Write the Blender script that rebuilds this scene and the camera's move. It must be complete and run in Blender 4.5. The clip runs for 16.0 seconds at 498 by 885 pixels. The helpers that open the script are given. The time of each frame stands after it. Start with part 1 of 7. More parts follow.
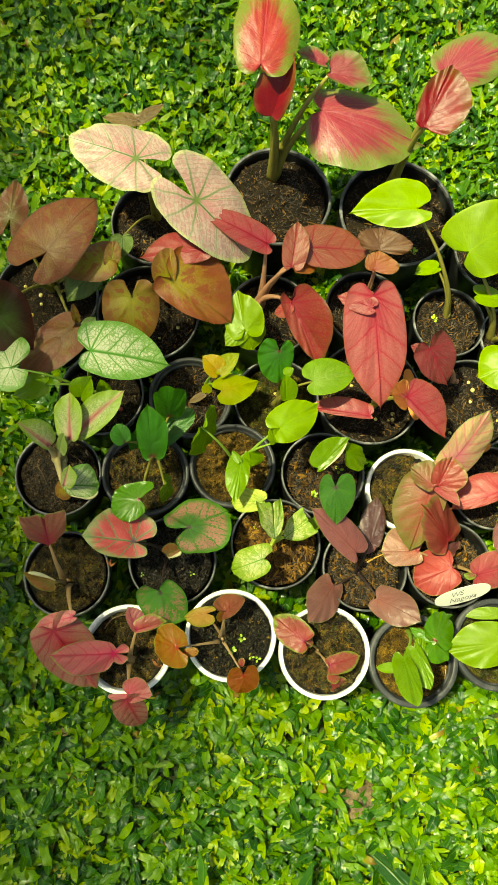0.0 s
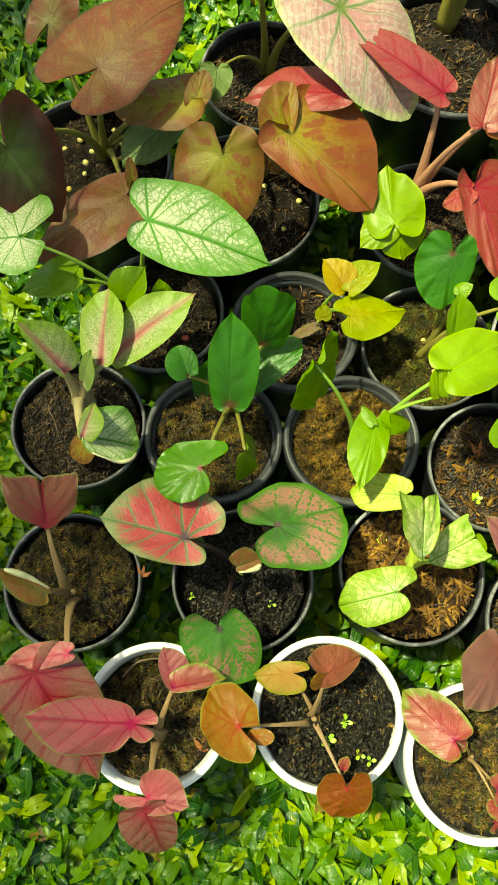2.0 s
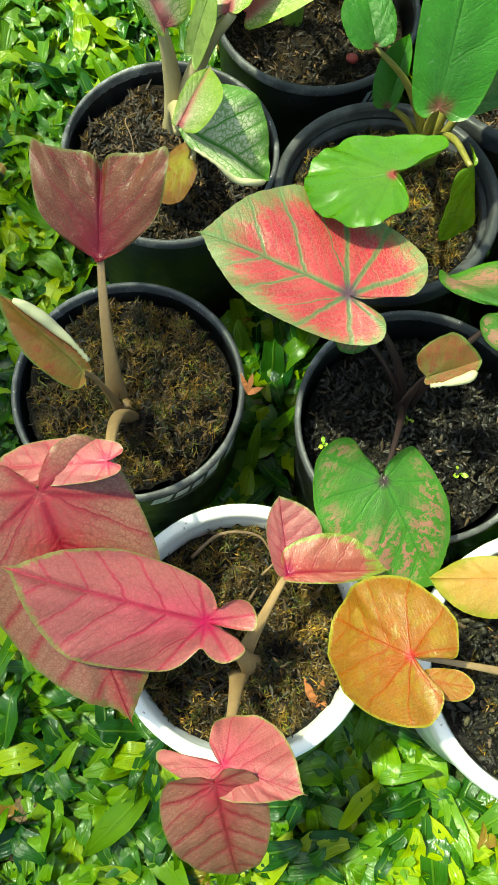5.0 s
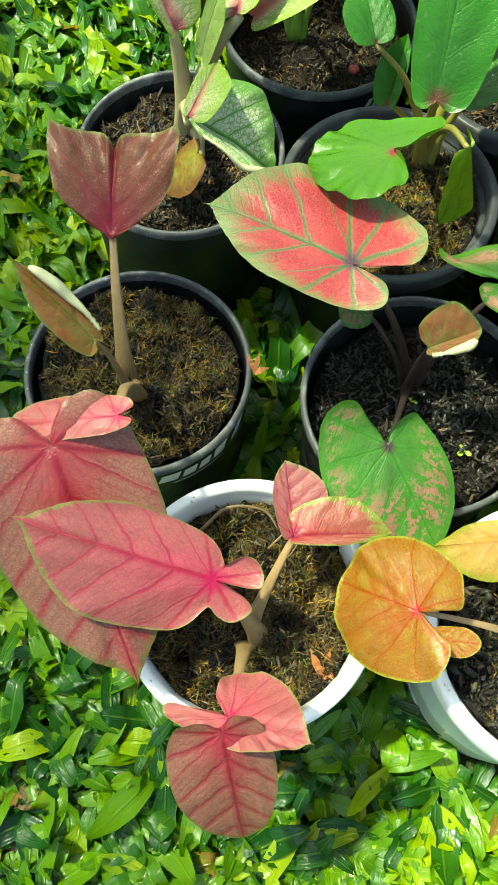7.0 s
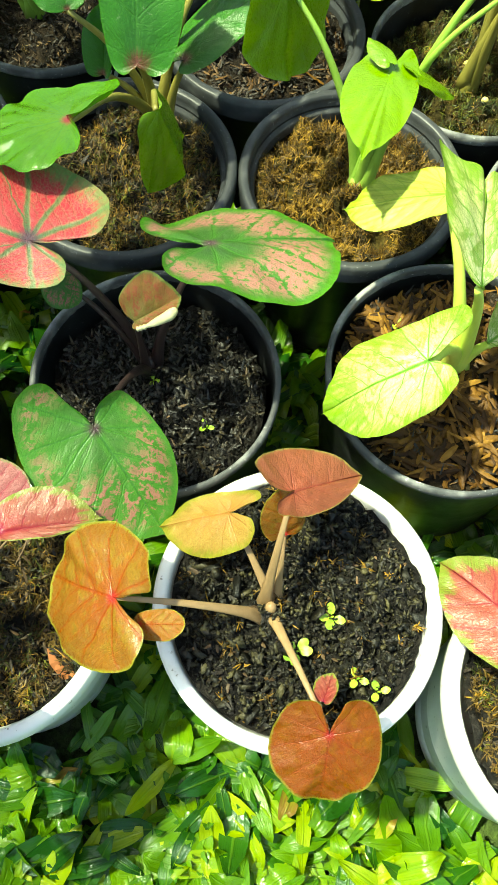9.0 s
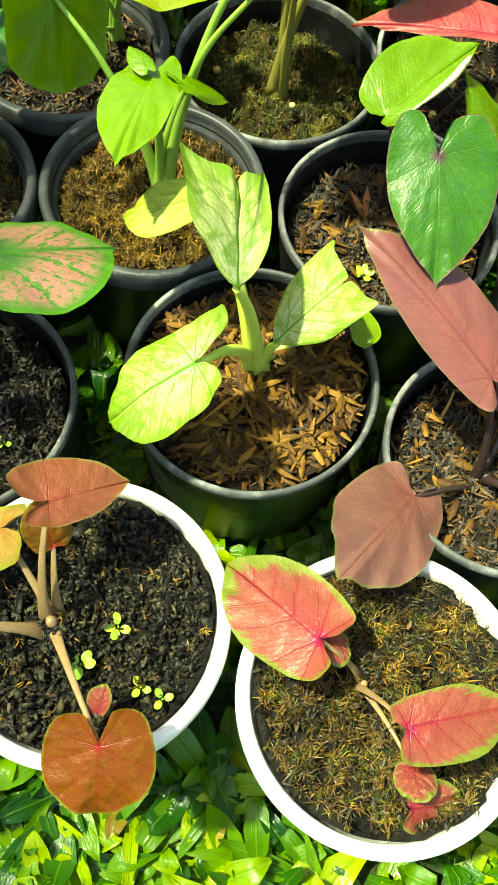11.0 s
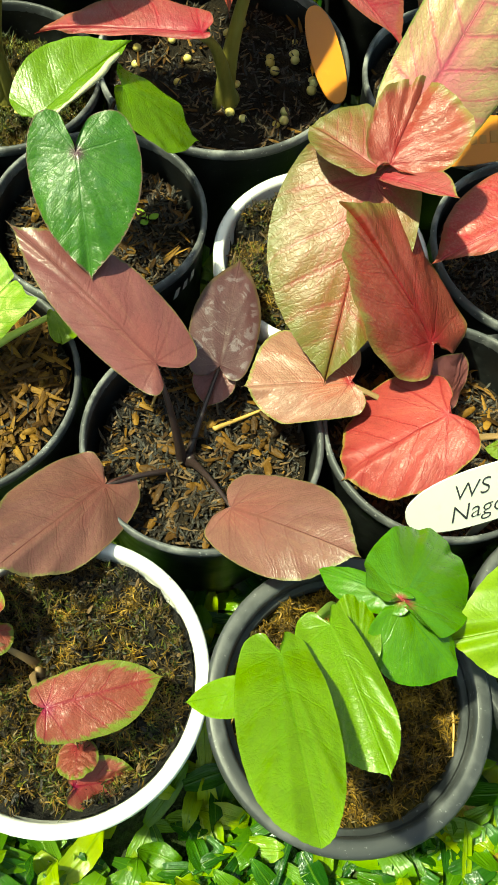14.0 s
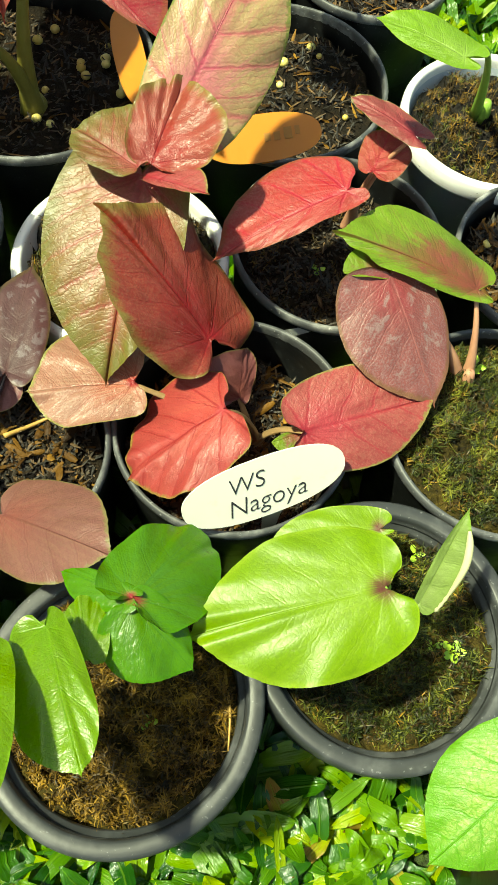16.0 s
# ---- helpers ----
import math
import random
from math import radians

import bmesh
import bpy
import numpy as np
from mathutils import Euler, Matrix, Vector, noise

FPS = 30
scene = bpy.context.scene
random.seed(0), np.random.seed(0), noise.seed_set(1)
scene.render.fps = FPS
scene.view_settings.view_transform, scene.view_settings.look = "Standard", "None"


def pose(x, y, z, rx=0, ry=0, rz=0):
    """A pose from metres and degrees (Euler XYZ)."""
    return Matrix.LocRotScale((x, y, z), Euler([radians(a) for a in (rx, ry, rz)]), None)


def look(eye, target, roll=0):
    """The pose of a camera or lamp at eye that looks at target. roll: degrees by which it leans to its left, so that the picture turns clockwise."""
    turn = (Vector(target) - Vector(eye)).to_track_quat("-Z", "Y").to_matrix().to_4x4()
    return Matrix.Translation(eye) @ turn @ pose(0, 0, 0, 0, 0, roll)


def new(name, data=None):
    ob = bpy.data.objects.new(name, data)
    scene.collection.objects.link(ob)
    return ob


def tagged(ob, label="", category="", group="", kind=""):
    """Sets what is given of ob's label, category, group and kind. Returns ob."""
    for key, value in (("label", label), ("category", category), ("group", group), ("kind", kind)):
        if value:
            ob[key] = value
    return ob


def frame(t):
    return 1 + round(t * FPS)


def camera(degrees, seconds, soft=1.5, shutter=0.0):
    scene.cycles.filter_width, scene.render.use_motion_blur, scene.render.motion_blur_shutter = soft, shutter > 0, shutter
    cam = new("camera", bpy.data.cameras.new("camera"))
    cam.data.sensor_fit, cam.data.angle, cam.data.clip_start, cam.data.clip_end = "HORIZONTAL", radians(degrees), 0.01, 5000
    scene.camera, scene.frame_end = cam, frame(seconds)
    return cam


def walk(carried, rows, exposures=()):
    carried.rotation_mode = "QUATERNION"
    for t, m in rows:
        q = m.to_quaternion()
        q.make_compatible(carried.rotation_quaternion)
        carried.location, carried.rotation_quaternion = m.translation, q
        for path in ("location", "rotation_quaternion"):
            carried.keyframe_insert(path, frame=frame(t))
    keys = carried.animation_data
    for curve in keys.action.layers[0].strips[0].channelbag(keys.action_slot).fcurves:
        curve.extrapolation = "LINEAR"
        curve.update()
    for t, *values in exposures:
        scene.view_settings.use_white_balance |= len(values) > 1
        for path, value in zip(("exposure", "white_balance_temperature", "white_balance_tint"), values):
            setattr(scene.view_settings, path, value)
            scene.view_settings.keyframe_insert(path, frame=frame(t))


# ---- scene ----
cam = camera(33.98, 16.0, soft=1.0)
ROWS = [
    (0.0, -0.0302, 0.0240, 1.3654, 14.15, -3.87, 0.74),
    (0.5, -0.0284, 0.0548, 1.2682, 15.35, -1.48, 4.01),
    (1.0, -0.0375, 0.0799, 1.1518, 16.48, -1.46, 5.34),
    (1.5, -0.0480, 0.0697, 1.0172, 16.92, -1.39, 5.99),
    (2.0, -0.0682, 0.0533, 0.8871, 16.73, -1.71, 7.35),
    (2.5, -0.0692, 0.0329, 0.7822, 16.07, -1.99, 9.21),
    (3.0, -0.0787, 0.0208, 0.7003, 15.98, -2.00, 10.96),
    (3.5, -0.0907, 0.0179, 0.6374, 15.93, -1.48, 12.27),
    (4.0, -0.1199, 0.0153, 0.5875, 16.16, -0.59, 13.54),
    (6.5, -0.1116, -0.0585, 0.5208, 21.58, -1.06, 16.81),
    (7.0, -0.1052, -0.0583, 0.5278, 22.16, -0.28, 15.67),
    (7.5, -0.0725, -0.0549, 0.5187, 22.20, -0.30, 14.10),
    (8.0, -0.0359, -0.0473, 0.5146, 22.00, -0.64, 12.39),
    (8.5, -0.0130, -0.0389, 0.5112, 21.87, -1.00, 10.50),
    (11.0, 0.0887, -0.0277, 0.5086, 23.38, -2.81, 4.40),
    (11.5, 0.1157, -0.0298, 0.5125, 23.55, -2.81, 3.56),
    (12.0, 0.1343, -0.0318, 0.5137, 23.63, -2.98, 2.91),
    (12.5, 0.1525, -0.0329, 0.5156, 23.66, -3.05, 2.36),
    (13.0, 0.1784, -0.0323, 0.5165, 23.80, -2.84, 1.35),
    (13.5, 0.2007, -0.0332, 0.5189, 23.86, -2.83, 0.09),
    (14.0, 0.2328, -0.0339, 0.5228, 23.85, -2.80, -0.95),
    (14.5, 0.2497, -0.0337, 0.5268, 24.00, -2.93, -2.17),
    (15.0, 0.2797, -0.0347, 0.5246, 23.97, -3.03, -2.78),
    (15.5, 0.3051, -0.0378, 0.5249, 24.06, -3.30, -3.71),
    (16.0, 0.3326, -0.0408, 0.5270, 24.38, -3.41, -4.35),
]
walk(cam, [(row[0], pose(*row[1:])) for row in ROWS],
     [(0.0, 1.36, 8800, -14), (0.5, 1.42, 8700, -15), (1.0, 1.38, 8600, -15), (1.5, 1.34, 8500, -15), (2.0, 1.70, 8300, -16), (2.5, 1.84, 8000, -17), (3.0, 1.92, 7700, -17), (4.0, 2.16, 7000, -15), (6.5, 2.28, 6700, -14), (8.0, 2.36, 6700, -14), (11.0, 2.20, 7500, -18), (12.5, 2.06, 7400, -19), (13.0, 1.96, 7350, -19), (13.5, 1.66, 7300, -18), (14.5, 1.64, 7200, -16), (16.0, 1.5, 7200, -13)])

# ---- sky, sun, exposure ----
SUN_FROM = Vector((-0.40, 0.07, 0.91)).normalized()
world = bpy.data.worlds.new("sky")
scene.world = world
world.use_nodes = True
wn = world.node_tree
sky = wn.nodes.new("ShaderNodeTexSky")
sky.sky_type = "NISHITA"
sky.sun_disc = False
sky.dust_density = 3.0
sky.ozone_density = 0.5
sky.sun_elevation = math.asin(SUN_FROM.z)
sky.sun_rotation = math.atan2(SUN_FROM.x, SUN_FROM.y)
wn.links.new(sky.outputs[0], wn.nodes["Background"].inputs[0])
wn.nodes["Background"].inputs[1].default_value = 0.082
sun = new("sun", bpy.data.lights.new("sun", "SUN"))
sun.data.energy = 4.2
sun.data.angle = radians(2.0)
sun.data.color = (0.98, 0.94, 0.74)
sun.matrix_world = look(SUN_FROM * 20, (0, 0.4, 0))


# ---- materials ----
class Nodes:
    """Shortcuts for wiring a node material."""

    def __init__(self, name):
        self.mat = bpy.data.materials.new(name)
        self.mat.use_nodes = True
        self.tree = self.mat.node_tree
        self.bsdf = self.tree.nodes["Principled BSDF"]
        self.out = self.tree.nodes["Material Output"]

    def add(self, kind, **values):
        n = self.tree.nodes.new(kind)
        for key, value in values.items():
            setattr(n, key, value)
        return n

    def put(self, socket, value):
        if isinstance(value, bpy.types.NodeSocket):
            self.tree.links.new(value, socket)
        elif isinstance(value, tuple) and len(value) == 3 and socket.type == "RGBA":
            socket.default_value = (*value, 1)
        else:
            socket.default_value = value

    def math(self, op, a, b=0.0, c=0.0):
        n = self.add("ShaderNodeMath", operation=op)
        for s, v in zip(n.inputs, (a, b, c)):
            self.put(s, v)
        return n.outputs[0]

    def mix(self, f, a, b, blend="MIX"):
        n = self.add("ShaderNodeMix", data_type="RGBA", blend_type=blend)
        self.put(n.inputs[0], f), self.put(n.inputs[6], a), self.put(n.inputs[7], b)
        return n.outputs[2]

    def noise(self, scale, detail=4.0, rough=0.55, at=None, distort=0.0):
        n = self.add("ShaderNodeTexNoise")
        n.inputs["Scale"].default_value, n.inputs["Detail"].default_value = scale, detail
        n.inputs["Roughness"].default_value, n.inputs["Distortion"].default_value = rough, distort
        if at is not None:
            self.put(n.inputs["Vector"], at)
        return n.outputs["Fac"]

    def place(self):
        return self.add("ShaderNodeTexCoord").outputs["Object"]

    def world_place(self):
        return self.add("ShaderNodeNewGeometry").outputs["Position"]

    def step(self, v, low, high):
        n = self.add("ShaderNodeMapRange", interpolation_type="SMOOTHSTEP")
        self.put(n.inputs[0], v)
        n.inputs[1].default_value, n.inputs[2].default_value = low, high
        return n.outputs[0]

    def ramp(self, v, *stops):
        n = self.add("ShaderNodeValToRGB")
        e = n.color_ramp.elements
        while len(e) < len(stops):
            e.new(0.5)
        for el, (p, c) in zip(e, stops):
            el.position, el.color = p, (*c, 1)
        self.put(n.inputs[0], v)
        return n.outputs[0]

    def bump(self, height, strength, distance):
        n = self.add("ShaderNodeBump")
        n.inputs["Strength"].default_value, n.inputs["Distance"].default_value = strength, distance
        self.put(n.inputs["Height"], height)
        self.put(self.bsdf.inputs["Normal"], n.outputs[0])
        return n.outputs[0]

    def done(self, colour, rough, specular=0.5):
        self.put(self.bsdf.inputs["Base Color"], colour)
        self.put(self.bsdf.inputs["Roughness"], rough)
        self.bsdf.inputs["Specular IOR Level"].default_value = specular
        return self.mat

    def let_through(self, colour, share):
        """Adds light that shines through a thin leaf."""
        t, m = self.add("ShaderNodeBsdfTranslucent"), self.add("ShaderNodeMixShader")
        self.put(t.inputs[0], colour)
        m.inputs[0].default_value = share
        self.tree.links.new(self.bsdf.outputs[0], m.inputs[1])
        self.tree.links.new(t.outputs[0], m.inputs[2])
        self.tree.links.new(m.outputs[0], self.out.inputs[0])


def plastic(name, base, dust, rough):
    n = Nodes(name)
    at = n.place()
    wear = n.step(n.noise(38, 5, 0.6, at), 0.45, 0.72)
    specks = n.step(n.noise(420, 2, 0.5, at), 0.66, 0.74)
    col = n.mix(n.math("MULTIPLY", wear, 0.55), base, dust)
    col = n.mix(n.math("MULTIPLY", specks, 0.22), col, tuple(min(1, c * 2 + 0.12) for c in dust))
    n.bump(n.noise(160, 3, 0.5, at), 0.15, 0.001)
    return n.done(col, n.math("ADD", rough, n.math("MULTIPLY", wear, 0.2)), 0.3)


def white_plastic():
    n = Nodes("white_plastic")
    at = n.place()
    dirt = n.step(n.noise(30, 6, 0.65, at), 0.56, 0.72)
    spots = n.step(n.noise(240, 3, 0.6, at), 0.66, 0.72)
    col = n.mix(n.math("MULTIPLY", dirt, 0.35), (0.74, 0.73, 0.70), (0.48, 0.42, 0.28))
    col = n.mix(n.math("MULTIPLY", spots, 0.7), col, (0.10, 0.08, 0.04))
    n.bump(n.noise(120, 3, 0.5, at), 0.1, 0.001)
    return n.done(col, 0.38)


def soil_ground(name, dark, mid, light):
    n = Nodes(name)
    at = n.world_place()
    big, fine = n.noise(60, 6, 0.65, at), n.noise(420, 4, 0.6, at)
    v = n.math("ADD", n.math("MULTIPLY", big, 0.6), n.math("MULTIPLY", fine, 0.4))
    col = n.ramp(v, (0.36, dark), (0.52, mid), (0.68, light))
    n.bump(fine, 0.9, 0.003)
    return n.done(col, 0.8, 0.15)


def piece_material(name, stops, rough=0.6, shine=0.4, through_share=0.0, bump_scale=0.0, patchy=0.0, patch_scale=60):
    """For chips, strands and blades: each island takes its own tint."""
    n = Nodes(name)
    rnd = n.math("FRACT", n.math("ADD", n.add("ShaderNodeNewGeometry").outputs["Random Per Island"], n.add("ShaderNodeObjectInfo").outputs["Random"]))
    at = n.world_place()
    grain = n.noise(300, 3, 0.6, at)
    v = n.math("ADD", n.math("MULTIPLY", rnd, 0.8), n.math("MULTIPLY", grain, 0.2))
    if patchy:
        v = n.math("ADD", n.math("MULTIPLY", v, 1 - 0.4 * patchy), n.math("MULTIPLY", n.math("SUBTRACT", n.noise(patch_scale, 3, 0.6, at), 0.36), 1.6 * patchy))
    col = n.ramp(v, *stops)
    if bump_scale:
        n.bump(n.noise(bump_scale, 3, 0.5, at), 0.4, 0.002)
    m = n.done(col, rough, shine)
    if through_share:
        n.let_through(n.mix(0.5, col, (0.5, 0.65, 0.05), "MULTIPLY"), through_share)
    return m


def grass_material():
    """Ribbon leaves with fine ribs along them; each blade takes its own tint, old ones turn brown."""
    n = Nodes("carpet_grass")
    rnd = n.add("ShaderNodeNewGeometry").outputs["Random Per Island"]
    at = n.world_place()
    sep = n.add("ShaderNodeSeparateXYZ")
    n.put(sep.inputs[0], n.add("ShaderNodeUVMap", uv_map="blade").outputs[0])
    across, along = sep.outputs[0], sep.outputs[1]
    rib = n.add("ShaderNodeCombineXYZ")
    n.put(rib.inputs[0], n.math("MULTIPLY", across, 9.0))
    n.put(rib.inputs[1], n.math("MULTIPLY", along, 1.3))
    n.put(rib.inputs[2], n.math("MULTIPLY", rnd, 60.0))
    ribs = n.noise(1.0, 4, 0.6, rib.outputs[0])
    patches = n.noise(7, 3, 0.6, at)
    v = n.math("ADD", n.math("MULTIPLY", rnd, 0.78), n.math("ADD", n.math("MULTIPLY", ribs, 0.22), n.math("MULTIPLY", n.math("SUBTRACT", patches, 0.5), 0.5)))
    col = n.ramp(v, (0.05, (0.006, 0.050, 0.006)), (0.38, (0.045, 0.150, 0.006)), (0.72, (0.150, 0.300, 0.006)), (0.94, (0.36, 0.46, 0.008)))
    old = n.math("MULTIPLY", n.step(rnd, 0.988, 0.990), n.step(n.math("ADD", along, n.math("MULTIPLY", ribs, 0.8)), 0.55, 1.0))
    col = n.mix(old, col, (0.28, 0.17, 0.03))
    mid = n.math("SUBTRACT", 1.0, n.step(n.math("ABSOLUTE", n.math("SUBTRACT", across, 0.5)), 0.02, 0.07))
    col = n.mix(n.math("MULTIPLY", mid, 0.3), col, (0.20, 0.38, 0.03))
    wave = n.noise(110, 3, 0.5, at)
    n.bump(n.math("ADD", n.math("MULTIPLY", ribs, 0.7), n.math("ADD", n.math("MULTIPLY", wave, 0.9), n.math("MULTIPLY", mid, -0.5))), 0.55, 0.0022)
    n.done(col, n.math("ADD", 0.10, n.math("MULTIPLY", ribs, 0.22)), 0.55)
    n.let_through(n.mix(0.6, col, (1.0, 0.78, 0.01), "MULTIPLY"), 0.44)
    return n.mat


MAT = {
    "black": plastic("black_plastic", (0.006, 0.0065, 0.007), (0.035, 0.038, 0.038), 0.36),
    "rim": plastic("worn_black_rim", (0.055, 0.057, 0.060), (0.40, 0.40, 0.39), 0.45),
    "grey_rim": plastic("worn_grey_rim", (0.030, 0.032, 0.034), (0.12, 0.122, 0.125), 0.40),
    "white": white_plastic(),
    "blue_grey": plastic("blue_grey_plastic", (0.42, 0.47, 0.52), (0.5, 0.52, 0.52), 0.4),
    "soil": soil_ground("potting_mix", (0.003, 0.0024, 0.0018), (0.012, 0.008, 0.004), (0.036, 0.023, 0.011)),
    "black_soil": soil_ground("wet_black_mix", (0.003, 0.003, 0.003), (0.010, 0.0085, 0.007), (0.032, 0.028, 0.023)),
    "moss_bed": soil_ground("moss_bed", (0.006, 0.005, 0.002), (0.035, 0.026, 0.004), (0.10, 0.07, 0.012)),
    "bark": piece_material("bark_chips", ((0.06, (0.008, 0.004, 0.0015)), (0.36, (0.040, 0.018, 0.0035)), (0.70, (0.115, 0.055, 0.008)), (0.98, (0.27, 0.145, 0.022))), 0.55, 0.15, 0, 500, 0.5, 45),
    "crumb": piece_material("soil_crumbs", ((0.1, (0.004, 0.003, 0.002)), (0.6, (0.018, 0.012, 0.006)), (0.95, (0.12, 0.066, 0.022))), 0.55, 0.4, 0, 900),
    "black_crumb": piece_material("black_crumbs", ((0.1, (0.003, 0.003, 0.003)), (0.6, (0.010, 0.008, 0.006)), (0.97, (0.050, 0.038, 0.018))), 0.42, 0.45, 0, 900),
    "moss_gold": piece_material("golden_moss", ((0.1, (0.016, 0.009, 0.0015)), (0.5, (0.115, 0.063, 0.007)), (0.92, (0.38, 0.22, 0.027))), 0.55, 0.3, 0.2, 0, 1.0, 60),
    "moss_green": piece_material("green_moss", ((0.1, (0.005, 0.009, 0.0015)), (0.5, (0.028, 0.038, 0.005)), (0.92, (0.18, 0.18, 0.020))), 0.55, 0.3, 0.2, 0, 1.0, 60),
    "moss_brown": piece_material("brown_moss", ((0.1, (0.0045, 0.003, 0.001)), (0.5, (0.040, 0.024, 0.005)), (0.92, (0.18, 0.112, 0.022))), 0.5, 0.35, 0.15, 0, 1.0, 60),
    "grit_crumb": piece_material("gritty_crumbs", ((0.1, (0.003, 0.003, 0.0018)), (0.55, (0.014, 0.012, 0.006)), (0.95, (0.070, 0.060, 0.022))), 0.55, 0.4, 0, 900),
    "grass": grass_material(),
    "bead": piece_material("fertiliser_beads", ((0.1, (0.42, 0.30, 0.05)), (0.9, (0.62, 0.55, 0.20))), 0.35, 0.5),
    "sprout": piece_material("sprout_leaves", ((0.1, (0.22, 0.40, 0.03)), (0.9, (0.45, 0.60, 0.05))), 0.4, 0.5, 0.3),
}


def lawn_soil():
    n = Nodes("lawn_soil")
    at = n.world_place()
    patches = n.noise(9, 5, 0.6, at)
    fine = n.noise(170, 5, 0.6, at)
    near = n.ramp(n.math("ADD", n.math("MULTIPLY", patches, 0.5), n.math("MULTIPLY", fine, 0.5)),
                  (0.38, (0.012, 0.014, 0.006)), (0.52, (0.03, 0.05, 0.010)), (0.68, (0.07, 0.11, 0.015)))
    n.bump(fine, 0.8, 0.01)
    return n.done(near, 0.75, 0.3)


# ---- building helpers ----
def mesh_of(name, verts, faces, material, smooth=True):
    me = bpy.data.meshes.new(name)
    me.from_pydata([tuple(v) for v in verts], [], faces)
    me.materials.append(material)
    if smooth:
        me.polygons.foreach_set("use_smooth", [True] * len(me.polygons))
    me.update()
    return me


def part(name, me, parent, label=""):
    ob = new(name, me)
    ob.parent = parent
    return tagged(ob, label)


def lathe(profile, segments=56, wobble=0.0, phase=0.0):
    """Turns a profile of (radius, height) round the z axis."""
    verts, faces = [], []
    for i in range(segments):
        a = 2 * math.pi * i / segments
        w = 1 + wobble * math.sin(2 * a + phase)
        for r, z in profile:
            verts.append((r * w * math.cos(a), r * w * math.sin(a), z))
    n = len(profile)
    for i in range(segments):
        j = (i + 1) % segments
        for k in range(n - 1):
            faces.append((i * n + k, j * n + k, j * n + k + 1, i * n + k + 1))
    return verts, faces


# a grass blade: how far along, and how wide there
BLADE = ((0.0, 0.45), (0.20, 0.84), (0.48, 1.0), (0.74, 0.82), (0.92, 0.40), (1.0, 0.06))


def strips(count, seed, where, length, width, lift, bend, rows=3, across=2, vee=0.0, tip=0.15, up=0.0, leafy=False):
    """Many small ribbons (blades, strands, chips) as one set of arrays. where(rng, count) gives their feet."""
    rng = np.random.default_rng(seed)
    foot = where(rng, count)
    count = len(foot)
    turn = rng.uniform(0, 2 * np.pi, count)
    le = length * rng.uniform(0.6, 1.25, count) if leafy else length * rng.lognormal(-0.1, 0.4, count).clip(0.3, 2.2)
    wi = width * rng.uniform(0.45 if leafy else 0.7, 1.25, count)
    rise = lift * rng.uniform(-0.1 if leafy else 0.1, 1.5 if leafy else 1.3, count)
    curve = bend * rng.uniform(-0.6, 1.4, count)
    tilt = rng.normal(0, 0.34 if leafy else 0.28, count)
    ahead = np.stack([np.cos(turn), np.sin(turn), np.zeros(count)], 1)
    side = np.stack([-np.sin(turn), np.cos(turn), np.zeros(count)], 1) * np.cos(tilt)[:, None]
    side[:, 2] = np.sin(tilt)
    verts = np.zeros((count, rows, across, 3))
    for r in range(rows):
        s = r / (rows - 1) if not leafy else BLADE[r][0]
        prof = (0.55 + 0.9 * s - 1.45 * s ** 2.2) if not leafy else BLADE[r][1]
        prof = max(prof, tip)
        mid = foot + ahead * (le * s)[:, None] * np.cos(rise)[:, None]
        mid[:, 2] += le * (s * np.sin(rise) - curve * s * s) + up
        swing = side * (0.18 * curve * le * s * s)[:, None]
        if leafy:
            mid[:, 2] += 0.42 * wi * np.sin(8 * s + 9 * tilt) * (0.3 + s)
        for a in range(across):
            q = 2 * a / (across - 1) - 1
            p = mid + swing + side * (q * 0.5 * wi * prof)[:, None]
            p[:, 2] += abs(q) * vee * wi * prof
            if leafy:
                p[:, 2] += 0.32 * wi * abs(q) * np.sin(12 * s + 5 * turn + 2 * q)
            verts[:, r, a] = p
    per = rows * across
    cell = [(r * across + a, r * across + a + 1, (r + 1) * across + a + 1, (r + 1) * across + a) for r in range(rows - 1) for a in range(across - 1)]
    faces = (np.array(cell)[None] + (np.arange(count) * per)[:, None, None]).reshape(-1, 4)
    return verts.reshape(-1, 3), faces


def arrays_mesh(name, verts, faces, material, smooth=True):
    me = bpy.data.meshes.new(name)
    me.vertices.add(len(verts))
    me.vertices.foreach_set("co", np.asarray(verts, np.float32).ravel())
    me.loops.add(faces.size)
    me.loops.foreach_set("vertex_index", faces.astype(np.int32).ravel())
    me.polygons.add(len(faces))
    me.polygons.foreach_set("loop_start", np.arange(0, faces.size, 4, dtype=np.int32))
    me.polygons.foreach_set("use_smooth", np.full(len(faces), smooth))
    me.materials.append(material)
    me.update(calc_edges=True)
    me.validate()
    return me


# ---- lawn ----
def ground():
    steps = [-30, -12, -5, -2.5] + [x * 0.1 - 1.2 for x in range(25)] + [2.5, 5, 12, 30]
    verts = [(x, y + 0.4, 0.006 * noise.noise((x * 3, y * 3, 0)) - 0.006 if abs(x) < 3 and abs(y) < 3 else -0.006) for y in steps for x in steps]
    n = len(steps)
    faces = [(r * n + c, r * n + c + 1, (r + 1) * n + c + 1, (r + 1) * n + c) for r in range(n - 1) for c in range(n - 1)]
    ob = new("ground", mesh_of("ground", verts, faces, lawn_soil()))
    return tagged(ob, "damp dark lawn soil under matted carpet grass", "ground", kind="structure")


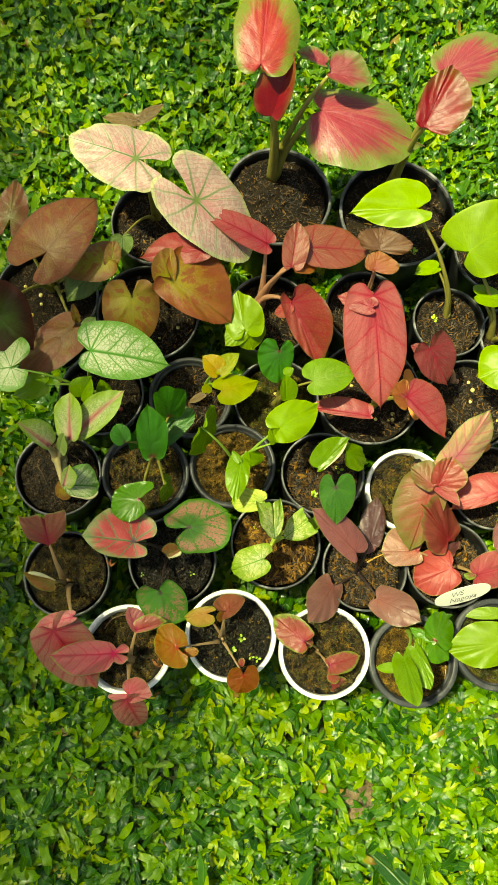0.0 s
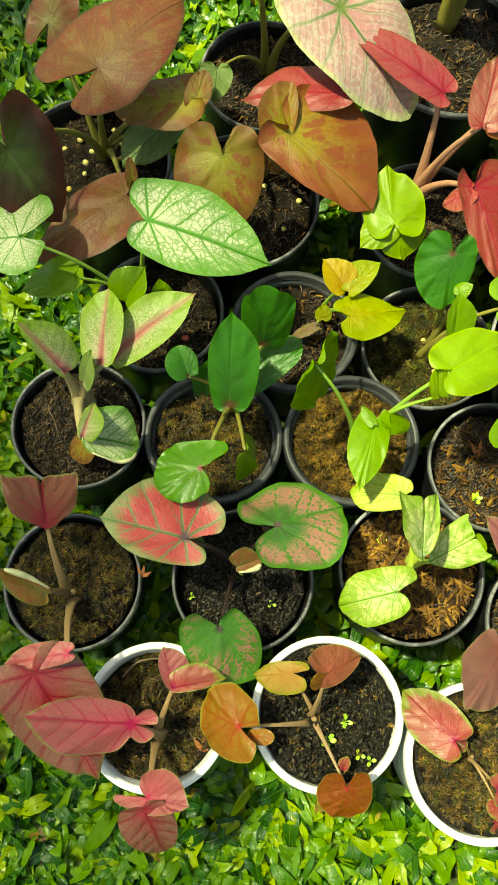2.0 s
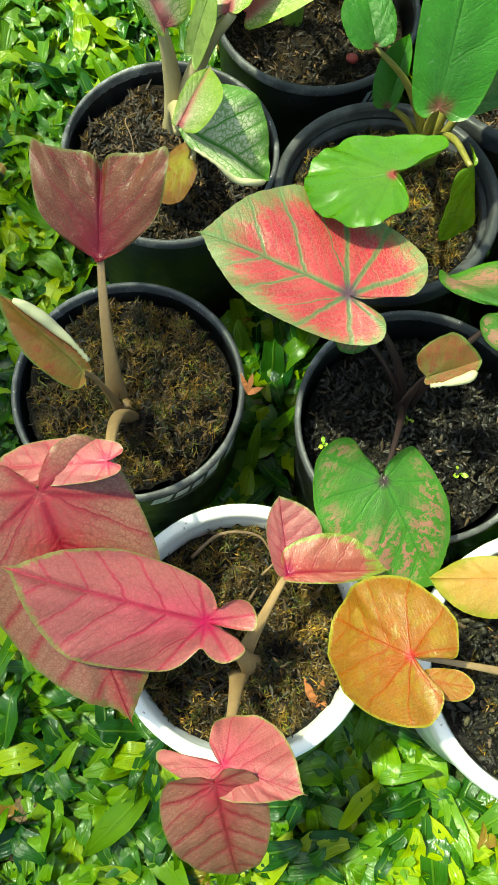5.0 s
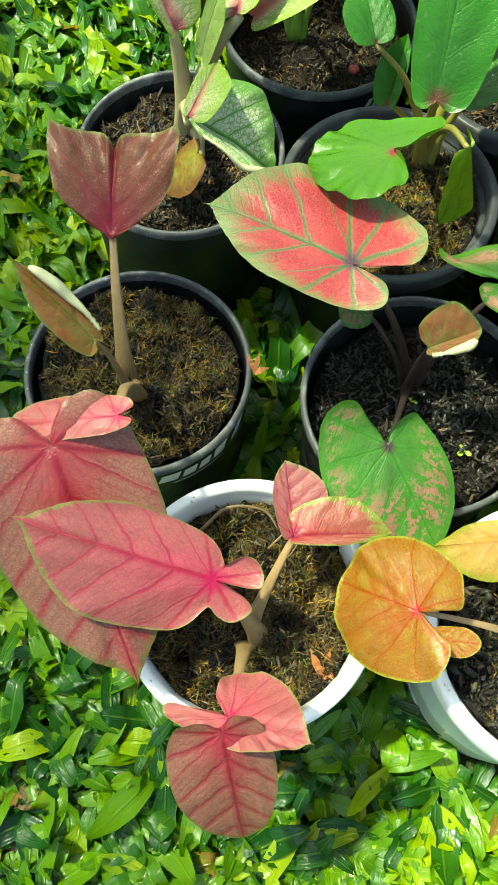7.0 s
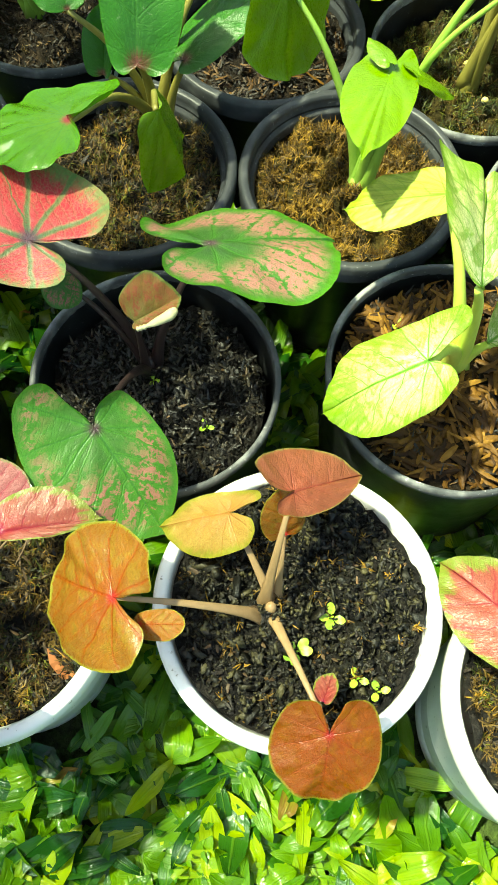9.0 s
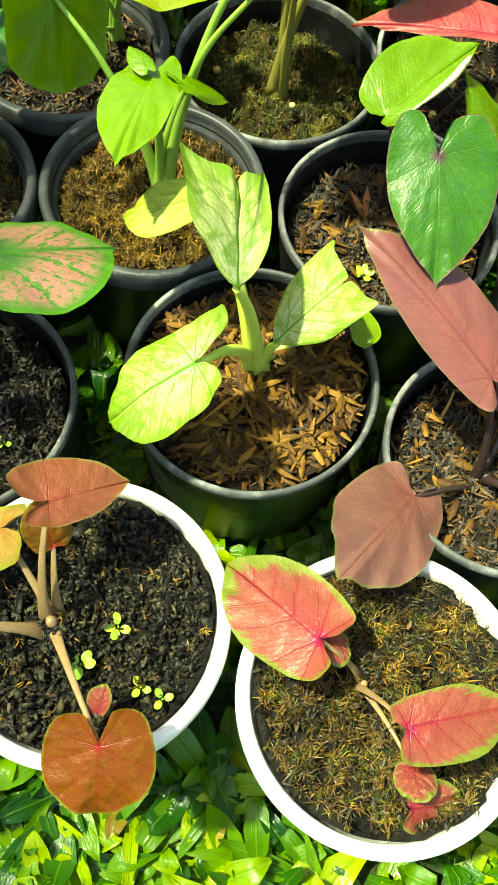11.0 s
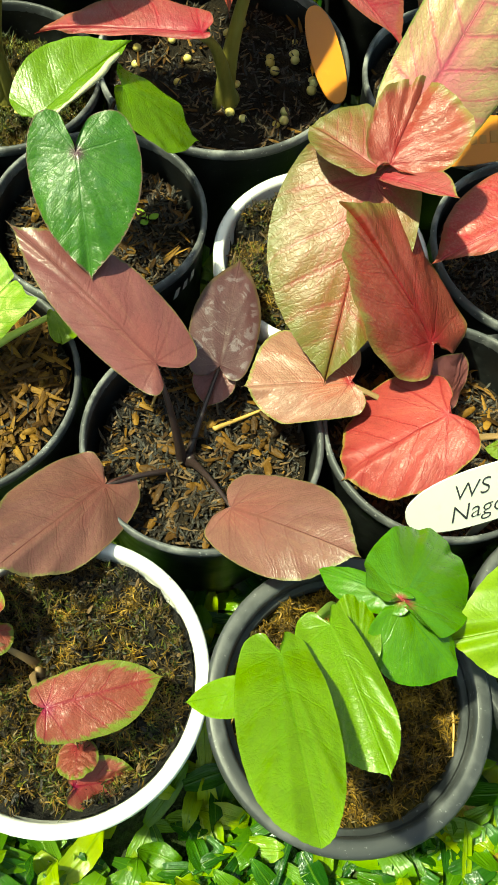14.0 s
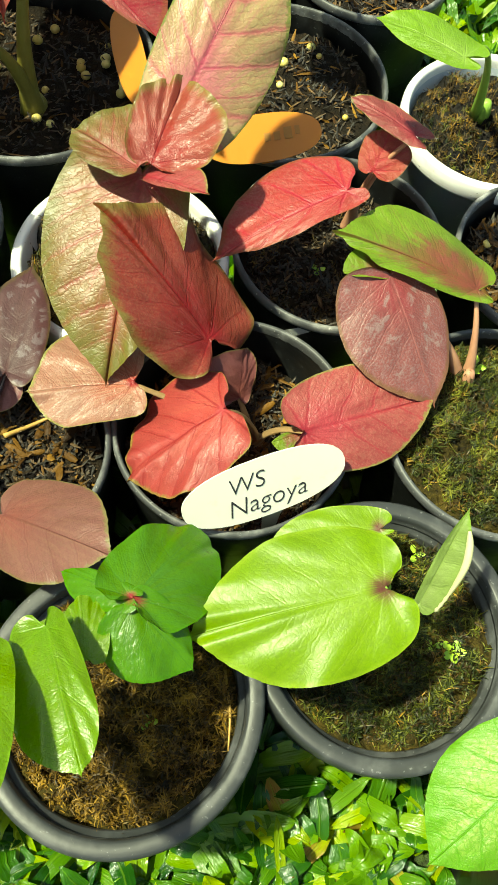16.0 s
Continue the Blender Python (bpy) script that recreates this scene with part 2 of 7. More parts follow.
# name: (x, y, rim radius, height, kind of pot, rim width, soil depth under the rim, kind of soil)
POTS = {}
POTS["a1"] = (-0.1252, 0.0207, 0.0654, 0.1183, "white", 0.006, 0.022, "moss_dark")
POTS["a2"] = (0.0262, 0.0430, 0.0674, 0.1326, "white", 0.006, 0.007, "grit")
POTS["a3"] = (0.1664, 0.0203, 0.0683, 0.1279, "white", 0.006, 0.008, "moss_brown")
POTS["a4"] = (0.3001, 0.0100, 0.0680, 0.1287, "grey", 0.008, 0.022, "moss_gold")
POTS["a5"] = (0.4308, 0.0349, 0.0685, 0.1229, "grey", 0.008, 0.018, "moss_green")
POTS["b1"] = (-0.2203, 0.1291, 0.0642, 0.1209, "black", 0.0034, 0.014, "moss_dark")
POTS["b2"] = (-0.0635, 0.1515, 0.0667, 0.1229, "black", 0.0034, 0.026, "black")
POTS["b3"] = (0.0934, 0.1807, 0.0695, 0.1222, "black", 0.0034, 0.013, "bark")
POTS["b4"] = (0.2304, 0.1461, 0.0657, 0.1242, "black", 0.0034, 0.026, "chips")
POTS["b5"] = (0.3630, 0.1547, 0.0674, 0.1216, "black", 0.0034, 0.034, "chips")
POTS["b6"] = (0.5128, 0.1415, 0.0660, 0.125, "black", 0.0034, 0.016, "moss_green")
POTS["c1"] = (-0.2429, 0.2802, 0.0657, 0.1252, "black", 0.0034, 0.016, "dark")
POTS["c2"] = (-0.1103, 0.2858, 0.0677, 0.1242, "grey", 0.0055, 0.02, "moss_brown")
POTS["c3"] = (0.0249, 0.3023, 0.0674, 0.1228, "grey", 0.0055, 0.02, "moss_gold")
POTS["c4"] = (0.1664, 0.2919, 0.0659, 0.1271, "black", 0.0034, 0.024, "chips")
POTS["c5"] = (0.3023, 0.2713, 0.0665, 0.1172, "white", 0.006, 0.014, "moss_brown")
POTS["c6"] = (0.4370, 0.2771, 0.0673, 0.1221, "black", 0.0034, 0.022, "dark")
POTS["c7"] = (0.5723, 0.2557, 0.0640, 0.125, "black", 0.0034, 0.022, "chips")
POTS["d1"] = (-0.1847, 0.4114, 0.0670, 0.125, "black", 0.0034, 0.026, "dark")
POTS["d2"] = (-0.0445, 0.4117, 0.0670, 0.1215, "grey", 0.006, 0.02, "chips")
POTS["d3"] = (0.0936, 0.4128, 0.0685, 0.1205, "black", 0.0034, 0.03, "moss_green")
POTS["d4"] = (0.2428, 0.4275, 0.0860, 0.1250, "black", 0.0034, 0.022, "chips")
POTS["d5"] = (0.4133, 0.4160, 0.0757, 0.1214, "black", 0.0034, 0.018, "chips")
POTS["d6"] = (0.5550, 0.3726, 0.0630, 0.125, "blue", 0.005, 0.016, "moss_brown")
POTS["e1"] = (-0.1171, 0.5502, 0.0827, 0.13, "black", 0.0034, 0.024, "chips")
POTS["e2"] = (0.0813, 0.5551, 0.0700, 0.13, "black", 0.0034, 0.024, "chips")
POTS["e3"] = (0.2393, 0.5728, 0.0660, 0.13, "black", 0.0034, 0.02, "chips")
POTS["e4"] = (0.3813, 0.5563, 0.0610, 0.125, "black", 0.0034, 0.018, "chips")
POTS["e5"] = (0.4939, 0.5300, 0.0611, 0.125, "black", 0.0034, 0.018, "chips")
POTS["f1"] = (-0.2790, 0.5678, 0.0818, 0.14, "black", 0.0034, 0.026, "dark")
POTS["f2"] = (-0.1094, 0.7050, 0.0749, 0.14, "black", 0.0034, 0.02, "chips")
POTS["f3"] = (0.0904, 0.7545, 0.0900, 0.16, "black", 0.005, 0.02, "chips")
POTS["f4"] = (0.2909, 0.7342, 0.0980, 0.16, "black", 0.005, 0.022, "chips")
POTS["f5"] = (0.4738, 0.6834, 0.0818, 0.14, "black", 0.0034, 0.022, "chips")
POTS["g1"] = (0.5365, -0.0972, 0.0680, 0.125, "black", 0.0034, 0.018, "chips")
POT_LABEL = {
    "black": "black plastic nursery pot with a scuffed rim on grass",
    "grey": "black plastic pot with a broad worn grey rim",
    "white": "white plastic flower pot with dirty rim on grass",
    "blue": "pale blue-grey plastic pot with a white rim",
}


def flower_pot(key):
    x, y, r, h, kind, lip, depth, soil = POTS[key]
    empty = new("flower_pot")
    empty.location = (x, y, 0)
    tagged(empty, POT_LABEL[kind], "flower pot", "potted caladiums")
    rb = r * (0.86 if kind == "black" else 0.80)
    body = [(0.001, 0.004), (rb - 0.004, 0.004), (rb, 0.0), (rb + 0.002, 0.006), (r - 0.006, h - 0.016), (r - 0.004, h - 0.014)]
    inner = [(r - lip - 0.001, h - 0.008), (r - lip - 0.003, h - 0.016), (rb + 0.004, 0.03), (0.001, 0.03)]
    phase = x * 40
    if kind == "black":
        body[-2:] = [(r - 0.0016, h - 0.008), (r - 0.0014, h - 0.006)]
        inner[:2] = [(r - lip + 0.0002, h - 0.005), (r - lip - 0.0006, h - 0.014)]
    v1, f1 = lathe(body, 56, 0.004, phase)
    v2, f2 = lathe(inner, 56, 0.004, phase)
    f2 = [tuple(i + len(v1) for i in f) for f in f2]
    wall = {"white": "white", "blue": "blue_grey"}.get(kind, "black")
    part("body", mesh_of("pot_body", v1 + v2, f1 + f2, MAT[wall]), empty)
    ring = [(r - 0.005, h - 0.015), (r - 0.0005, h - 0.0148), (r, h - 0.013), (r, h - 0.002), (r - 0.001, h - 0.0004), (r - 0.002, h)]
    ring += [(r - lip + 0.001, h), (r - lip, h - 0.0006), (r - lip - 0.0008, h - 0.003), (r - lip - 0.001, h - 0.009)]
    if kind == "grey":
        ring += [(r - lip - 0.0035, h - 0.010), (r - lip - 0.0042, h - 0.0118), (r - lip - 0.0045, h - 0.017)]
    if kind == "black":
        ring = [(r - 0.0016, h - 0.007), (r - 0.0002, h - 0.0062), (r, h - 0.005), (r, h - 0.0014), (r - 0.0008, h - 0.0003), (r - 0.0016, h), (r - lip + 0.001, h), (r - lip + 0.0004, h - 0.0004), (r - lip, h - 0.002), (r - lip, h - 0.007)]
    v, f = lathe(ring, 72, 0.004, phase)
    edge = {"white": "white", "blue": "white", "grey": "grey_rim"}.get(kind, "rim")
    part("rim", mesh_of("pot_rim", v, f, MAT[edge]), empty, {"grey": "scuffed grey rim", "black": "scuffed black rim"}.get(kind, ""))
    return empty


SOIL_LOOK = {
    "dark": ("dark damp potting mix with fibrous crumbs in a pot", "soil", (("crumb", 1300, 0.0040, 0.0020, 0.6), ("moss_brown", 1555, 0.0037, 0.00085, 1.0))),
    "grit": ("dark gritty potting mix with specks of yellow moss", "black_soil", (("crumb", 400, 0.0034, 0.0022, 0.6), ("moss_gold", 680, 0.0037, 0.00085, 1.0))),
    "black": ("wet black potting mix in a pot", "black_soil", (("black_crumb", 1800, 0.0038, 0.0024, 0.7), ("crumb", 200, 0.005, 0.002, 0.5))),
    "bark": ("potting mix covered with brown rice husk and bark", "soil", (("bark", 1100, 0.0120, 0.0040, 0.16), ("crumb", 300, 0.006, 0.002, 0.4))),
    "chips": ("dark potting mix with scattered bark chips", "soil", (("bark", 260, 0.0085, 0.0030, 0.40), ("crumb", 2600, 0.0052, 0.0022, 0.6))),
    "moss_dark": ("dark brown star moss over potting mix", "black_soil", (("moss_brown", 14580, 0.0037, 0.00085, 1.0), ("moss_gold", 2430, 0.0037, 0.00085, 1.0), ("moss_green", 4050, 0.0037, 0.00085, 1.0), ("crumb", 500, 0.005, 0.0022, 0.6))),
    "moss_gold": ("golden brown moss over potting mix", "moss_bed", (("moss_gold", 21060, 0.0037, 0.00085, 1.0), ("moss_brown", 5670, 0.0037, 0.00085, 1.0))),
    "moss_green": ("dark green moss over potting mix", "moss_bed", (("moss_green", 19440, 0.0037, 0.00085, 1.0), ("moss_brown", 4860, 0.0037, 0.00085, 1.0), ("moss_gold", 1134, 0.0037, 0.00085, 1.0))),
    "moss_brown": ("brown and olive moss over dark potting mix", "black_soil", (("moss_brown", 12960, 0.0037, 0.00085, 1.0), ("moss_green", 5184, 0.0037, 0.00085, 1.0), ("moss_gold", 3888, 0.0037, 0.00085, 1.0), ("crumb", 400, 0.004, 0.0025, 0.5))),
}


def crumbs(count, seed, feet, size):
    """Many small rounded lumps of soil as one set of arrays."""
    rng = np.random.default_rng(seed + 50)
    foot = feet(rng, count)
    box = np.array([(x, y, z) for z in (-1, 1) for y in (-1, 1) for x in (-1, 1)], float)
    skew = rng.normal(0, 0.62, (len(foot), 3, 3)) * (size * rng.lognormal(-0.3, 0.5, (len(foot), 1, 1)))
    verts = foot[:, None] + np.einsum("ij,njk->nik", box, skew) + rng.normal(0, size * 0.2, (len(foot), 8, 3))
    quads = np.array([(0, 2, 3, 1), (4, 5, 7, 6), (0, 1, 5, 4), (2, 6, 7, 3), (0, 4, 6, 2), (1, 3, 7, 5)])
    return verts.reshape(-1, 3), (quads[None] + (np.arange(len(foot)) * 8)[:, None, None]).reshape(-1, 4)


HUSK = []


def husk_shape(kind):
    """A boat-shaped husk or a flat chip of bark, with its own bend."""
    rng = random.Random(kind)
    le, wi = rng.uniform(0.0095, 0.0150), rng.uniform(0.0024, 0.0038)
    bend, twist = rng.uniform(-0.10, 0.16), rng.uniform(-0.5, 0.5)
    verts, faces = [], []
    for r, prof in enumerate((0.50, 0.92, 1.0, 0.94, 0.42)):
        t = r / 4 - 0.5
        for q in (-1, -0.45, 0.45, 1):
            verts.append((t * le, q * 0.5 * wi * prof * rng.uniform(0.9, 1.1), 0.0011 - bend * le * 4 * t * t * 0.25 + (1 - q * q) * 0.30 * wi * prof + twist * t * q * 0.5 * wi * prof))
    faces = [(r * 4 + a, r * 4 + a + 1, r * 4 + a + 5, r * 4 + a + 4) for r in range(4) for a in range(3)]
    return mesh_of("husk", verts, faces, MAT["bark"])


def loose_husks(soil, count, seed, rs, height, kind):
    rng = random.Random(seed)
    if not HUSK:
        HUSK.extend(husk_shape(i) for i in range(9))
    for i in range(count):
        d, a = rs * math.sqrt(rng.random()), rng.uniform(0, 6.283)
        px, py = d * math.cos(a), d * math.sin(a)
        ob = part("rice_husk" if kind == "bark" else "bark_chip", HUSK[rng.randrange(9)], soil)
        wide = 1.0 if kind == "bark" else 1.25
        ob.matrix_local = Matrix.Translation((px, py, height(px, py) + 0.0012 + 0.0015 * rng.random())) @ Matrix.Rotation(rng.uniform(0, 6.283), 4, "Z") @ Matrix.Rotation(rng.gauss(0, 0.20), 4, "Y") @ Matrix.Rotation(rng.gauss(0, 0.3), 4, "X") @ Matrix.Diagonal((1, wide, 1, 1))


def potting_soil(key, seed):
    x, y, r, h, kind, lip, depth, look_of = POTS[key]
    label, bed, bits = SOIL_LOOK[look_of]
    rs = r - lip - (0.002 if kind == "white" else 0.004)
    top = h - depth
    lumps = 0.0085 if look_of in ("grit", "black") else 0.0105 if "moss" in look_of else 0.002

    mound = 0.007 if "moss" in look_of else 0.0

    def height(px, py):
        d = math.hypot(px, py) / rs
        return top + mound * noise.noise((px * 75 + seed, py * 75, 3.0)) + 0.004 * (1 - d * d) + 0.008 * noise.noise((px * 45 + seed, py * 45, 0)) + 0.004 * noise.noise((px * 130, py * 130, seed)) + lumps * (abs(noise.noise((px * 260, py * 260, seed))) + 0.7 * abs(noise.noise((px * 520, py * 520, seed))))

    verts, faces = [(0, 0, height(0, 0))], []
    back_row = key[0] in "defg"
    rings, seg = (56, 150) if look_of in ("grit", "black") else (36, 100) if "moss" in look_of else (20, 64)
    for i in range(1, rings + 1):
        d = rs * i / rings
        for k in range(seg):
            a = 2 * math.pi * k / seg
            px, py = d * math.cos(a), d * math.sin(a)
            verts.append((px, py, height(px, py)))
    faces += [(0, 1 + k, 1 + (k + 1) % seg) for k in range(seg)]
    for i in range(rings - 1):
        a, b = 1 + i * seg, 1 + (i + 1) * seg
        faces += [(a + k, b + k, b + (k + 1) % seg, a + (k + 1) % seg) for k in range(seg)]
    ob = new("potting_soil", mesh_of("potting_soil", verts, faces, MAT[bed]))
    ob.location = (x, y, 0)
    tagged(ob, label, "soil", "potted caladiums", "stuff")

    def feet(rng, count, tuft=1):
        some = count // tuft
        d, a = (rs - 0.003) * np.sqrt(rng.uniform(0, 1, some)), rng.uniform(0, 2 * np.pi, some)
        px, py = np.repeat(d * np.cos(a), tuft), np.repeat(d * np.sin(a), tuft)
        if tuft > 1:
            keep = np.repeat([noise.noise((u * 75 + seed, v * 75, 3.0)) > -0.33 for u, v in zip(px[::tuft], py[::tuft])], tuft)
            px, py = px[keep], py[keep]
        px, py = px + rng.normal(0, 0.0009, len(px)), py + rng.normal(0, 0.0009, len(py))
        return np.array([(u, v, height(u, v) + 0.0005) for u, v in zip(px, py)])

    for n, (mat, count, length, width, lift) in enumerate(bits):
        chip = mat in ("bark", "crumb", "black_crumb")
        v, f = strips(int(0.45 * count) if back_row else count, seed * 7 + n, feet if chip else lambda g, c: feet(g, c, 12), length, width, lift, 0.15 if chip else 0.75, rows=4 if mat == "bark" else 3, across=3 if chip else 2, vee=-0.22 if chip else 0.0, tip=0.22 if chip else 0.12, up=0.0006)
        d = np.hypot(v[:, 0], v[:, 1])
        over = np.maximum(d / (rs + 0.0015), 1.0)
        v[:, :2] /= over[:, None]
        tagged(part({"bark": "bark_chips", "crumb": "soil_crumbs", "black_crumb": "soil_crumbs"}.get(mat, "moss"), arrays_mesh("soil_bits", v, f, MAT[mat]), ob), kind="stuff")
    if look_of in ("grit", "black", "dark"):
        v, f = crumbs(7000 if look_of == "grit" else 800 if back_row else 2200, seed, feet, 0.0007)
        over = np.maximum(np.hypot(v[:, 0], v[:, 1]) / (rs + 0.001), 1.0)
        v[:, :2] /= over[:, None]
        tagged(part("soil_crumbs", arrays_mesh("soil_lumps", v, f, MAT[{"grit": "grit_crumb", "black": "black_crumb"}.get(look_of, "crumb")]), ob), kind="stuff")
    if look_of in ("bark", "chips") and key[0] in "bc":
        loose_husks(ob, 290 if look_of == "bark" else 46, seed, rs - 0.006, height, look_of)
    return ob, height


ground()
TOP = {}
for number, pot_key in enumerate(POTS):
    flower_pot(pot_key)
    TOP[pot_key] = potting_soil(pot_key, number + 3)[1]


def lawn_grass():
    centres = np.array([(p[0], p[1], p[2] * 0.82) for p in POTS.values()])

    def patch(x0, x1, y0, y1):
        def where(rng, count):
            some = count // 3
            p = np.repeat(np.stack([rng.uniform(x0, x1, some), rng.uniform(y0, y1, some), rng.uniform(-0.004, 0.012, some)], 1), 3, 0)
            p[:, :2] += rng.normal(0, 0.006, (len(p), 2))
            far = np.hypot(p[:, None, 0] - centres[None, :, 0], p[:, None, 1] - centres[None, :, 1]) > centres[None, :, 2] + 0.012
            return p[far.all(1)]
        return where

    for name, area, count, le, wi, seed in (("grass", (-0.75, 0.85, -0.35, 1.55), 48000, 0.038, 0.0146, 5), ("grass", (-3.4, 3.6, -2.6, 4.4), 38000, 0.112, 0.033, 6)):
        fine = seed == 5
        rows, across = (6, 3) if fine else (4, 2)
        v, f = strips(count, seed, patch(*area), le, wi, 0.36 if fine else 0.45, 0.42 if fine else 0.45, rows=rows, across=across, vee=0.16 if fine else 0.0, tip=0.10, up=0.003, leafy=fine)
        if not fine:
            mid = v.reshape(-1, 8, 3).mean(1)
            keep = ~((mid[:, 0] > -0.72) & (mid[:, 0] < 0.82) & (mid[:, 1] > -0.32) & (mid[:, 1] < 1.52))
            v = v.reshape(-1, 8, 3)[keep].reshape(-1, 3)
            f = f[: int(keep.sum()) * 3]
        v[:, 2] = np.maximum(v[:, 2], 0.001)
        me = arrays_mesh("grass_blades", v, f, MAT["grass"])
        flat = np.array([(q / (across - 1), r / (rows - 1)) for r in range(rows) for q in range(across)], np.float32)
        corner = np.zeros(len(me.loops), np.int32)
        me.loops.foreach_get("vertex_index", corner)
        me.uv_layers.new(name="blade").data.foreach_set("uv", flat[corner % len(flat)].ravel())
        tagged(new(name, me), "broad-bladed carpet grass lawn, glossy and matted", "grass", kind="stuff")


lawn_grass()


# ---- caladium leaves ----
def leaf_look(name, base, inner, margin, vein, blotch=(0, 0, 0), amount=0.0, net=0.0, rough=0.42, veins=0.34, bands=4.2, through_share=0.22, grain_mix=0.0,
              edge=(0.93, 0.975), ragged=0.12, edge_fan=0.0, fan_mix=0.62, fan_col=None, net_col=None, net_scale=15, halo=None, halo_width=0.3, halo_mix=0.85, far=None, heart=None, spot_scale=11, relief=0.6, vein_width=0.045, rib=None):
    """A painted leaf: colour from the stalk's joint outwards, side veins with finer ones between, a net of small cells, blotches and a margin."""
    n = Nodes("leaf_" + name)
    uv = n.add("ShaderNodeUVMap", uv_map="blade").outputs[0]
    ring = n.add("ShaderNodeSeparateXYZ")
    n.put(ring.inputs[0], n.add("ShaderNodeUVMap", uv_map="ring").outputs[0])
    rnd = n.add("ShaderNodeObjectInfo").outputs["Random"]
    sep = n.add("ShaderNodeSeparateXYZ")
    n.put(sep.inputs[0], uv)
    x, y, s = sep.outputs[0], sep.outputs[1], ring.outputs[0]
    shift = n.add("ShaderNodeVectorMath", operation="ADD")
    n.put(shift.inputs[0], uv)
    comb = n.add("ShaderNodeCombineXYZ")
    n.put(comb.inputs[2], n.math("MULTIPLY", rnd, 31.0))
    n.put(shift.inputs[1], comb.outputs[0])
    at = shift.outputs[0]
    cloud, fine = n.noise(3.2, 4, 0.6, at), n.noise(32, 5, 0.65, at)
    ax = n.math("ABSOLUTE", x)
    wob = n.math("MULTIPLY", n.math("SUBTRACT", cloud, 0.5), 0.16)
    reach = n.math("SQRT", n.math("ADD", n.math("MULTIPLY", x, x), n.math("MULTIPLY", y, y)))
    taper = n.math("SUBTRACT", 1.0, n.math("MULTIPLY", reach, 0.8))
    midrib = n.math("MULTIPLY", n.math("SUBTRACT", 1.0, n.step(n.math("DIVIDE", ax, taper), 0.002, 0.012 + 0.16 * vein_width)), n.step(y, -0.03, 0.0))
    # side veins leave the midrib forwards and curve to the tip; behind the joint they fan out into the two lobes
    q = n.math("ADD", n.math("ADD", n.math("SUBTRACT", y, n.math("MULTIPLY", ax, 0.80)), n.math("MULTIPLY", n.math("MULTIPLY", ax, ax), -0.45)), wob)
    saw = n.math("ABSOLUTE", n.math("SUBTRACT", n.math("FRACT", n.math("ADD", n.math("MULTIPLY", q, bands), 0.5)), 0.5))
    turn = n.math("ADD", n.math("ARCTAN2", ax, y), n.math("MULTIPLY", wob, 1.6))
    wheel = n.math("ABSOLUTE", n.math("SUBTRACT", n.math("FRACT", n.math("ADD", n.math("DIVIDE", n.math("SUBTRACT", turn, 1.107), 0.72), 0.5)), 0.5))
    wheel = n.math("MULTIPLY", wheel, n.math("MULTIPLY", reach, 0.72 * bands))
    behind = n.math("LESS_THAN", q, 0.0)
    saw = n.math("ADD", n.math("MULTIPLY", saw, n.math("SUBTRACT", 1.0, behind)), n.math("MULTIPLY", wheel, behind))
    ribs = n.math("MULTIPLY", n.math("SUBTRACT", 1.0, n.step(saw, 0.15 * vein_width, vein_width)), n.math("SUBTRACT", 1.0, n.math("MULTIPLY", s, 0.6)))
    lines = n.math("MAXIMUM", midrib, ribs)
    soft = n.math("MAXIMUM", n.math("SUBTRACT", 1.0, n.step(saw, 0.0, halo_width)), n.math("SUBTRACT", 1.0, n.step(ax, 0.0, 0.35 * halo_width)))
    small = n.math("ABSOLUTE", n.math("SUBTRACT", n.math("FRACT", n.math("MULTIPLY", n.math("ADD", q, n.math("MULTIPLY", n.math("SUBTRACT", fine, 0.5), 0.05)), bands * 4.0)), 0.5))
    small = n.math("MULTIPLY", n.math("SUBTRACT", 1.0, n.step(small, 0.03, 0.20)), n.step(reach, 0.04, 0.2))
    net_tex = n.add("ShaderNodeTexVoronoi", feature="DISTANCE_TO_EDGE")
    warp = n.add("ShaderNodeVectorMath", operation="ADD")
    warp_by = n.add("ShaderNodeTexNoise")
    warp_by.inputs["Scale"].default_value = 9.0
    n.put(warp_by.inputs["Vector"], at)
    scaled = n.add("ShaderNodeVectorMath", operation="SCALE")
    n.put(scaled.inputs[0], warp_by.outputs["Color"])
    scaled.inputs["Scale"].default_value = 0.10
    n.put(warp.inputs[0], at), n.put(warp.inputs[1], scaled.outputs[0])
    n.put(net_tex.inputs["Vector"], warp.outputs[0])
    net_tex.inputs["Scale"].default_value = net_scale
    web = n.math("SUBTRACT", 1.0, n.step(net_tex.outputs["Distance"], 0.02, 0.16))
    cell_tex = n.add("ShaderNodeTexVoronoi", feature="DISTANCE_TO_EDGE")
    n.put(cell_tex.inputs["Vector"], warp.outputs[0])
    cell_tex.inputs["Scale"].default_value = 46
    cells = n.math("SUBTRACT", 1.0, n.step(cell_tex.outputs["Distance"], 0.0, 0.22))
    col = n.mix(n.step(n.math("ADD", s, n.math("MULTIPLY", wob, 2.2)), 0.05, 0.75), inner, base)
    col = n.mix(n.math("MULTIPLY", n.step(cloud, 0.40, 0.66), 0.45), col, tuple(0.70 * c for c in base))
    fan = n.add("ShaderNodeCombineXYZ")
    n.put(fan.inputs[0], n.math("MULTIPLY", n.math("ARCTAN2", x, n.math("ADD", y, 0.10)), 13.0))
    n.put(fan.inputs[1], n.math("MULTIPLY", s, 0.7))
    n.put(fan.inputs[2], n.math("MULTIPLY", rnd, 17.0))
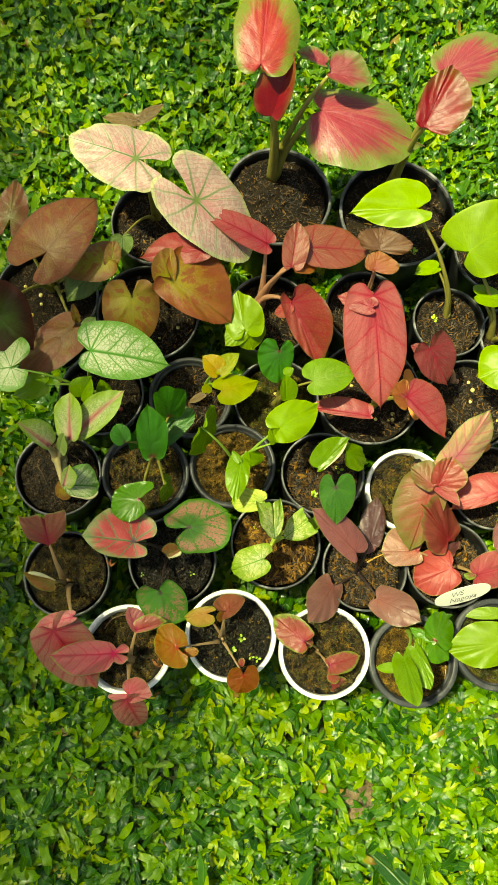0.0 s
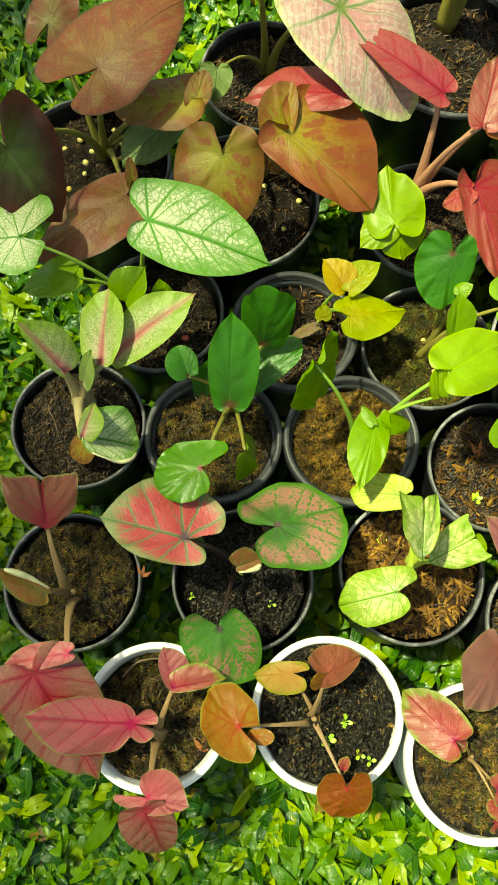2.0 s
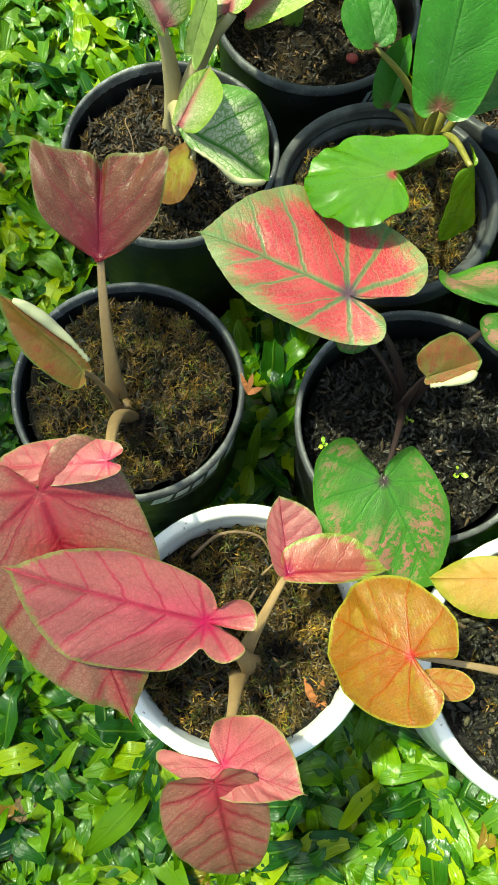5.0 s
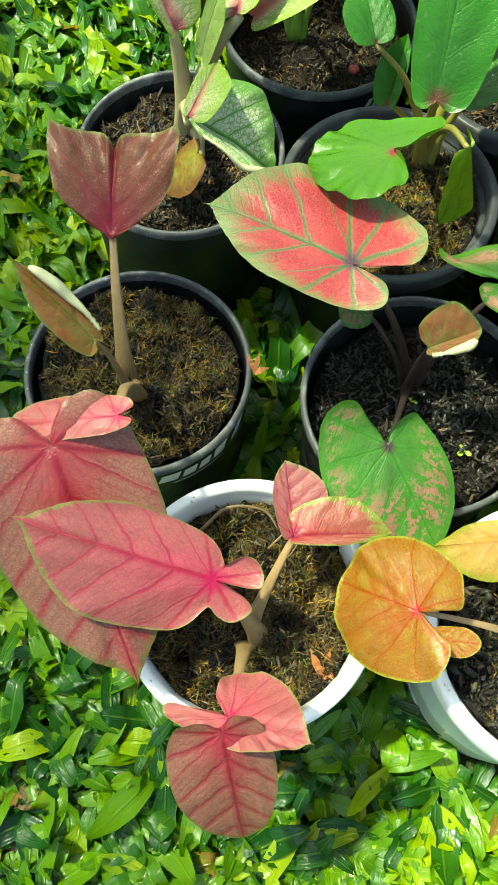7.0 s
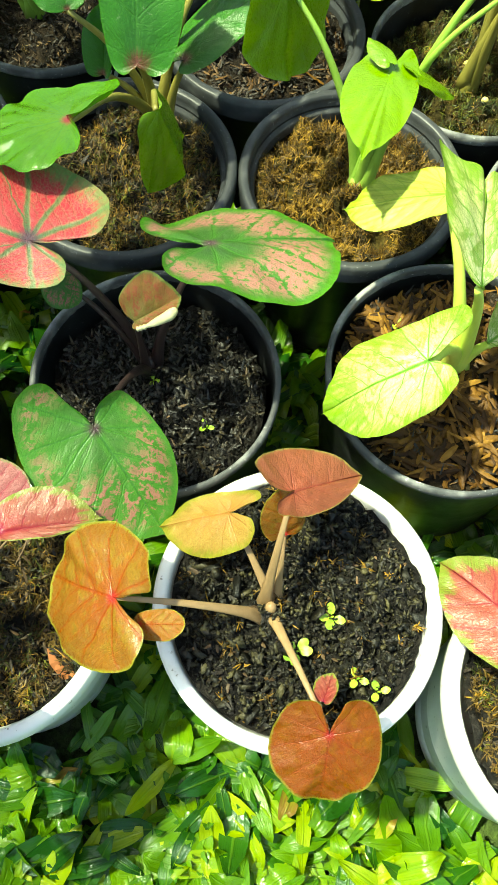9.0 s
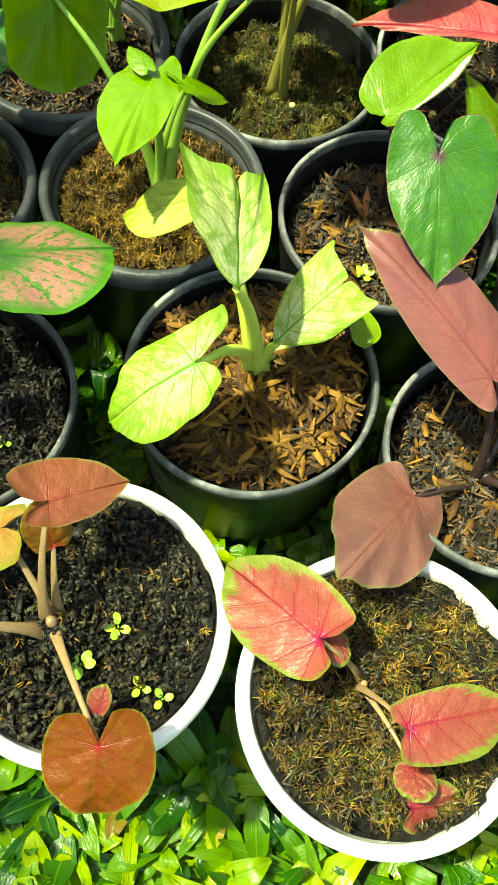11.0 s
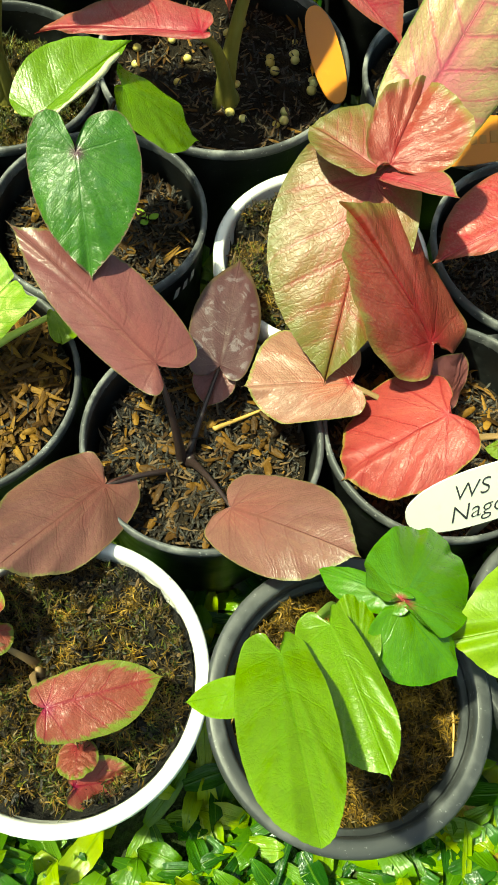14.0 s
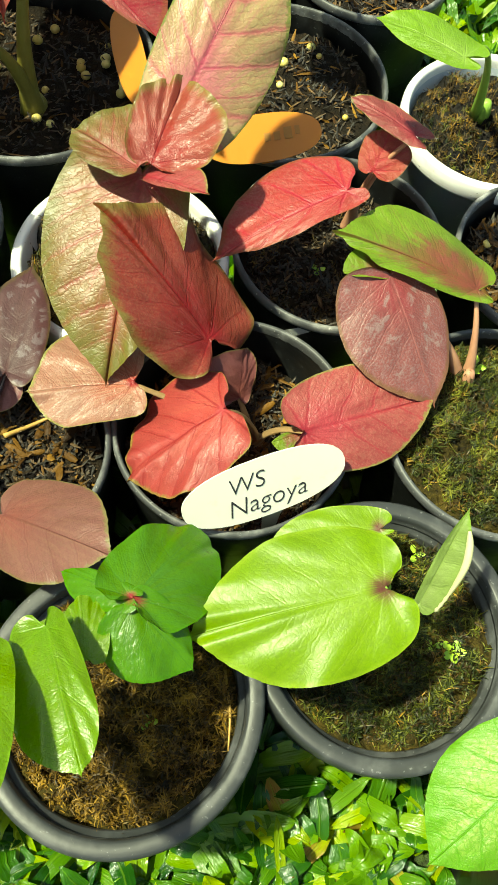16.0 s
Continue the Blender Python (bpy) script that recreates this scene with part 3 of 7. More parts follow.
    fan_noise = n.noise(2.0, 3, 0.6, fan.outputs[0])
    streak = n.step(fan_noise, 0.46, 0.64)
    col = n.mix(n.math("MULTIPLY", streak, n.math("SUBTRACT", fan_mix, n.math("MULTIPLY", s, 0.68 * fan_mix))), col, fan_col or vein)
    if halo:
        col = n.mix(n.math("MULTIPLY", n.step(n.math("ADD", soft, n.math("MULTIPLY", n.math("SUBTRACT", fine, 0.5), 0.8)), 0.08, 0.95), halo_mix), col, halo)
    if amount:
        spots = n.step(n.math("ADD", n.noise(spot_scale, 6, 0.7, at, 0.5), n.math("MULTIPLY", soft, -0.12)), 0.52 - 0.16 * amount, 0.60 - 0.16 * amount)
        spots = n.math("MULTIPLY", spots, n.math("SUBTRACT", 1.0, n.step(s, 0.80, 0.97)))
        if far:
            spots = n.math("MULTIPLY", spots, n.step(n.math("ADD", reach, n.math("MULTIPLY", wob, 1.5)), *far))
        col = n.mix(n.math("MULTIPLY", spots, min(1, 0.5 + amount)), col, blotch)
    if grain_mix:
        col = n.mix(n.math("MULTIPLY", n.step(n.noise(64, 4, 0.7, at), 0.45, 0.62), n.math("MULTIPLY", n.step(s, 0.2, 0.7), grain_mix)), col, blotch)
    if net:
        col = n.mix(n.math("MULTIPLY", web, n.math("MULTIPLY", n.step(s, 0.05, 0.5), net)), col, net_col or vein)
    rim_at = n.math("ADD", s, n.math("MULTIPLY", n.math("SUBTRACT", fine, 0.5), ragged))
    if edge_fan:
        rim_at = n.math("ADD", rim_at, n.math("MULTIPLY", n.math("SUBTRACT", fan_noise, 0.5), edge_fan))
        rim_at = n.math("ADD", rim_at, n.math("MULTIPLY", n.math("SUBTRACT", cloud, 0.5), edge_fan))
    col = n.mix(n.math("MULTIPLY", n.step(rim_at, *edge), 0.88), col, margin)
    col = n.mix(n.math("MULTIPLY", small, 0.35 * veins), col, vein)
    col = n.mix(n.math("MULTIPLY", lines, min(1.0, veins + 0.2)), col, vein)
    if rib:
        stripe = n.math("SUBTRACT", 1.0, n.step(n.math("ADD", ax, n.math("MULTIPLY", reach, 0.05)), 0.015, 0.10))
        col = n.mix(n.math("MULTIPLY", stripe, 0.85), col, rib)
    if heart:
        col = n.mix(n.math("SUBTRACT", 1.0, n.step(n.math("ADD", reach, n.math("MULTIPLY", n.math("SUBTRACT", fan_noise, 0.5), 0.12)), 0.015, 0.10)), col, heart)
    col = n.mix(n.math("MULTIPLY", cells, 0.15), col, tuple(0.45 * c for c in base))
    col = n.mix(n.math("MULTIPLY", n.step(fine, 0.50, 0.66), 0.25), col, tuple(0.5 * c for c in base))
    # water marks and dust
    dust = n.math("MULTIPLY", n.step(n.noise(13, 6, 0.75, at, 0.4), 0.63, 0.70), 0.16)
    col = n.mix(dust, col, (0.62, 0.60, 0.52))
    hsv = n.add("ShaderNodeHueSaturation")
    n.put(hsv.inputs["Value"], n.math("ADD", 0.46, n.math("MULTIPLY", rnd, 0.16)))
    hsv.inputs["Saturation"].default_value = 1.10
    n.put(hsv.inputs["Color"], col)
    quilt = n.math("SUBTRACT", 1.0, n.step(saw, 0.0, 0.40))
    hide = n.math("ADD", n.math("MULTIPLY", quilt, -0.22), n.math("ADD", n.math("MULTIPLY", lines, -0.16), n.math("ADD", n.math("MULTIPLY", small, -0.06), n.math("ADD", n.math("MULTIPLY", cells, -0.05), n.math("ADD", n.math("MULTIPLY", fine, 0.07), n.math("MULTIPLY", n.noise(7, 3, 0.5, at), 1.1))))))
    n.bump(hide, relief, 0.0018)
    n.done(hsv.outputs[0], n.math("ADD", rough - 0.16, n.math("MULTIPLY", fine, 0.30)), 0.40)
    n.let_through(hsv.outputs[0], through_share)
    return n.mat


GREEN = (0.07, 0.24, 0.028)
LOOKS = {}
LOOKS["redgreen_edge"] = ((0.42, 0.06, 0.06), (0.50, 0.07, 0.08), (0.16, 0.30, 0.04), (0.60, 0.10, 0.12))
LOOKS["pinkgreen_edge"] = ((0.46, 0.1, 0.12), (0.48, 0.08, 0.12), (0.22, 0.42, 0.06), (0.55, 0.14, 0.18), (0.2, 0.36, 0.05), 0.0, 0.0, 0.42, 0.34, 4.2, 0.22, 0.24)
LOOKS["dark_red"] = ((0.30, 0.022, 0.03), (0.26, 0.02, 0.03), (0.20, 0.10, 0.03), (0.42, 0.04, 0.06))
LOOKS["white_pink"] = ((0.70, 0.42, 0.36), (0.66, 0.32, 0.31), (0.62, 0.60, 0.30), (0.11, 0.18, 0.04), (0.70, 0.55, 0.42), 0.5, 0.0, 0.45, 0.9, 3.2)
LOOKS["dried"] = ((0.30, 0.20, 0.08), (0.24, 0.15, 0.07), (0.36, 0.26, 0.12), (0.30, 0.20, 0.10))
LOOKS["pale_vein"] = ((0.30, 0.42, 0.13), (0.34, 0.44, 0.16), (0.20, 0.32, 0.06), (0.05, 0.13, 0.03), (0, 0, 0), 0.0, 0.0, 0.45, 0.9, 5.5)
LOOKS["bronze"] = ((0.17, 0.065, 0.038), (0.15, 0.09, 0.03), (0.12, 0.09, 0.03), (0.22, 0.11, 0.05), (0.2, 0.06, 0.045), 0.0, 0.0, 0.42, 0.34, 4.2, 0.22, 0.5)
LOOKS["bronze_olive"] = ((0.16, 0.085, 0.035), (0.13, 0.13, 0.035), (0.11, 0.09, 0.03), (0.19, 0.14, 0.05))
LOOKS["green_bronze"] = ((0.14, 0.13, 0.04), (0.16, 0.24, 0.05), (0.13, 0.07, 0.04), (0.16, 0.06, 0.05), (0.13, 0.045, 0.04), 0.45)
LOOKS["olive"] = ((0.22, 0.19, 0.035), (0.25, 0.25, 0.04), (0.2, 0.12, 0.03), (0.28, 0.28, 0.05), (0.2, 0.09, 0.035), 0.0, 0.0, 0.42, 0.34, 4.2, 0.22, 0.4)
LOOKS["olive_brown"] = ((0.21, 0.1, 0.035), (0.24, 0.21, 0.04), (0.17, 0.07, 0.03), (0.26, 0.21, 0.05), (0.2, 0.07, 0.035), 0.0, 0.0, 0.42, 0.34, 4.2, 0.22, 0.6)
LOOKS["red"] = ((0.46, 0.065, 0.055), (0.46, 0.06, 0.06), (0.30, 0.10, 0.05), (0.55, 0.12, 0.12))
LOOKS["pink"] = ((0.52, 0.13, 0.13), (0.55, 0.12, 0.15), (0.40, 0.14, 0.08), (0.62, 0.16, 0.2))
LOOKS["pink_vein"] = ((0.5, 0.16, 0.12), (0.48, 0.14, 0.11), (0.34, 0.14, 0.06), (0.6, 0.13, 0.15), (0.56, 0.28, 0.2), 0.0, 0.0, 0.42, 0.34, 4.2, 0.22, 0.6)
LOOKS["pink_big"] = ((0.56, 0.17, 0.17), (0.55, 0.12, 0.14), (0.48, 0.14, 0.1), (0.64, 0.16, 0.2), (0.6, 0.27, 0.24), 0.0, 0.0, 0.42, 0.34, 4.2, 0.22, 0.5)
LOOKS["pink_deep"] = ((0.42, 0.1, 0.1), (0.48, 0.055, 0.11), (0.22, 0.2, 0.06), (0.55, 0.08, 0.16), (0.5, 0.2, 0.18), 0.0, 0.0, 0.42, 0.34, 4.2, 0.22, 0.6)
LOOKS["pink_brown"] = ((0.36, 0.12, 0.09), (0.46, 0.07, 0.1), (0.2, 0.15, 0.05), (0.3, 0.03, 0.05), (0.44, 0.24, 0.17), 0.0, 0.25, 0.42, 0.34, 4.2, 0.22, 0.6)
LOOKS["pink_bronze"] = ((0.36, 0.17, 0.085), (0.46, 0.12, 0.11), (0.19, 0.2, 0.045), (0.5, 0.1, 0.12), (0.46, 0.3, 0.16), 0.0, 0.15, 0.42, 0.34, 4.2, 0.22, 0.7)
LOOKS["pink_cream"] = ((0.58, 0.35, 0.19), (0.58, 0.16, 0.21), (0.25, 0.34, 0.08), (0.62, 0.13, 0.22), (0.6, 0.45, 0.26), 0.0, 0.1, 0.42, 0.34, 4.2, 0.22, 0.6)
LOOKS["pink_rose"] = ((0.46, 0.13, 0.12), (0.5, 0.13, 0.14), (0.25, 0.22, 0.06), (0.56, 0.2, 0.2), (0.52, 0.24, 0.2), 0.0, 0.0, 0.42, 0.34, 4.2, 0.22, 0.5)
LOOKS["rose_grey"] = ((0.36, 0.13, 0.12), (0.38, 0.09, 0.1), (0.28, 0.15, 0.08), (0.42, 0.16, 0.15), (0.4, 0.24, 0.23), 0.0, 0.0, 0.42, 0.34, 4.2, 0.22, 0.5)
LOOKS["red_rose"] = ((0.4, 0.065, 0.06), (0.44, 0.06, 0.08), (0.24, 0.24, 0.06), (0.48, 0.09, 0.12), (0.42, 0.16, 0.13), 0.0, 0.0, 0.42, 0.34, 4.2, 0.22, 0.4)
LOOKS["coral"] = ((0.56, 0.11, 0.07), (0.55, 0.06, 0.05), (0.30, 0.22, 0.06), (0.6, 0.16, 0.12))
LOOKS["coral_red"] = ((0.46, 0.10, 0.07), (0.48, 0.08, 0.08), (0.28, 0.13, 0.05), (0.55, 0.16, 0.12))
LOOKS["coral_gold"] = ((0.46, 0.16, 0.06), (0.46, 0.10, 0.08), (0.34, 0.20, 0.05), (0.52, 0.18, 0.1))
LOOKS["peach"] = ((0.52, 0.25, 0.15), (0.5, 0.1, 0.08), (0.28, 0.24, 0.06), (0.44, 0.1, 0.08), (0.58, 0.34, 0.22), 0.0, 0.0, 0.42, 0.34, 4.2, 0.22, 0.6)
LOOKS["brown_vein"] = ((0.20, 0.10, 0.05), (0.24, 0.13, 0.08), (0.14, 0.07, 0.03), (0.10, 0.03, 0.025))
LOOKS["maroon"] = ((0.27, 0.085, 0.075), (0.26, 0.10, 0.08), (0.20, 0.18, 0.05), (0.22, 0.06, 0.06))
LOOKS["maroon_light"] = ((0.29, 0.12, 0.085), (0.3, 0.13, 0.09), (0.24, 0.22, 0.07), (0.22, 0.07, 0.06), (0.34, 0.16, 0.1), 0.0, 0.0, 0.42, 0.34, 4.2, 0.22, 0.4)
LOOKS["maroon_dark"] = ((0.12, 0.05, 0.05), (0.11, 0.04, 0.045), (0.15, 0.10, 0.04), (0.15, 0.07, 0.065), (0.26, 0.20, 0.21), 0.15)
LOOKS["maroon_pink"] = ((0.25, 0.06, 0.05), (0.27, 0.05, 0.05), (0.18, 0.06, 0.04), (0.38, 0.12, 0.11))
LOOKS["red_brown"] = ((0.25, 0.09, 0.06), (0.27, 0.045, 0.055), (0.17, 0.15, 0.045), (0.32, 0.05, 0.07), (0.33, 0.2, 0.11), 0.0, 0.0, 0.42, 0.34, 4.2, 0.22, 0.4)
LOOKS["curl_pink"] = ((0.42, 0.20, 0.08), (0.38, 0.30, 0.12), (0.20, 0.34, 0.08), (0.24, 0.30, 0.06), (0.48, 0.13, 0.09), 0.3)
LOOKS["red_green"] = ((0.26, 0.24, 0.07), (0.14, 0.22, 0.09), (0.16, 0.28, 0.08), (0.10, 0.22, 0.06), (0.55, 0.065, 0.055), 0.95, 0.0, 0.42, 0.8, 4.6)
LOOKS["red_green2"] = ((0.36, 0.065, 0.04), (0.38, 0.05, 0.06), (0.22, 0.42, 0.04), (0.46, 0.1, 0.08), (0.2, 0.3, 0.04), 0.0, 0.0, 0.42, 0.34, 4.2, 0.22, 0.24)
LOOKS["green_red"] = ((0.20, 0.27, 0.05), (0.30, 0.10, 0.07), (0.26, 0.46, 0.05), (0.34, 0.10, 0.08), (0.38, 0.12, 0.10), 0.5)
LOOKS["green_pinkspot"] = ((0.11, 0.27, 0.05), (0.09, 0.16, 0.07), (0.13, 0.33, 0.04), (0.09, 0.25, 0.04), (0.56, 0.28, 0.19), 0.7, 0.0, 0.4, 0.75, 4.6)
LOOKS["green_spot"] = ((0.10, 0.26, 0.04), (0.08, 0.15, 0.05), (0.13, 0.30, 0.04), (0.08, 0.23, 0.04), (0.42, 0.22, 0.14), 0.25)
LOOKS["green_pink"] = ((0.2, 0.3, 0.05), (0.42, 0.17, 0.15), (0.24, 0.4, 0.06), (0.4, 0.1, 0.12), (0.46, 0.42, 0.24), 0.0, 0.2, 0.42, 0.6, 6.0, 0.22, 0.6)
LOOKS["green_net"] = ((0.34, 0.50, 0.12), (0.36, 0.52, 0.12), (0.16, 0.38, 0.04), (0.12, 0.34, 0.035))
LOOKS["green_white"] = ((0.17, 0.40, 0.045), (0.18, 0.38, 0.04), (0.20, 0.44, 0.04), (0.09, 0.28, 0.03), (0.62, 0.72, 0.42), 0.75, 0.5, 0.36, 0.8, 5.4)
LOOKS["green"] = ((0.11, 0.23, 0.028), (0.10, 0.20, 0.03), (0.15, 0.31, 0.032), (0.12, 0.27, 0.04))
LOOKS["green_dark"] = (GREEN, (0.06, 0.19, 0.03), (0.10, 0.30, 0.03), (0.10, 0.27, 0.05))
LOOKS["green_gloss"] = ((0.10, 0.30, 0.035), (0.14, 0.26, 0.04), (0.14, 0.36, 0.03), (0.13, 0.30, 0.05), (0.32, 0.30, 0.12), 0.1, 0.0, 0.22)
LOOKS["green_purple"] = ((0.055, 0.20, 0.035), (0.09, 0.06, 0.07), (0.20, 0.09, 0.09), (0.06, 0.13, 0.05), (0.10, 0.25, 0.07), 0.3, 0.0, 0.3)
LOOKS["pale_green"] = ((0.36, 0.48, 0.16), (0.40, 0.50, 0.20), (0.28, 0.44, 0.08), (0.30, 0.42, 0.12))
LOOKS["lime"] = ((0.30, 0.52, 0.008), (0.28, 0.48, 0.012), (0.40, 0.58, 0.04), (0.40, 0.58, 0.06))
LOOKS["lime_green"] = ((0.25, 0.48, 0.02), (0.24, 0.46, 0.02), (0.36, 0.52, 0.06), (0.36, 0.56, 0.08))
LOOKS["lime_vein"] = ((0.27, 0.47, 0.05), (0.34, 0.52, 0.10), (0.30, 0.50, 0.04), (0.42, 0.58, 0.16))
LOOKS["lime_var"] = ((0.28, 0.48, 0.03), (0.46, 0.60, 0.10), (0.22, 0.44, 0.03), (0.24, 0.44, 0.03), (0.66, 0.72, 0.18), 0.55)
LOOKS["lime_pale"] = ((0.60, 0.68, 0.14), (0.56, 0.64, 0.15), (0.42, 0.58, 0.06), (0.40, 0.55, 0.07))
LOOKS["yellow"] = ((0.70, 0.50, 0.02), (0.62, 0.36, 0.02), (0.56, 0.50, 0.03), (0.62, 0.30, 0.02))
LOOKS["yellow_green"] = ((0.42, 0.50, 0.025), (0.46, 0.42, 0.03), (0.36, 0.50, 0.03), (0.46, 0.40, 0.05))
LOOKS["orange"] = ((0.42, 0.15, 0.03), (0.42, 0.1, 0.035), (0.26, 0.24, 0.04), (0.45, 0.12, 0.04), (0.4, 0.22, 0.04), 0.0, 0.0, 0.42, 0.34, 4.2, 0.22, 0.4)
LOOKS["yellow_orange"] = ((0.44, 0.3, 0.05), (0.46, 0.22, 0.05), (0.34, 0.36, 0.05), (0.44, 0.17, 0.04), (0.42, 0.16, 0.05), 0.0, 0.0, 0.42, 0.34, 4.2, 0.22, 0.4)
LOOKS["orange_pink"] = ((0.44, 0.19, 0.09), (0.45, 0.13, 0.09), (0.30, 0.26, 0.07), (0.48, 0.14, 0.10))
# what sets the painting of a kind apart, over the colours above
MORE = {}
MORE["redgreen_edge"] = dict(edge=(0.55, 0.92), edge_fan=0.5, fan_col=(0.62, 0.16, 0.08))
MORE["pinkgreen_edge"] = dict(base=(0.46, 0.085, 0.12), margin=(0.20, 0.36, 0.07), edge=(0.55, 0.95), edge_fan=0.6, ragged=0.3, fan_col=(0.62, 0.30, 0.22), grain_mix=0.1)
MORE["dark_red"] = dict(edge=(0.6, 0.98), edge_fan=0.5, fan_col=(0.42, 0.05, 0.05))
MORE["white_pink"] = dict(base=(0.92, 0.56, 0.53), inner=(0.92, 0.42, 0.44), margin=(0.957, 1, 0.493), vein=(0.12, 0.26, 0.05), amount=0.0, net=0.55, net_col=(0.98, 0.86, 0.72), net_scale=13, vein_width=0.075, veins=0.9, bands=3.2, halo=(0.96, 0.84, 0.66), halo_width=0.11, halo_mix=0.7, edge=(0.90, 0.97), edge_fan=0.15, fan_mix=0.0, heart=(0.22, 0.34, 0.08))
MORE["bronze"] = dict(base=(0.32, 0.075, 0.045), inner=(0.34, 0.18, 0.05), vein=(0.22, 0.09, 0.04), fan_col=(0.36, 0.26, 0.06), rough=0.5, edge=(0.95, 0.985), grain_mix=0.3, halo=(0.25, 0.13, 0.045), halo_mix=0.35, blotch=(0.34, 0.23, 0.07), amount=0.22, spot_scale=5)
MORE["bronze_olive"] = dict(base=(0.23, 0.065, 0.035), inner=(0.20, 0.20, 0.045), fan_col=(0.26, 0.24, 0.05), rough=0.34, halo=(0.2, 0.15, 0.04), halo_mix=0.4)
MORE["green_bronze"] = dict(base=(0.14, 0.06, 0.045), inner=(0.16, 0.26, 0.05), margin=(0.20, 0.06, 0.05), amount=0.0, fan_col=(0.20, 0.28, 0.05), rough=0.34, edge=(0.7, 0.97), edge_fan=0.4)
MORE["olive"] = dict(base=(0.36, 0.24, 0.05), inner=(0.42, 0.38, 0.05), margin=(0.28, 0.12, 0.045), edge=(0.6, 0.98), edge_fan=0.4, grain_mix=0.2, rough=0.5, fan_col=(0.42, 0.40, 0.07), blotch=(0.36, 0.095, 0.05), amount=0.30, spot_scale=4)
MORE["olive_brown"] = dict(base=(0.38, 0.15, 0.05), inner=(0.40, 0.32, 0.05), margin=(0.28, 0.08, 0.04), edge=(0.6, 0.98), edge_fan=0.5, grain_mix=0.3, rough=0.5, fan_col=(0.44, 0.36, 0.07), blotch=(0.34, 0.09, 0.05), amount=0.35, spot_scale=4)
MORE["red_green"] = dict(base=(0.82, 0.11, 0.145), inner=(0.84, 0.16, 0.17), margin=(0.24, 0.42, 0.14), vein=(0.10, 0.24, 0.09), amount=0.0, blotch=(0.66, 0.44, 0.26), spot_scale=30, halo=(0.24, 0.38, 0.15), halo_width=0.12, halo_mix=0.85, vein_width=0.06, edge=(0.70, 1.0), edge_fan=0.4, ragged=0.45, veins=0.7, bands=3.4, fan_mix=0.0, net=0.3, net_col=(0.72, 0.46, 0.30), net_scale=44, heart=(0.16, 0.10, 0.13))
MORE["red_green2"] = dict(base=(0.48, 0.145, 0.115), inner=(0.52, 0.10, 0.105), margin=(0.27, 0.42, 0.06), vein=(0.36, 0.025, 0.06), blotch=(0.54, 0.26, 0.16), edge=(0.84, 0.96), edge_fan=0.45, fan_col=(0.56, 0.14, 0.09), grain_mix=0.5, heart=(0.42, 0.03, 0.10), net=0.2, net_scale=46, net_col=(0.36, 0.10, 0.06), halo=(0.46, 0.05, 0.07), halo_width=0.12, halo_mix=0.5, rough=0.34)
MORE["green_red"] = dict(base=(0.26, 0.25, 0.06), inner=(0.40, 0.10, 0.09), margin=(0.28, 0.46, 0.06), fan_col=(0.42, 0.12, 0.11), edge=(0.5, 0.8), edge_fan=0.7, amount=0.35, fan_mix=0.8)
MORE["green_pinkspot"] = dict(base=(0.13, 0.31, 0.055), amount=0.75, far=(0.26, 0.5), halo=(0.12, 0.29, 0.055), halo_width=0.2, blotch=(0.64, 0.30, 0.26), spot_scale=20, fan_mix=0.0, veins=0.6, vein=(0.08, 0.22, 0.05), heart=(0.14, 0.07, 0.10))
MORE["green_spot"] = dict(base=(0.12, 0.31, 0.05), inner=(0.11, 0.22, 0.06), amount=0.46, far=(0.25, 0.55), halo=(0.12, 0.31, 0.05), halo_width=0.22, spot_scale=17, blotch=(0.54, 0.24, 0.20), fan_mix=0.0, veins=0.6, vein=(0.07, 0.21, 0.045), heart=(0.07, 0.025, 0.045), edge=(0.96, 0.99))
MORE["green_net"] = dict(base=(0.34, 0.50, 0.12), margin=(0.16, 0.38, 0.04), vein=(0.12, 0.34, 0.035), net=0.6, net_col=(0.14, 0.36, 0.03), net_scale=17, halo=(0.15, 0.38, 0.04), halo_width=0.13, edge=(0.6, 0.92), edge_fan=0.5, fan_mix=0.3)
MORE["green_white"] = dict(base=(1.0, 1.0, 0.70), inner=(1.0, 1.0, 0.70), margin=(0.20, 0.48, 0.06), vein=(0.10, 0.36, 0.035), amount=0.0, net=0.75, net_col=(0.20, 0.46, 0.06), net_scale=20, halo=(0.16, 0.44, 0.05), halo_width=0.12, halo_mix=0.95, edge=(0.62, 0.98), edge_fan=0.5, ragged=0.5, veins=0.85, bands=5.2, fan_mix=0.12, fan_col=(0.20, 0.42, 0.06))
MORE["green_pink"] = dict(base=(0.62, 0.70, 0.30), inner=(0.86, 0.70, 0.56), margin=(0.34, 0.52, 0.06), vein=(0.22, 0.40, 0.07), fan_col=(0.88, 0.50, 0.46), fan_mix=0.6, net=0.8, net_col=(0.20, 0.40, 0.06), net_scale=26, edge=(0.66, 0.98), edge_fan=0.4, grain_mix=0.0, heart=(0.50, 0.12, 0.17), bands=6.2, veins=0.5, through_share=0.3, rib=(0.62, 0.14, 0.20))
MORE["green_gloss"] = dict(base=(0.155, 0.36, 0.035), inner=(0.18, 0.36, 0.04), amount=0.0, blotch=(0.46, 0.22, 0.16), spot_scale=14, rough=0.22, heart=(0.48, 0.08, 0.10), vein=(0.13, 0.33, 0.07), relief=0.35)
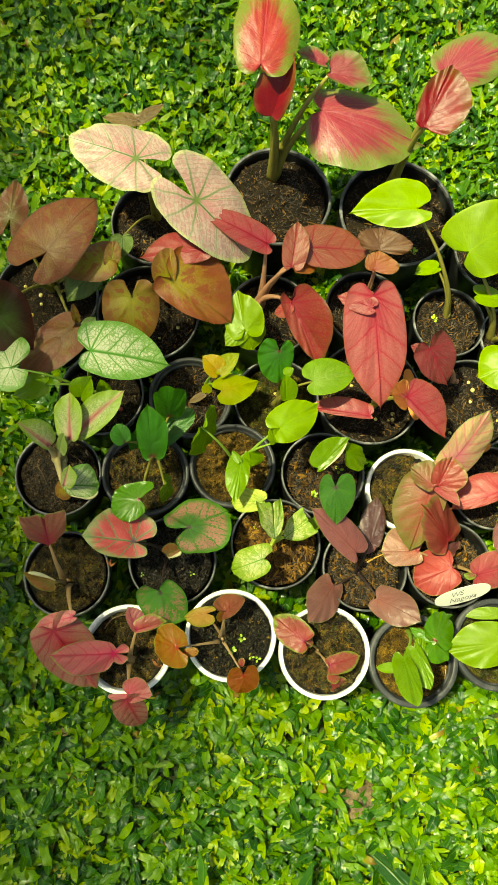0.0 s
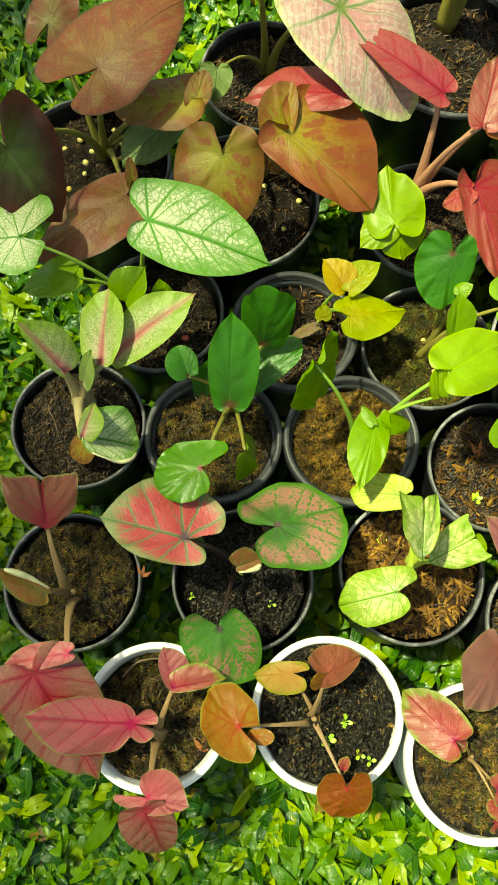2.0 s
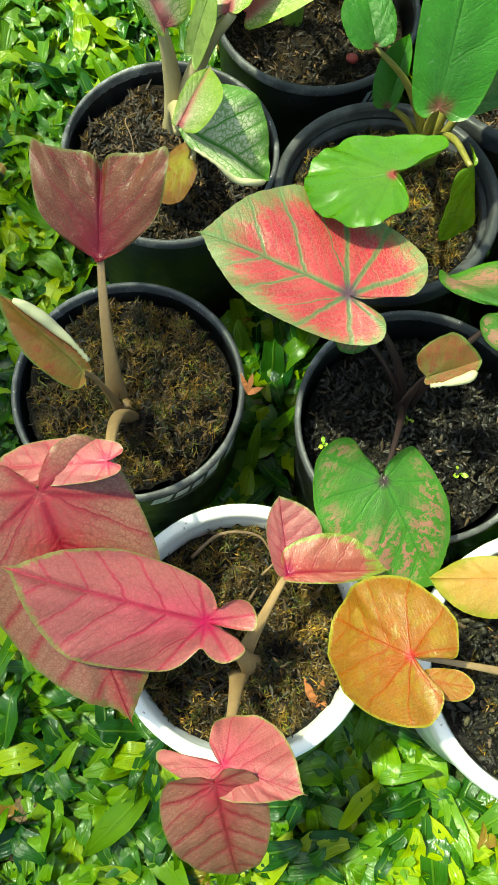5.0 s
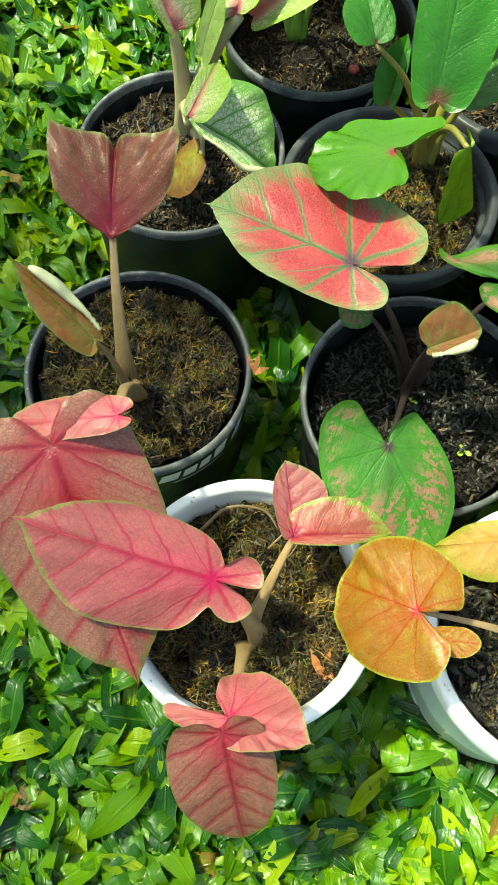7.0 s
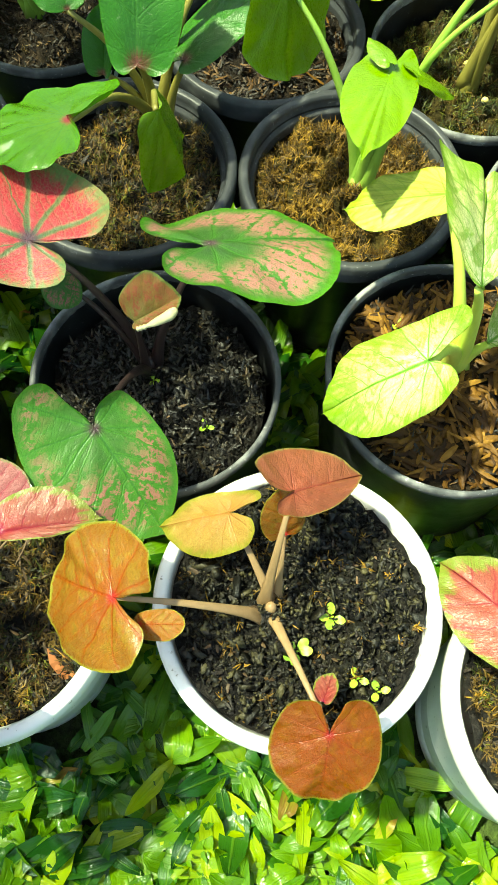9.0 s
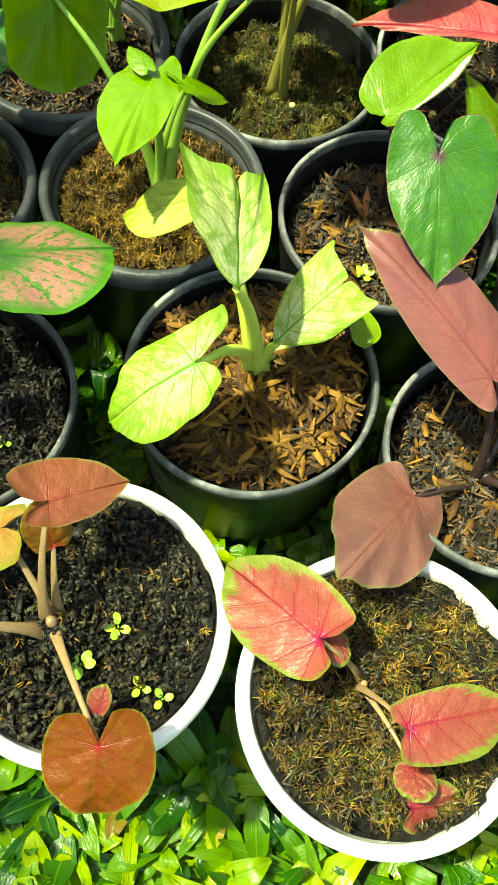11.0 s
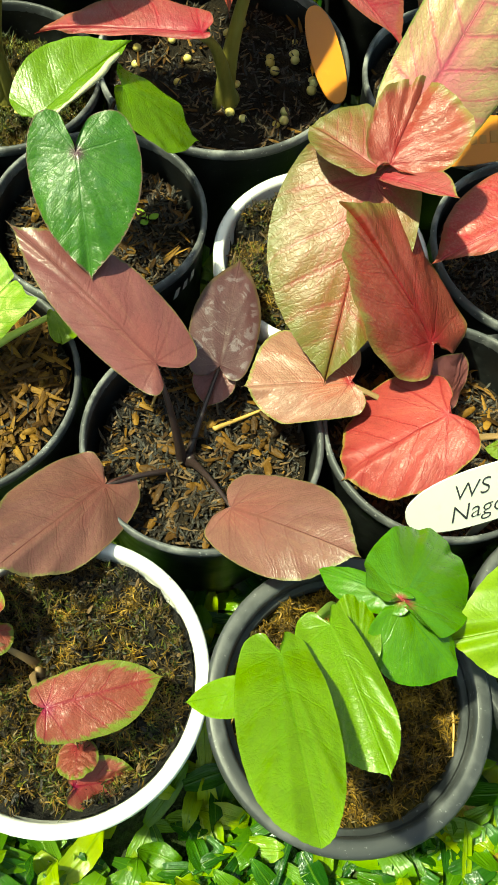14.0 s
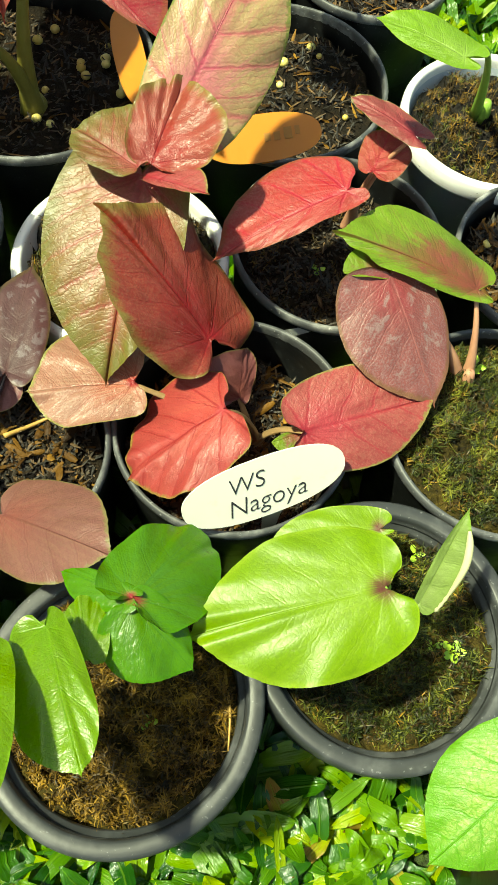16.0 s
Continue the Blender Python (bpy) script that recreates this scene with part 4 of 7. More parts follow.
MORE["green_purple"] = dict(base=(0.10, 0.265, 0.035), inner=(0.09, 0.22, 0.045), rough=0.30, heart=(0.14, 0.05, 0.09), margin=(0.30, 0.16, 0.14), edge=(0.975, 0.99), vein=(0.10, 0.25, 0.07), fan_col=(0.20, 0.42, 0.09), relief=0.5)
MORE["lime_var"] = dict(base=(1, 1, 0.42), inner=(1, 1, 0.644), margin=(0.30, 0.54, 0.035), amount=0.2, spot_scale=5, blotch=(0.27, 0.52, 0.035), fan_col=(0.20, 0.46, 0.03), fan_mix=0.6, net=0.3, net_col=(0.22, 0.46, 0.03), net_scale=30, vein=(0.14, 0.42, 0.03), veins=0.8, bands=6.0, edge=(0.66, 1.0), edge_fan=0.7, halo=(0.34, 0.62, 0.05), halo_width=0.10, halo_mix=0.6, vein_width=0.06)
MORE["lime_pale"] = dict(base=(0.924, 1, 0.252), fan_col=(0.24, 0.46, 0.04), fan_mix=0.9, vein=(0.20, 0.42, 0.03), veins=0.6, bands=7.0, edge=(0.85, 1.0), edge_fan=0.3, vein_width=0.06)
MORE["orange"] = dict(base=(0.40, 0.175, 0.05), inner=(0.42, 0.125, 0.045), margin=(0.40, 0.42, 0.07), fan_col=(0.46, 0.26, 0.06), fan_mix=0.5, amount=0.1, spot_scale=5, blotch=(0.40, 0.28, 0.06), grain_mix=0.3, edge=(0.95, 0.985), heart=(0.56, 0.07, 0.07), rough=0.30, vein=(0.40, 0.075, 0.03), veins=0.4, halo=(0.46, 0.095, 0.03), halo_width=0.11, halo_mix=0.55)
LOOKS["rust"] = LOOKS["orange"]
MORE["rust"] = dict(MORE["orange"], base=(0.42, 0.115, 0.030), inner=(0.44, 0.095, 0.030), blotch=(0.44, 0.19, 0.04), fan_col=(0.46, 0.20, 0.045))
MORE["yellow_orange"] = dict(base=(0.56, 0.40, 0.13), inner=(0.54, 0.27, 0.08), blotch=(0.54, 0.24, 0.10), grain_mix=0.4, edge=(0.75, 0.98), edge_fan=0.4, fan_col=(0.52, 0.24, 0.09))
MORE["orange_pink"] = dict(base=(0.46, 0.165, 0.095), inner=(0.50, 0.15, 0.09), margin=(0.40, 0.38, 0.11), fan_col=(0.54, 0.20, 0.12), edge=(0.95, 0.985), rough=0.32, vein=(0.36, 0.05, 0.05))
MORE["maroon"] = dict(base=(0.37, 0.145, 0.145), inner=(0.41, 0.145, 0.135), vein=(0.22, 0.06, 0.06), margin=(0.30, 0.28, 0.10), edge=(0.965, 0.99), fan_col=(0.42, 0.20, 0.155), rough=0.36, relief=0.35)
MORE["maroon_light"] = dict(base=(0.36, 0.165, 0.145), inner=(0.40, 0.15, 0.13), vein=(0.22, 0.065, 0.06), margin=(0.32, 0.31, 0.11), edge=(0.965, 0.99), fan_col=(0.44, 0.25, 0.175), rough=0.36, grain_mix=0.45, blotch=(0.40, 0.23, 0.16), relief=0.4)
MORE["peach"] = dict(base=(0.46, 0.225, 0.17), inner=(0.575, 0.194, 0.138), vein=(0.36, 0.08, 0.07), margin=(0.34, 0.36, 0.10), edge=(0.96, 0.99), fan_col=(0.68, 0.47, 0.35), fan_mix=0.7, grain_mix=0.45, blotch=(0.58, 0.40, 0.29), heart=(0.42, 0.06, 0.07), rough=0.34)
MORE["maroon_pink"] = dict(base=(0.27, 0.05, 0.055), fan_col=(0.40, 0.13, 0.13), fan_mix=0.8, halo=(0.40, 0.06, 0.08), halo_width=0.13, halo_mix=0.5, veins=0.5, vein_width=0.06, vein=(0.40, 0.025, 0.055), grain_mix=0.4, blotch=(0.44, 0.20, 0.16))
MORE["maroon_dark"] = dict(base=(0.15, 0.065, 0.07), amount=0.2, blotch=(0.34, 0.27, 0.29), spot_scale=7, relief=0.25)
MORE["rose_grey"] = dict(base=(0.35, 0.125, 0.125), amount=0.12, blotch=(0.46, 0.36, 0.36), spot_scale=8)
MORE["red_rose"] = dict(base=(0.42, 0.095, 0.075), inner=(0.38, 0.032, 0.04), vein=(0.30, 0.022, 0.03), margin=(0.31, 0.30, 0.09), edge=(0.86, 1.02), edge_fan=0.15, fan_col=(0.50, 0.14, 0.125), grain_mix=0.45, blotch=(0.52, 0.22, 0.155), amount=0.0, veins=0.35, rough=0.34)
MORE["red"] = dict(base=(0.45, 0.08, 0.075), fan_col=(0.55, 0.17, 0.17), halo=(0.56, 0.06, 0.09), halo_width=0.13, halo_mix=0.5, veins=0.5, vein_width=0.06, vein=(0.40, 0.025, 0.055), grain_mix=0.4, blotch=(0.62, 0.26, 0.22))
MORE["red_brown"] = dict(base=(0.30, 0.105, 0.065), inner=(0.38, 0.055, 0.07), vein=(0.30, 0.025, 0.04), margin=(0.30, 0.33, 0.10), edge=(0.955, 0.985), fan_col=(0.44, 0.07, 0.085), blotch=(0.42, 0.32, 0.17), grain_mix=0.55, fan_mix=0.6, net=0.4, net_scale=60, net_col=(0.16, 0.035, 0.025), veins=0.6, halo=(0.42, 0.055, 0.075), halo_width=0.13, halo_mix=0.6, rough=0.34, vein_width=0.07, rib=(0.34, 0.03, 0.06))
MORE["pink_brown"] = dict(base=(0.48, 0.235, 0.175), inner=(0.55, 0.10, 0.125), vein=(0.30, 0.022, 0.045), margin=(0.24, 0.22, 0.07), edge=(0.955, 0.985), net=0.42, net_scale=60, net_col=(0.22, 0.045, 0.045), blotch=(0.50, 0.30, 0.22), grain_mix=0.4, veins=0.65, bands=5.0, fan_mix=0.5, fan_col=(0.52, 0.06, 0.10), halo=(0.47, 0.055, 0.085), halo_width=0.19, halo_mix=0.75, vein_width=0.07)
MORE["pink_bronze"] = dict(base=(0.34, 0.19, 0.075), inner=(0.52, 0.16, 0.135), vein=(0.40, 0.05, 0.075), margin=(0.21, 0.22, 0.05), edge=(0.76, 1.02), blotch=(0.40, 0.28, 0.13), grain_mix=0.5, fan_col=(0.60, 0.17, 0.18), fan_mix=0.6, net=0.32, net_scale=60, net_col=(0.17, 0.09, 0.025), veins=0.25, bands=5.0, halo=(0.52, 0.125, 0.125), halo_width=0.17, halo_mix=0.5, vein_width=0.07, edge_fan=0.3)
MORE["pink_cream"] = dict(base=(0.689, 0.52, 0.273), inner=(0.9, 0.34, 0.38), vein=(0.62, 0.075, 0.17), margin=(0.30, 0.38, 0.09), fan_col=(0.884, 0.286, 0.39), fan_mix=0.6, heart=(0.66, 0.14, 0.26), veins=0.35, bands=5.0, blotch=(0.754, 0.598, 0.351), grain_mix=0.35, halo=(0.858, 0.221, 0.305), halo_width=0.18, halo_mix=0.5, edge=(0.95, 0.985), vein_width=0.07)
MORE["pink_deep"] = dict(base=(0.52, 0.175, 0.175), inner=(0.70, 0.14, 0.20), vein=(0.42, 0.020, 0.07), margin=(0.30, 0.33, 0.10), edge=(0.955, 0.985), fan_col=(0.66, 0.17, 0.22), heart=(0.56, 0.05, 0.13), fan_mix=0.4, veins=0.35, bands=5.0, blotch=(0.50, 0.21, 0.17), grain_mix=0.35, halo=(0.56, 0.075, 0.13), halo_width=0.12, halo_mix=0.55, net=0.15, net_scale=46, net_col=(0.32, 0.05, 0.06), vein_width=0.07)
MORE["pink_vein"] = dict(fan_mix=0.9, fan_col=(0.58, 0.34, 0.22), halo=(0.56, 0.06, 0.09), halo_width=0.13, halo_mix=0.5, veins=0.5, vein_width=0.06, vein=(0.40, 0.025, 0.055), grain_mix=0.4, blotch=(0.62, 0.26, 0.22))
MORE["coral"] = dict(base=(0.60, 0.13, 0.125), inner=(0.66, 0.14, 0.13), vein=(0.36, 0.030, 0.045), margin=(0.42, 0.36, 0.10), edge=(0.965, 0.99), heart=(0.60, 0.11, 0.12), fan_mix=0.5, fan_col=(0.64, 0.21, 0.15), veins=0.4, halo=(0.42, 0.045, 0.05), halo_width=0.10, halo_mix=0.35)
MORE["lime_green"] = dict(base=(0.27, 0.44, 0.035), inner=(0.30, 0.46, 0.045), vein=(0.36, 0.54, 0.07), veins=0.2, fan_col=(0.44, 0.60, 0.10), fan_mix=0.4, heart=(0.20, 0.07, 0.06), relief=0.25)
MORE["pink_rose"] = dict(base=(0.45, 0.125, 0.12), inner=(0.54, 0.11, 0.13), vein=(0.34, 0.04, 0.06), margin=(0.30, 0.33, 0.10), edge=(0.955, 0.985), grain_mix=0.5, blotch=(0.54, 0.24, 0.19), net=0.2, net_scale=46, net_col=(0.34, 0.08, 0.07), halo=(0.54, 0.09, 0.11), halo_width=0.12, halo_mix=0.5, veins=0.45, vein_width=0.07)
MORE["green"] = dict(base=(0.22, 0.38, 0.022), inner=(0.20, 0.36, 0.022), vein=(0.22, 0.42, 0.05), margin=(0.26, 0.44, 0.05), veins=0.25, rough=0.30, relief=0.35)
MORE["green_dark"] = dict(base=(0.085, 0.28, 0.035), rough=0.34, heart=(0.20, 0.07, 0.05), veins=0.2)
MORE["lime"] = dict(base=(0.30, 0.47, 0.035), fan_mix=0.3, relief=0.25)
MORE["pink"] = dict(halo=(0.56, 0.06, 0.09), halo_width=0.13, halo_mix=0.5, veins=0.5, vein_width=0.06, vein=(0.40, 0.025, 0.055), grain_mix=0.4, blotch=(0.62, 0.26, 0.22))
MORE["pink_big"] = dict(halo=(0.56, 0.06, 0.09), halo_width=0.13, halo_mix=0.5, veins=0.5, vein_width=0.06, vein=(0.40, 0.025, 0.055), grain_mix=0.4, blotch=(0.62, 0.26, 0.22))
MORE["coral_red"] = dict(halo=(0.56, 0.06, 0.09), halo_width=0.13, halo_mix=0.5, veins=0.5, vein_width=0.06, vein=(0.40, 0.025, 0.055), grain_mix=0.4, blotch=(0.62, 0.26, 0.22))
LEAF_MAT = {}
JOINTS = {}
STALK_MAT = {}


def stalk_material(name, low, high):
    n = Nodes("stalk_" + name)
    at = n.place()
    v = n.noise(50, 4, 0.6, at)
    stretch = n.add("ShaderNodeMapping")
    n.put(stretch.inputs[0], at)
    stretch.inputs["Scale"].default_value = (500, 500, 30)
    col = n.mix(n.math("ADD", n.math("MULTIPLY", v, 0.7), n.math("MULTIPLY", n.noise(1, 3, 0.6, stretch.outputs[0]), 0.4)), low, high)
    n.bump(n.noise(1, 3, 0.6, stretch.outputs[0]), 0.3, 0.001)
    return n.done(col, 0.42, 0.45)


STALKS = {
    "olive": ((0.10, 0.08, 0.015), (0.26, 0.24, 0.05)),
    "green": ((0.10, 0.20, 0.02), (0.28, 0.42, 0.06)),
    "pale": ((0.30, 0.42, 0.04), (0.54, 0.62, 0.12)),
    "pink": ((0.24, 0.11, 0.06), (0.46, 0.24, 0.15)),
    "brown": ((0.12, 0.07, 0.03), (0.32, 0.21, 0.10)),
    "sheath": ((0.20, 0.17, 0.05), (0.44, 0.36, 0.22)),
    "black": ((0.010, 0.007, 0.008), (0.04, 0.022, 0.02)),
}
STALK_OF = {"f3": ("olive", 0.0055), "f4": ("olive", 0.005), "e3": ("pink", 0.003), "e2": ("pink", 0.004), "e4": ("olive", 0.0035), "e5": ("olive", 0.0035),
            "b4": ("black", 0.002), "c4": ("black", 0.0018), "b2": ("black", 0.0024), "b3": ("pale", 0.004), "c3": ("green", 0.0028), "d3": ("olive", 0.003),
            "c2": ("olive", 0.0032), "c1": ("sheath", 0.0062), "b1": ("brown", 0.0029), "a1": ("brown", 0.0026), "a2": ("brown", 0.0017), "d4": ("olive", 0.0042),
            "c5": ("pink", 0.0024), "a4": ("green", 0.0025), "a5": ("green", 0.0025), "d1": ("green", 0.0025), "f2": ("olive", 0.003), "b6": ("pink", 0.0022), "c6": ("pink", 0.0024), "b5": ("brown", 0.0022), "a3": ("brown", 0.0012), "d5": ("pink", 0.0024), "e1": ("olive", 0.003), "f1": ("olive", 0.003)}


def catmull(points, per):
    """A smooth line through points, with a given number of steps in each span."""
    pts = [Vector(p) for p in points]
    pts = [pts[0] * 2 - pts[1]] + pts + [pts[-1] * 2 - pts[-2]]
    line = []
    for a, b, c, d in zip(pts, pts[1:], pts[2:], pts[3:]):
        for i in range(per):
            t = i / per
            line.append(0.5 * (2 * b + (c - a) * t + (2 * a - 5 * b + 4 * c - d) * t * t + (3 * b - a - 3 * c + d) * t ** 3))
    return line + [pts[-2]]


def tube(line, radii, sides=10):
    verts, faces = [], []
    for i, p in enumerate(line):
        d = (line[min(i + 1, len(line) - 1)] - line[max(i - 1, 0)]).normalized()
        u = d.cross(Vector((0.3, 1, 0.1))).normalized()
        v = d.cross(u)
        for k in range(sides):
            a = 2 * math.pi * k / sides
            verts.append(p + (u * math.cos(a) + v * math.sin(a)) * radii[i])
    for i in range(len(line) - 1):
        for k in range(sides):
            m = (k + 1) % sides
            faces.append((i * sides + k, i * sides + m, (i + 1) * sides + m, (i + 1) * sides + k))
    faces.append(tuple(reversed(range(sides))))
    faces.append(tuple(range((len(line) - 1) * sides, len(line) * sides)))
    return verts, faces


def flatten(verts, line, share):
    """Presses a tube flat, so that it is broad as seen from above."""
    around = len(verts) // len(line)
    out = [Vector(p) for p in verts]
    for i, c in enumerate(line):
        ahead = (line[min(i + 1, len(line) - 1)] - line[max(i - 1, 0)]).normalized()
        thin = Vector((0, 0, 1)) - ahead * ahead.z
        thin = thin.normalized() if thin.length > 0.05 else Vector((0, 1, 0))
        for k in range(around):
            p = out[i * around + k]
            p -= thin * ((p - c).dot(thin) * (1 - share))
    return out


def caladium(key, foot, label):
    x, y = POTS[key][:2]
    if foot is None:
        foot = (x, y)
    dx, dy = foot[0] - x, foot[1] - y
    far = math.hypot(dx, dy)
    most = POTS[key][2] * 0.6
    if far > most:
        dx, dy = dx * most / far, dy * most / far
    ob = new("caladium")
    ob.location = (x + dx, y + dy, TOP[key](dx, dy) - 0.002)
    tagged(ob, label, "plant", "potted caladiums")
    ob["pot"] = key
    kind, thick = STALK_OF.get(key, ("green", 0.0024))
    if kind not in STALK_MAT:
        STALK_MAT[kind] = stalk_material(kind, *STALKS[kind])
    rise = [Vector((0, 0, -0.006)), Vector((0.0004, 0, 0.0)), Vector((0.0006, 0.0003, 0.005)), Vector((0.0004, 0.0006, 0.010))]
    v, f = tube(rise, [thick * 1.9, thick * 2.1, thick * 1.7, thick * 1.1], 12)
    part("stem_base", mesh_of("stem_base", v, f, STALK_MAT[kind]), ob)
    return ob


def half_outline(w, back, out, r, ear=0):
    """One side of a heart-shaped leaf, from the tip to the stalk: w is where it is widest, back and out say how far the lobe
    reaches behind the joint and aside, r how blunt the tip is; with an ear the blade draws in before a round lobe."""
    b = max(0.22, r)
    half = [(0, 1.06), (0.020, 1.02)] if r < 0.7 else [(0, 1.0)]
    for u in (0.965, 0.91, 0.83, 0.73, 0.60, 0.42, 0.22):
        half.append(((1 - b) * (1 - u ** 2.05) * (1 - 0.45 * u ** 7) + b * math.sqrt(1 - u * u), w + u * (1 - w)))
    half.append((1.0, w))
    if ear:
        half += [(0.97, 0.62 * w), (0.87, 0.28 * w), (0.68, 0.08 * w), (0.46, -0.01), (0.38, -0.14 * back), (0.30 + 0.7 * ear, -0.36 * back), (0.30 + 0.8 * ear, -0.66 * back), (0.24 + 0.5 * ear, -0.93 * back)]
        half += [(0.20, -back), (0.08, -0.74 * back), (0.02, -0.30 * back), (0, -0.012)]
        return half
    for v in (0.30, 0.58, 0.80, 0.94):
        half.append((out - 0.04 + (1.04 - out) * math.sqrt(1 - v * v), w - v * (w + back)))
    half += [(out - 0.08, -back), (0.46 * out, -0.90 * back), (0.14, -0.58 * back), (0.03, -0.22 * back - 0.008), (0, -0.012)]
    return half


def leaf(plant, look_name, joint, tip, halves, roll, widest, lobe=0.2, arch=0.1, fold=0.0, notch=0.0, blunt=0.3, stalk_on=1, rolled=0.0):
    """One leaf blade and its stalk. joint: where the stalk meets the blade; halves: widths left and right of the midrib;
    widest: how far along; lobe: how far the back lobes reach; arch, fold: bend along and across, as shares of the size."""
    if look_name not in LEAF_MAT:
        names = ("base", "inner", "margin", "vein", "blotch", "amount", "net", "rough", "veins", "bands", "through_share", "grain_mix")
        values = dict(zip(names, LOOKS[look_name]))
        values.update(MORE.get(look_name, {}))
        LEAF_MAT[look_name] = leaf_look(look_name, **values)
    key = plant["pot"]
    root = Vector(plant.location)
    j, t = Vector(joint), Vector(tip)
    ahead = t - j
    size = ahead.length
    ahead.normalize()
    side = ahead.cross(Vector((0, 0, 1))).normalized()
    up = side.cross(ahead)
    a = radians(roll)
    side = side * math.cos(a) + up * math.sin(a)
    up = side.cross(ahead)
    rng = random.Random(int((j.x * 977 + j.y * 613 + j.z * 331) * 1000))
    halves = (halves[0] * 1.03, halves[1] * 1.03)
    if isinstance(lobe, tuple):
        low = 0.13 if not fold else 0.04
        sides = [half_outline(max(widest, 0.08), max(some[0], low), max(some[1], 0.48), blunt, *some[2:]) for some in lobe]
    else:
        if not fold and not notch:
            lobe = max(lobe, 0.13)
        w = min(max(widest, 0.12), 0.5) * (1 - 0.5 * min(1, lobe / 0.4))
        sides = [half_outline(max(w, 0.36) if fold and lobe < 0.1 else w, max(lobe, 0.03), 0.5, blunt)] * 2
    if notch:
        top = 1.0 - notch
        sides = [[(0, top), (0.06, 0.5 + 0.5 * top), (0.20, 0.95), (0.46, 0.96), (0.74, 0.98), (1.0, 1.02), (0.98, 0.72), (0.84, 0.40), (0.46, 0.15), (0.15, 0.02), (0.05, -0.02), (0, -0.03)]] * 2
    left, right = ([(p.x, p.y) for p in catmull([(px, py, 0) for px, py in some], 4)] for some in sides)
    ring = right + [(-px, py) for px, py in reversed(left[1:-1])]
    steps = (0.12, 0.28, 0.44, 0.6, 0.75, 0.88, 0.96, 1.0)
    waves, ph = rng.randint(4, 7), rng.uniform(0, 6)
    mean = 0.5 * (halves[0] + halves[1])
    amp = 0.036 * rng.uniform(0.4, 1.5)
    grain = rng.uniform(0, 50)
    twist = rng.uniform(-0.08, 0.08)
    ear = rng.uniform(-0.3, 0.6)
    curl = rng.uniform(-0.05, 0.09)

    def spot(px, py, s, k):
        hw = halves[1] if px > 0 else halves[0]
        z = arch * size * (max(py, 0) * (1 - max(py, 0)) * 1.2) + ear * size * min(py, 0) ** 2 + curl * mean * s ** 5
        z += fold * abs(px) * hw - (0.16 - 0.1 * min(1, abs(fold) * 2)) * hw * px * px
        z += 1.2 * amp * mean * s ** 3 * (math.sin(waves * k + ph) + 0.55 * math.sin((2 * waves + 1) * k + 2 * ph)) + twist * px * hw * max(py, 0)
        z += 0.10 * mean * s * noise.noise((px * 1.7 + grain, py * 1.9, grain)) + 0.035 * mean * noise.noise((px * 5 + grain, py * 5, grain))
        return j + side * (px * hw) + ahead * (py * size) + up * z

    verts, uvs, rings = [j.copy()], [(0, 0)], [(0, 0)]
    n = len(ring)
    ratio = mean / size
    for s in steps:
        for i, (px, py) in enumerate(ring):
            jag = 1 + (0.0025 * math.sin(i * 1.9 + ph) if s == 1.0 and 2 < i < n - 2 else 0)
            verts.append(spot(px * s * jag, py * s * jag, s, 2 * math.pi * i / n))
            uvs.append((px * s * ratio, py * s))
            rings.append((s, i / n))
    faces = [(0, 1 + (i + 1) % n, 1 + i) for i in range(n)]
    for k in range(len(steps) - 1):
        a0, b0 = 1 + k * n, 1 + (k + 1) * n
        faces += [(a0 + i, a0 + (i + 1) % n, b0 + (i + 1) % n, b0 + i) for i in range(n)]
    me = mesh_of("leaf_blade", [v - root for v in verts], faces, LEAF_MAT[look_name])
    for name, data in (("blade", uvs), ("ring", rings)):
        layer = me.uv_layers.new(name=name)
        layer.data.foreach_set("uv", np.array([data[l.vertex_index] for l in me.loops], np.float32).ravel())
    blade = part("leaf", me, plant)
    if rolled:
        margin = [spot(px * 0.97, py * 0.97, 0.97, 2 * math.pi * i / n) + up * (0.6 * rolled) - root for i, (px, py) in enumerate(ring) if px > 0.12 and 0.05 < py < 0.9]
        m = len(margin)
        v, f = tube(margin, [rolled * (0.25 + 0.75 * math.sin(math.pi * min(1, (i + 0.5) / (0.8 * m))) ** 0.7 if i < 0.78 * m else 0.3 + 0.25 * (i % 2)) for i in range(m)])
        if "rolled" not in LEAF_MAT:
            LEAF_MAT["rolled"] = stalk_material("rolled_margin", (0.36, 0.36, 0.17), (0.52, 0.48, 0.30))
        part("rolled_margin", mesh_of("rolled_margin", v, f, LEAF_MAT["rolled"]), blade, "pale cream rolled leaf margin")
    near = JOINTS.setdefault(key, [])
    alone = all((j - other).length > 0.022 for other in near)
    near.append(j)
    if stalk_on and alone:
        kind, thick = STALK_OF.get(key, ("green", 0.0024))
        thick *= 0.75 + 0.25 * min(1.6, size / 0.07)
        if kind not in STALK_MAT:
            STALK_MAT[kind] = stalk_material(kind, *STALKS[kind])
        base = root + Vector((rng.uniform(-0.004, 0.004), rng.uniform(-0.004, 0.004), -0.004))
        under = up if up.z > 0 else -up
        end = j - under * (0.55 * thick)
        rise = max(0.02, end.z - base.z)
        flat = Vector((end.x - base.x, end.y - base.y, 0))
        line = catmull([base, base + flat * 0.18 + Vector((0, 0, rise * 0.38)), base + flat * 0.55 + Vector((0, 0, rise * 0.76)), end], 5)
        m = len(line)
        broad = 0.9 if kind in ("brown", "pink") else 0.6
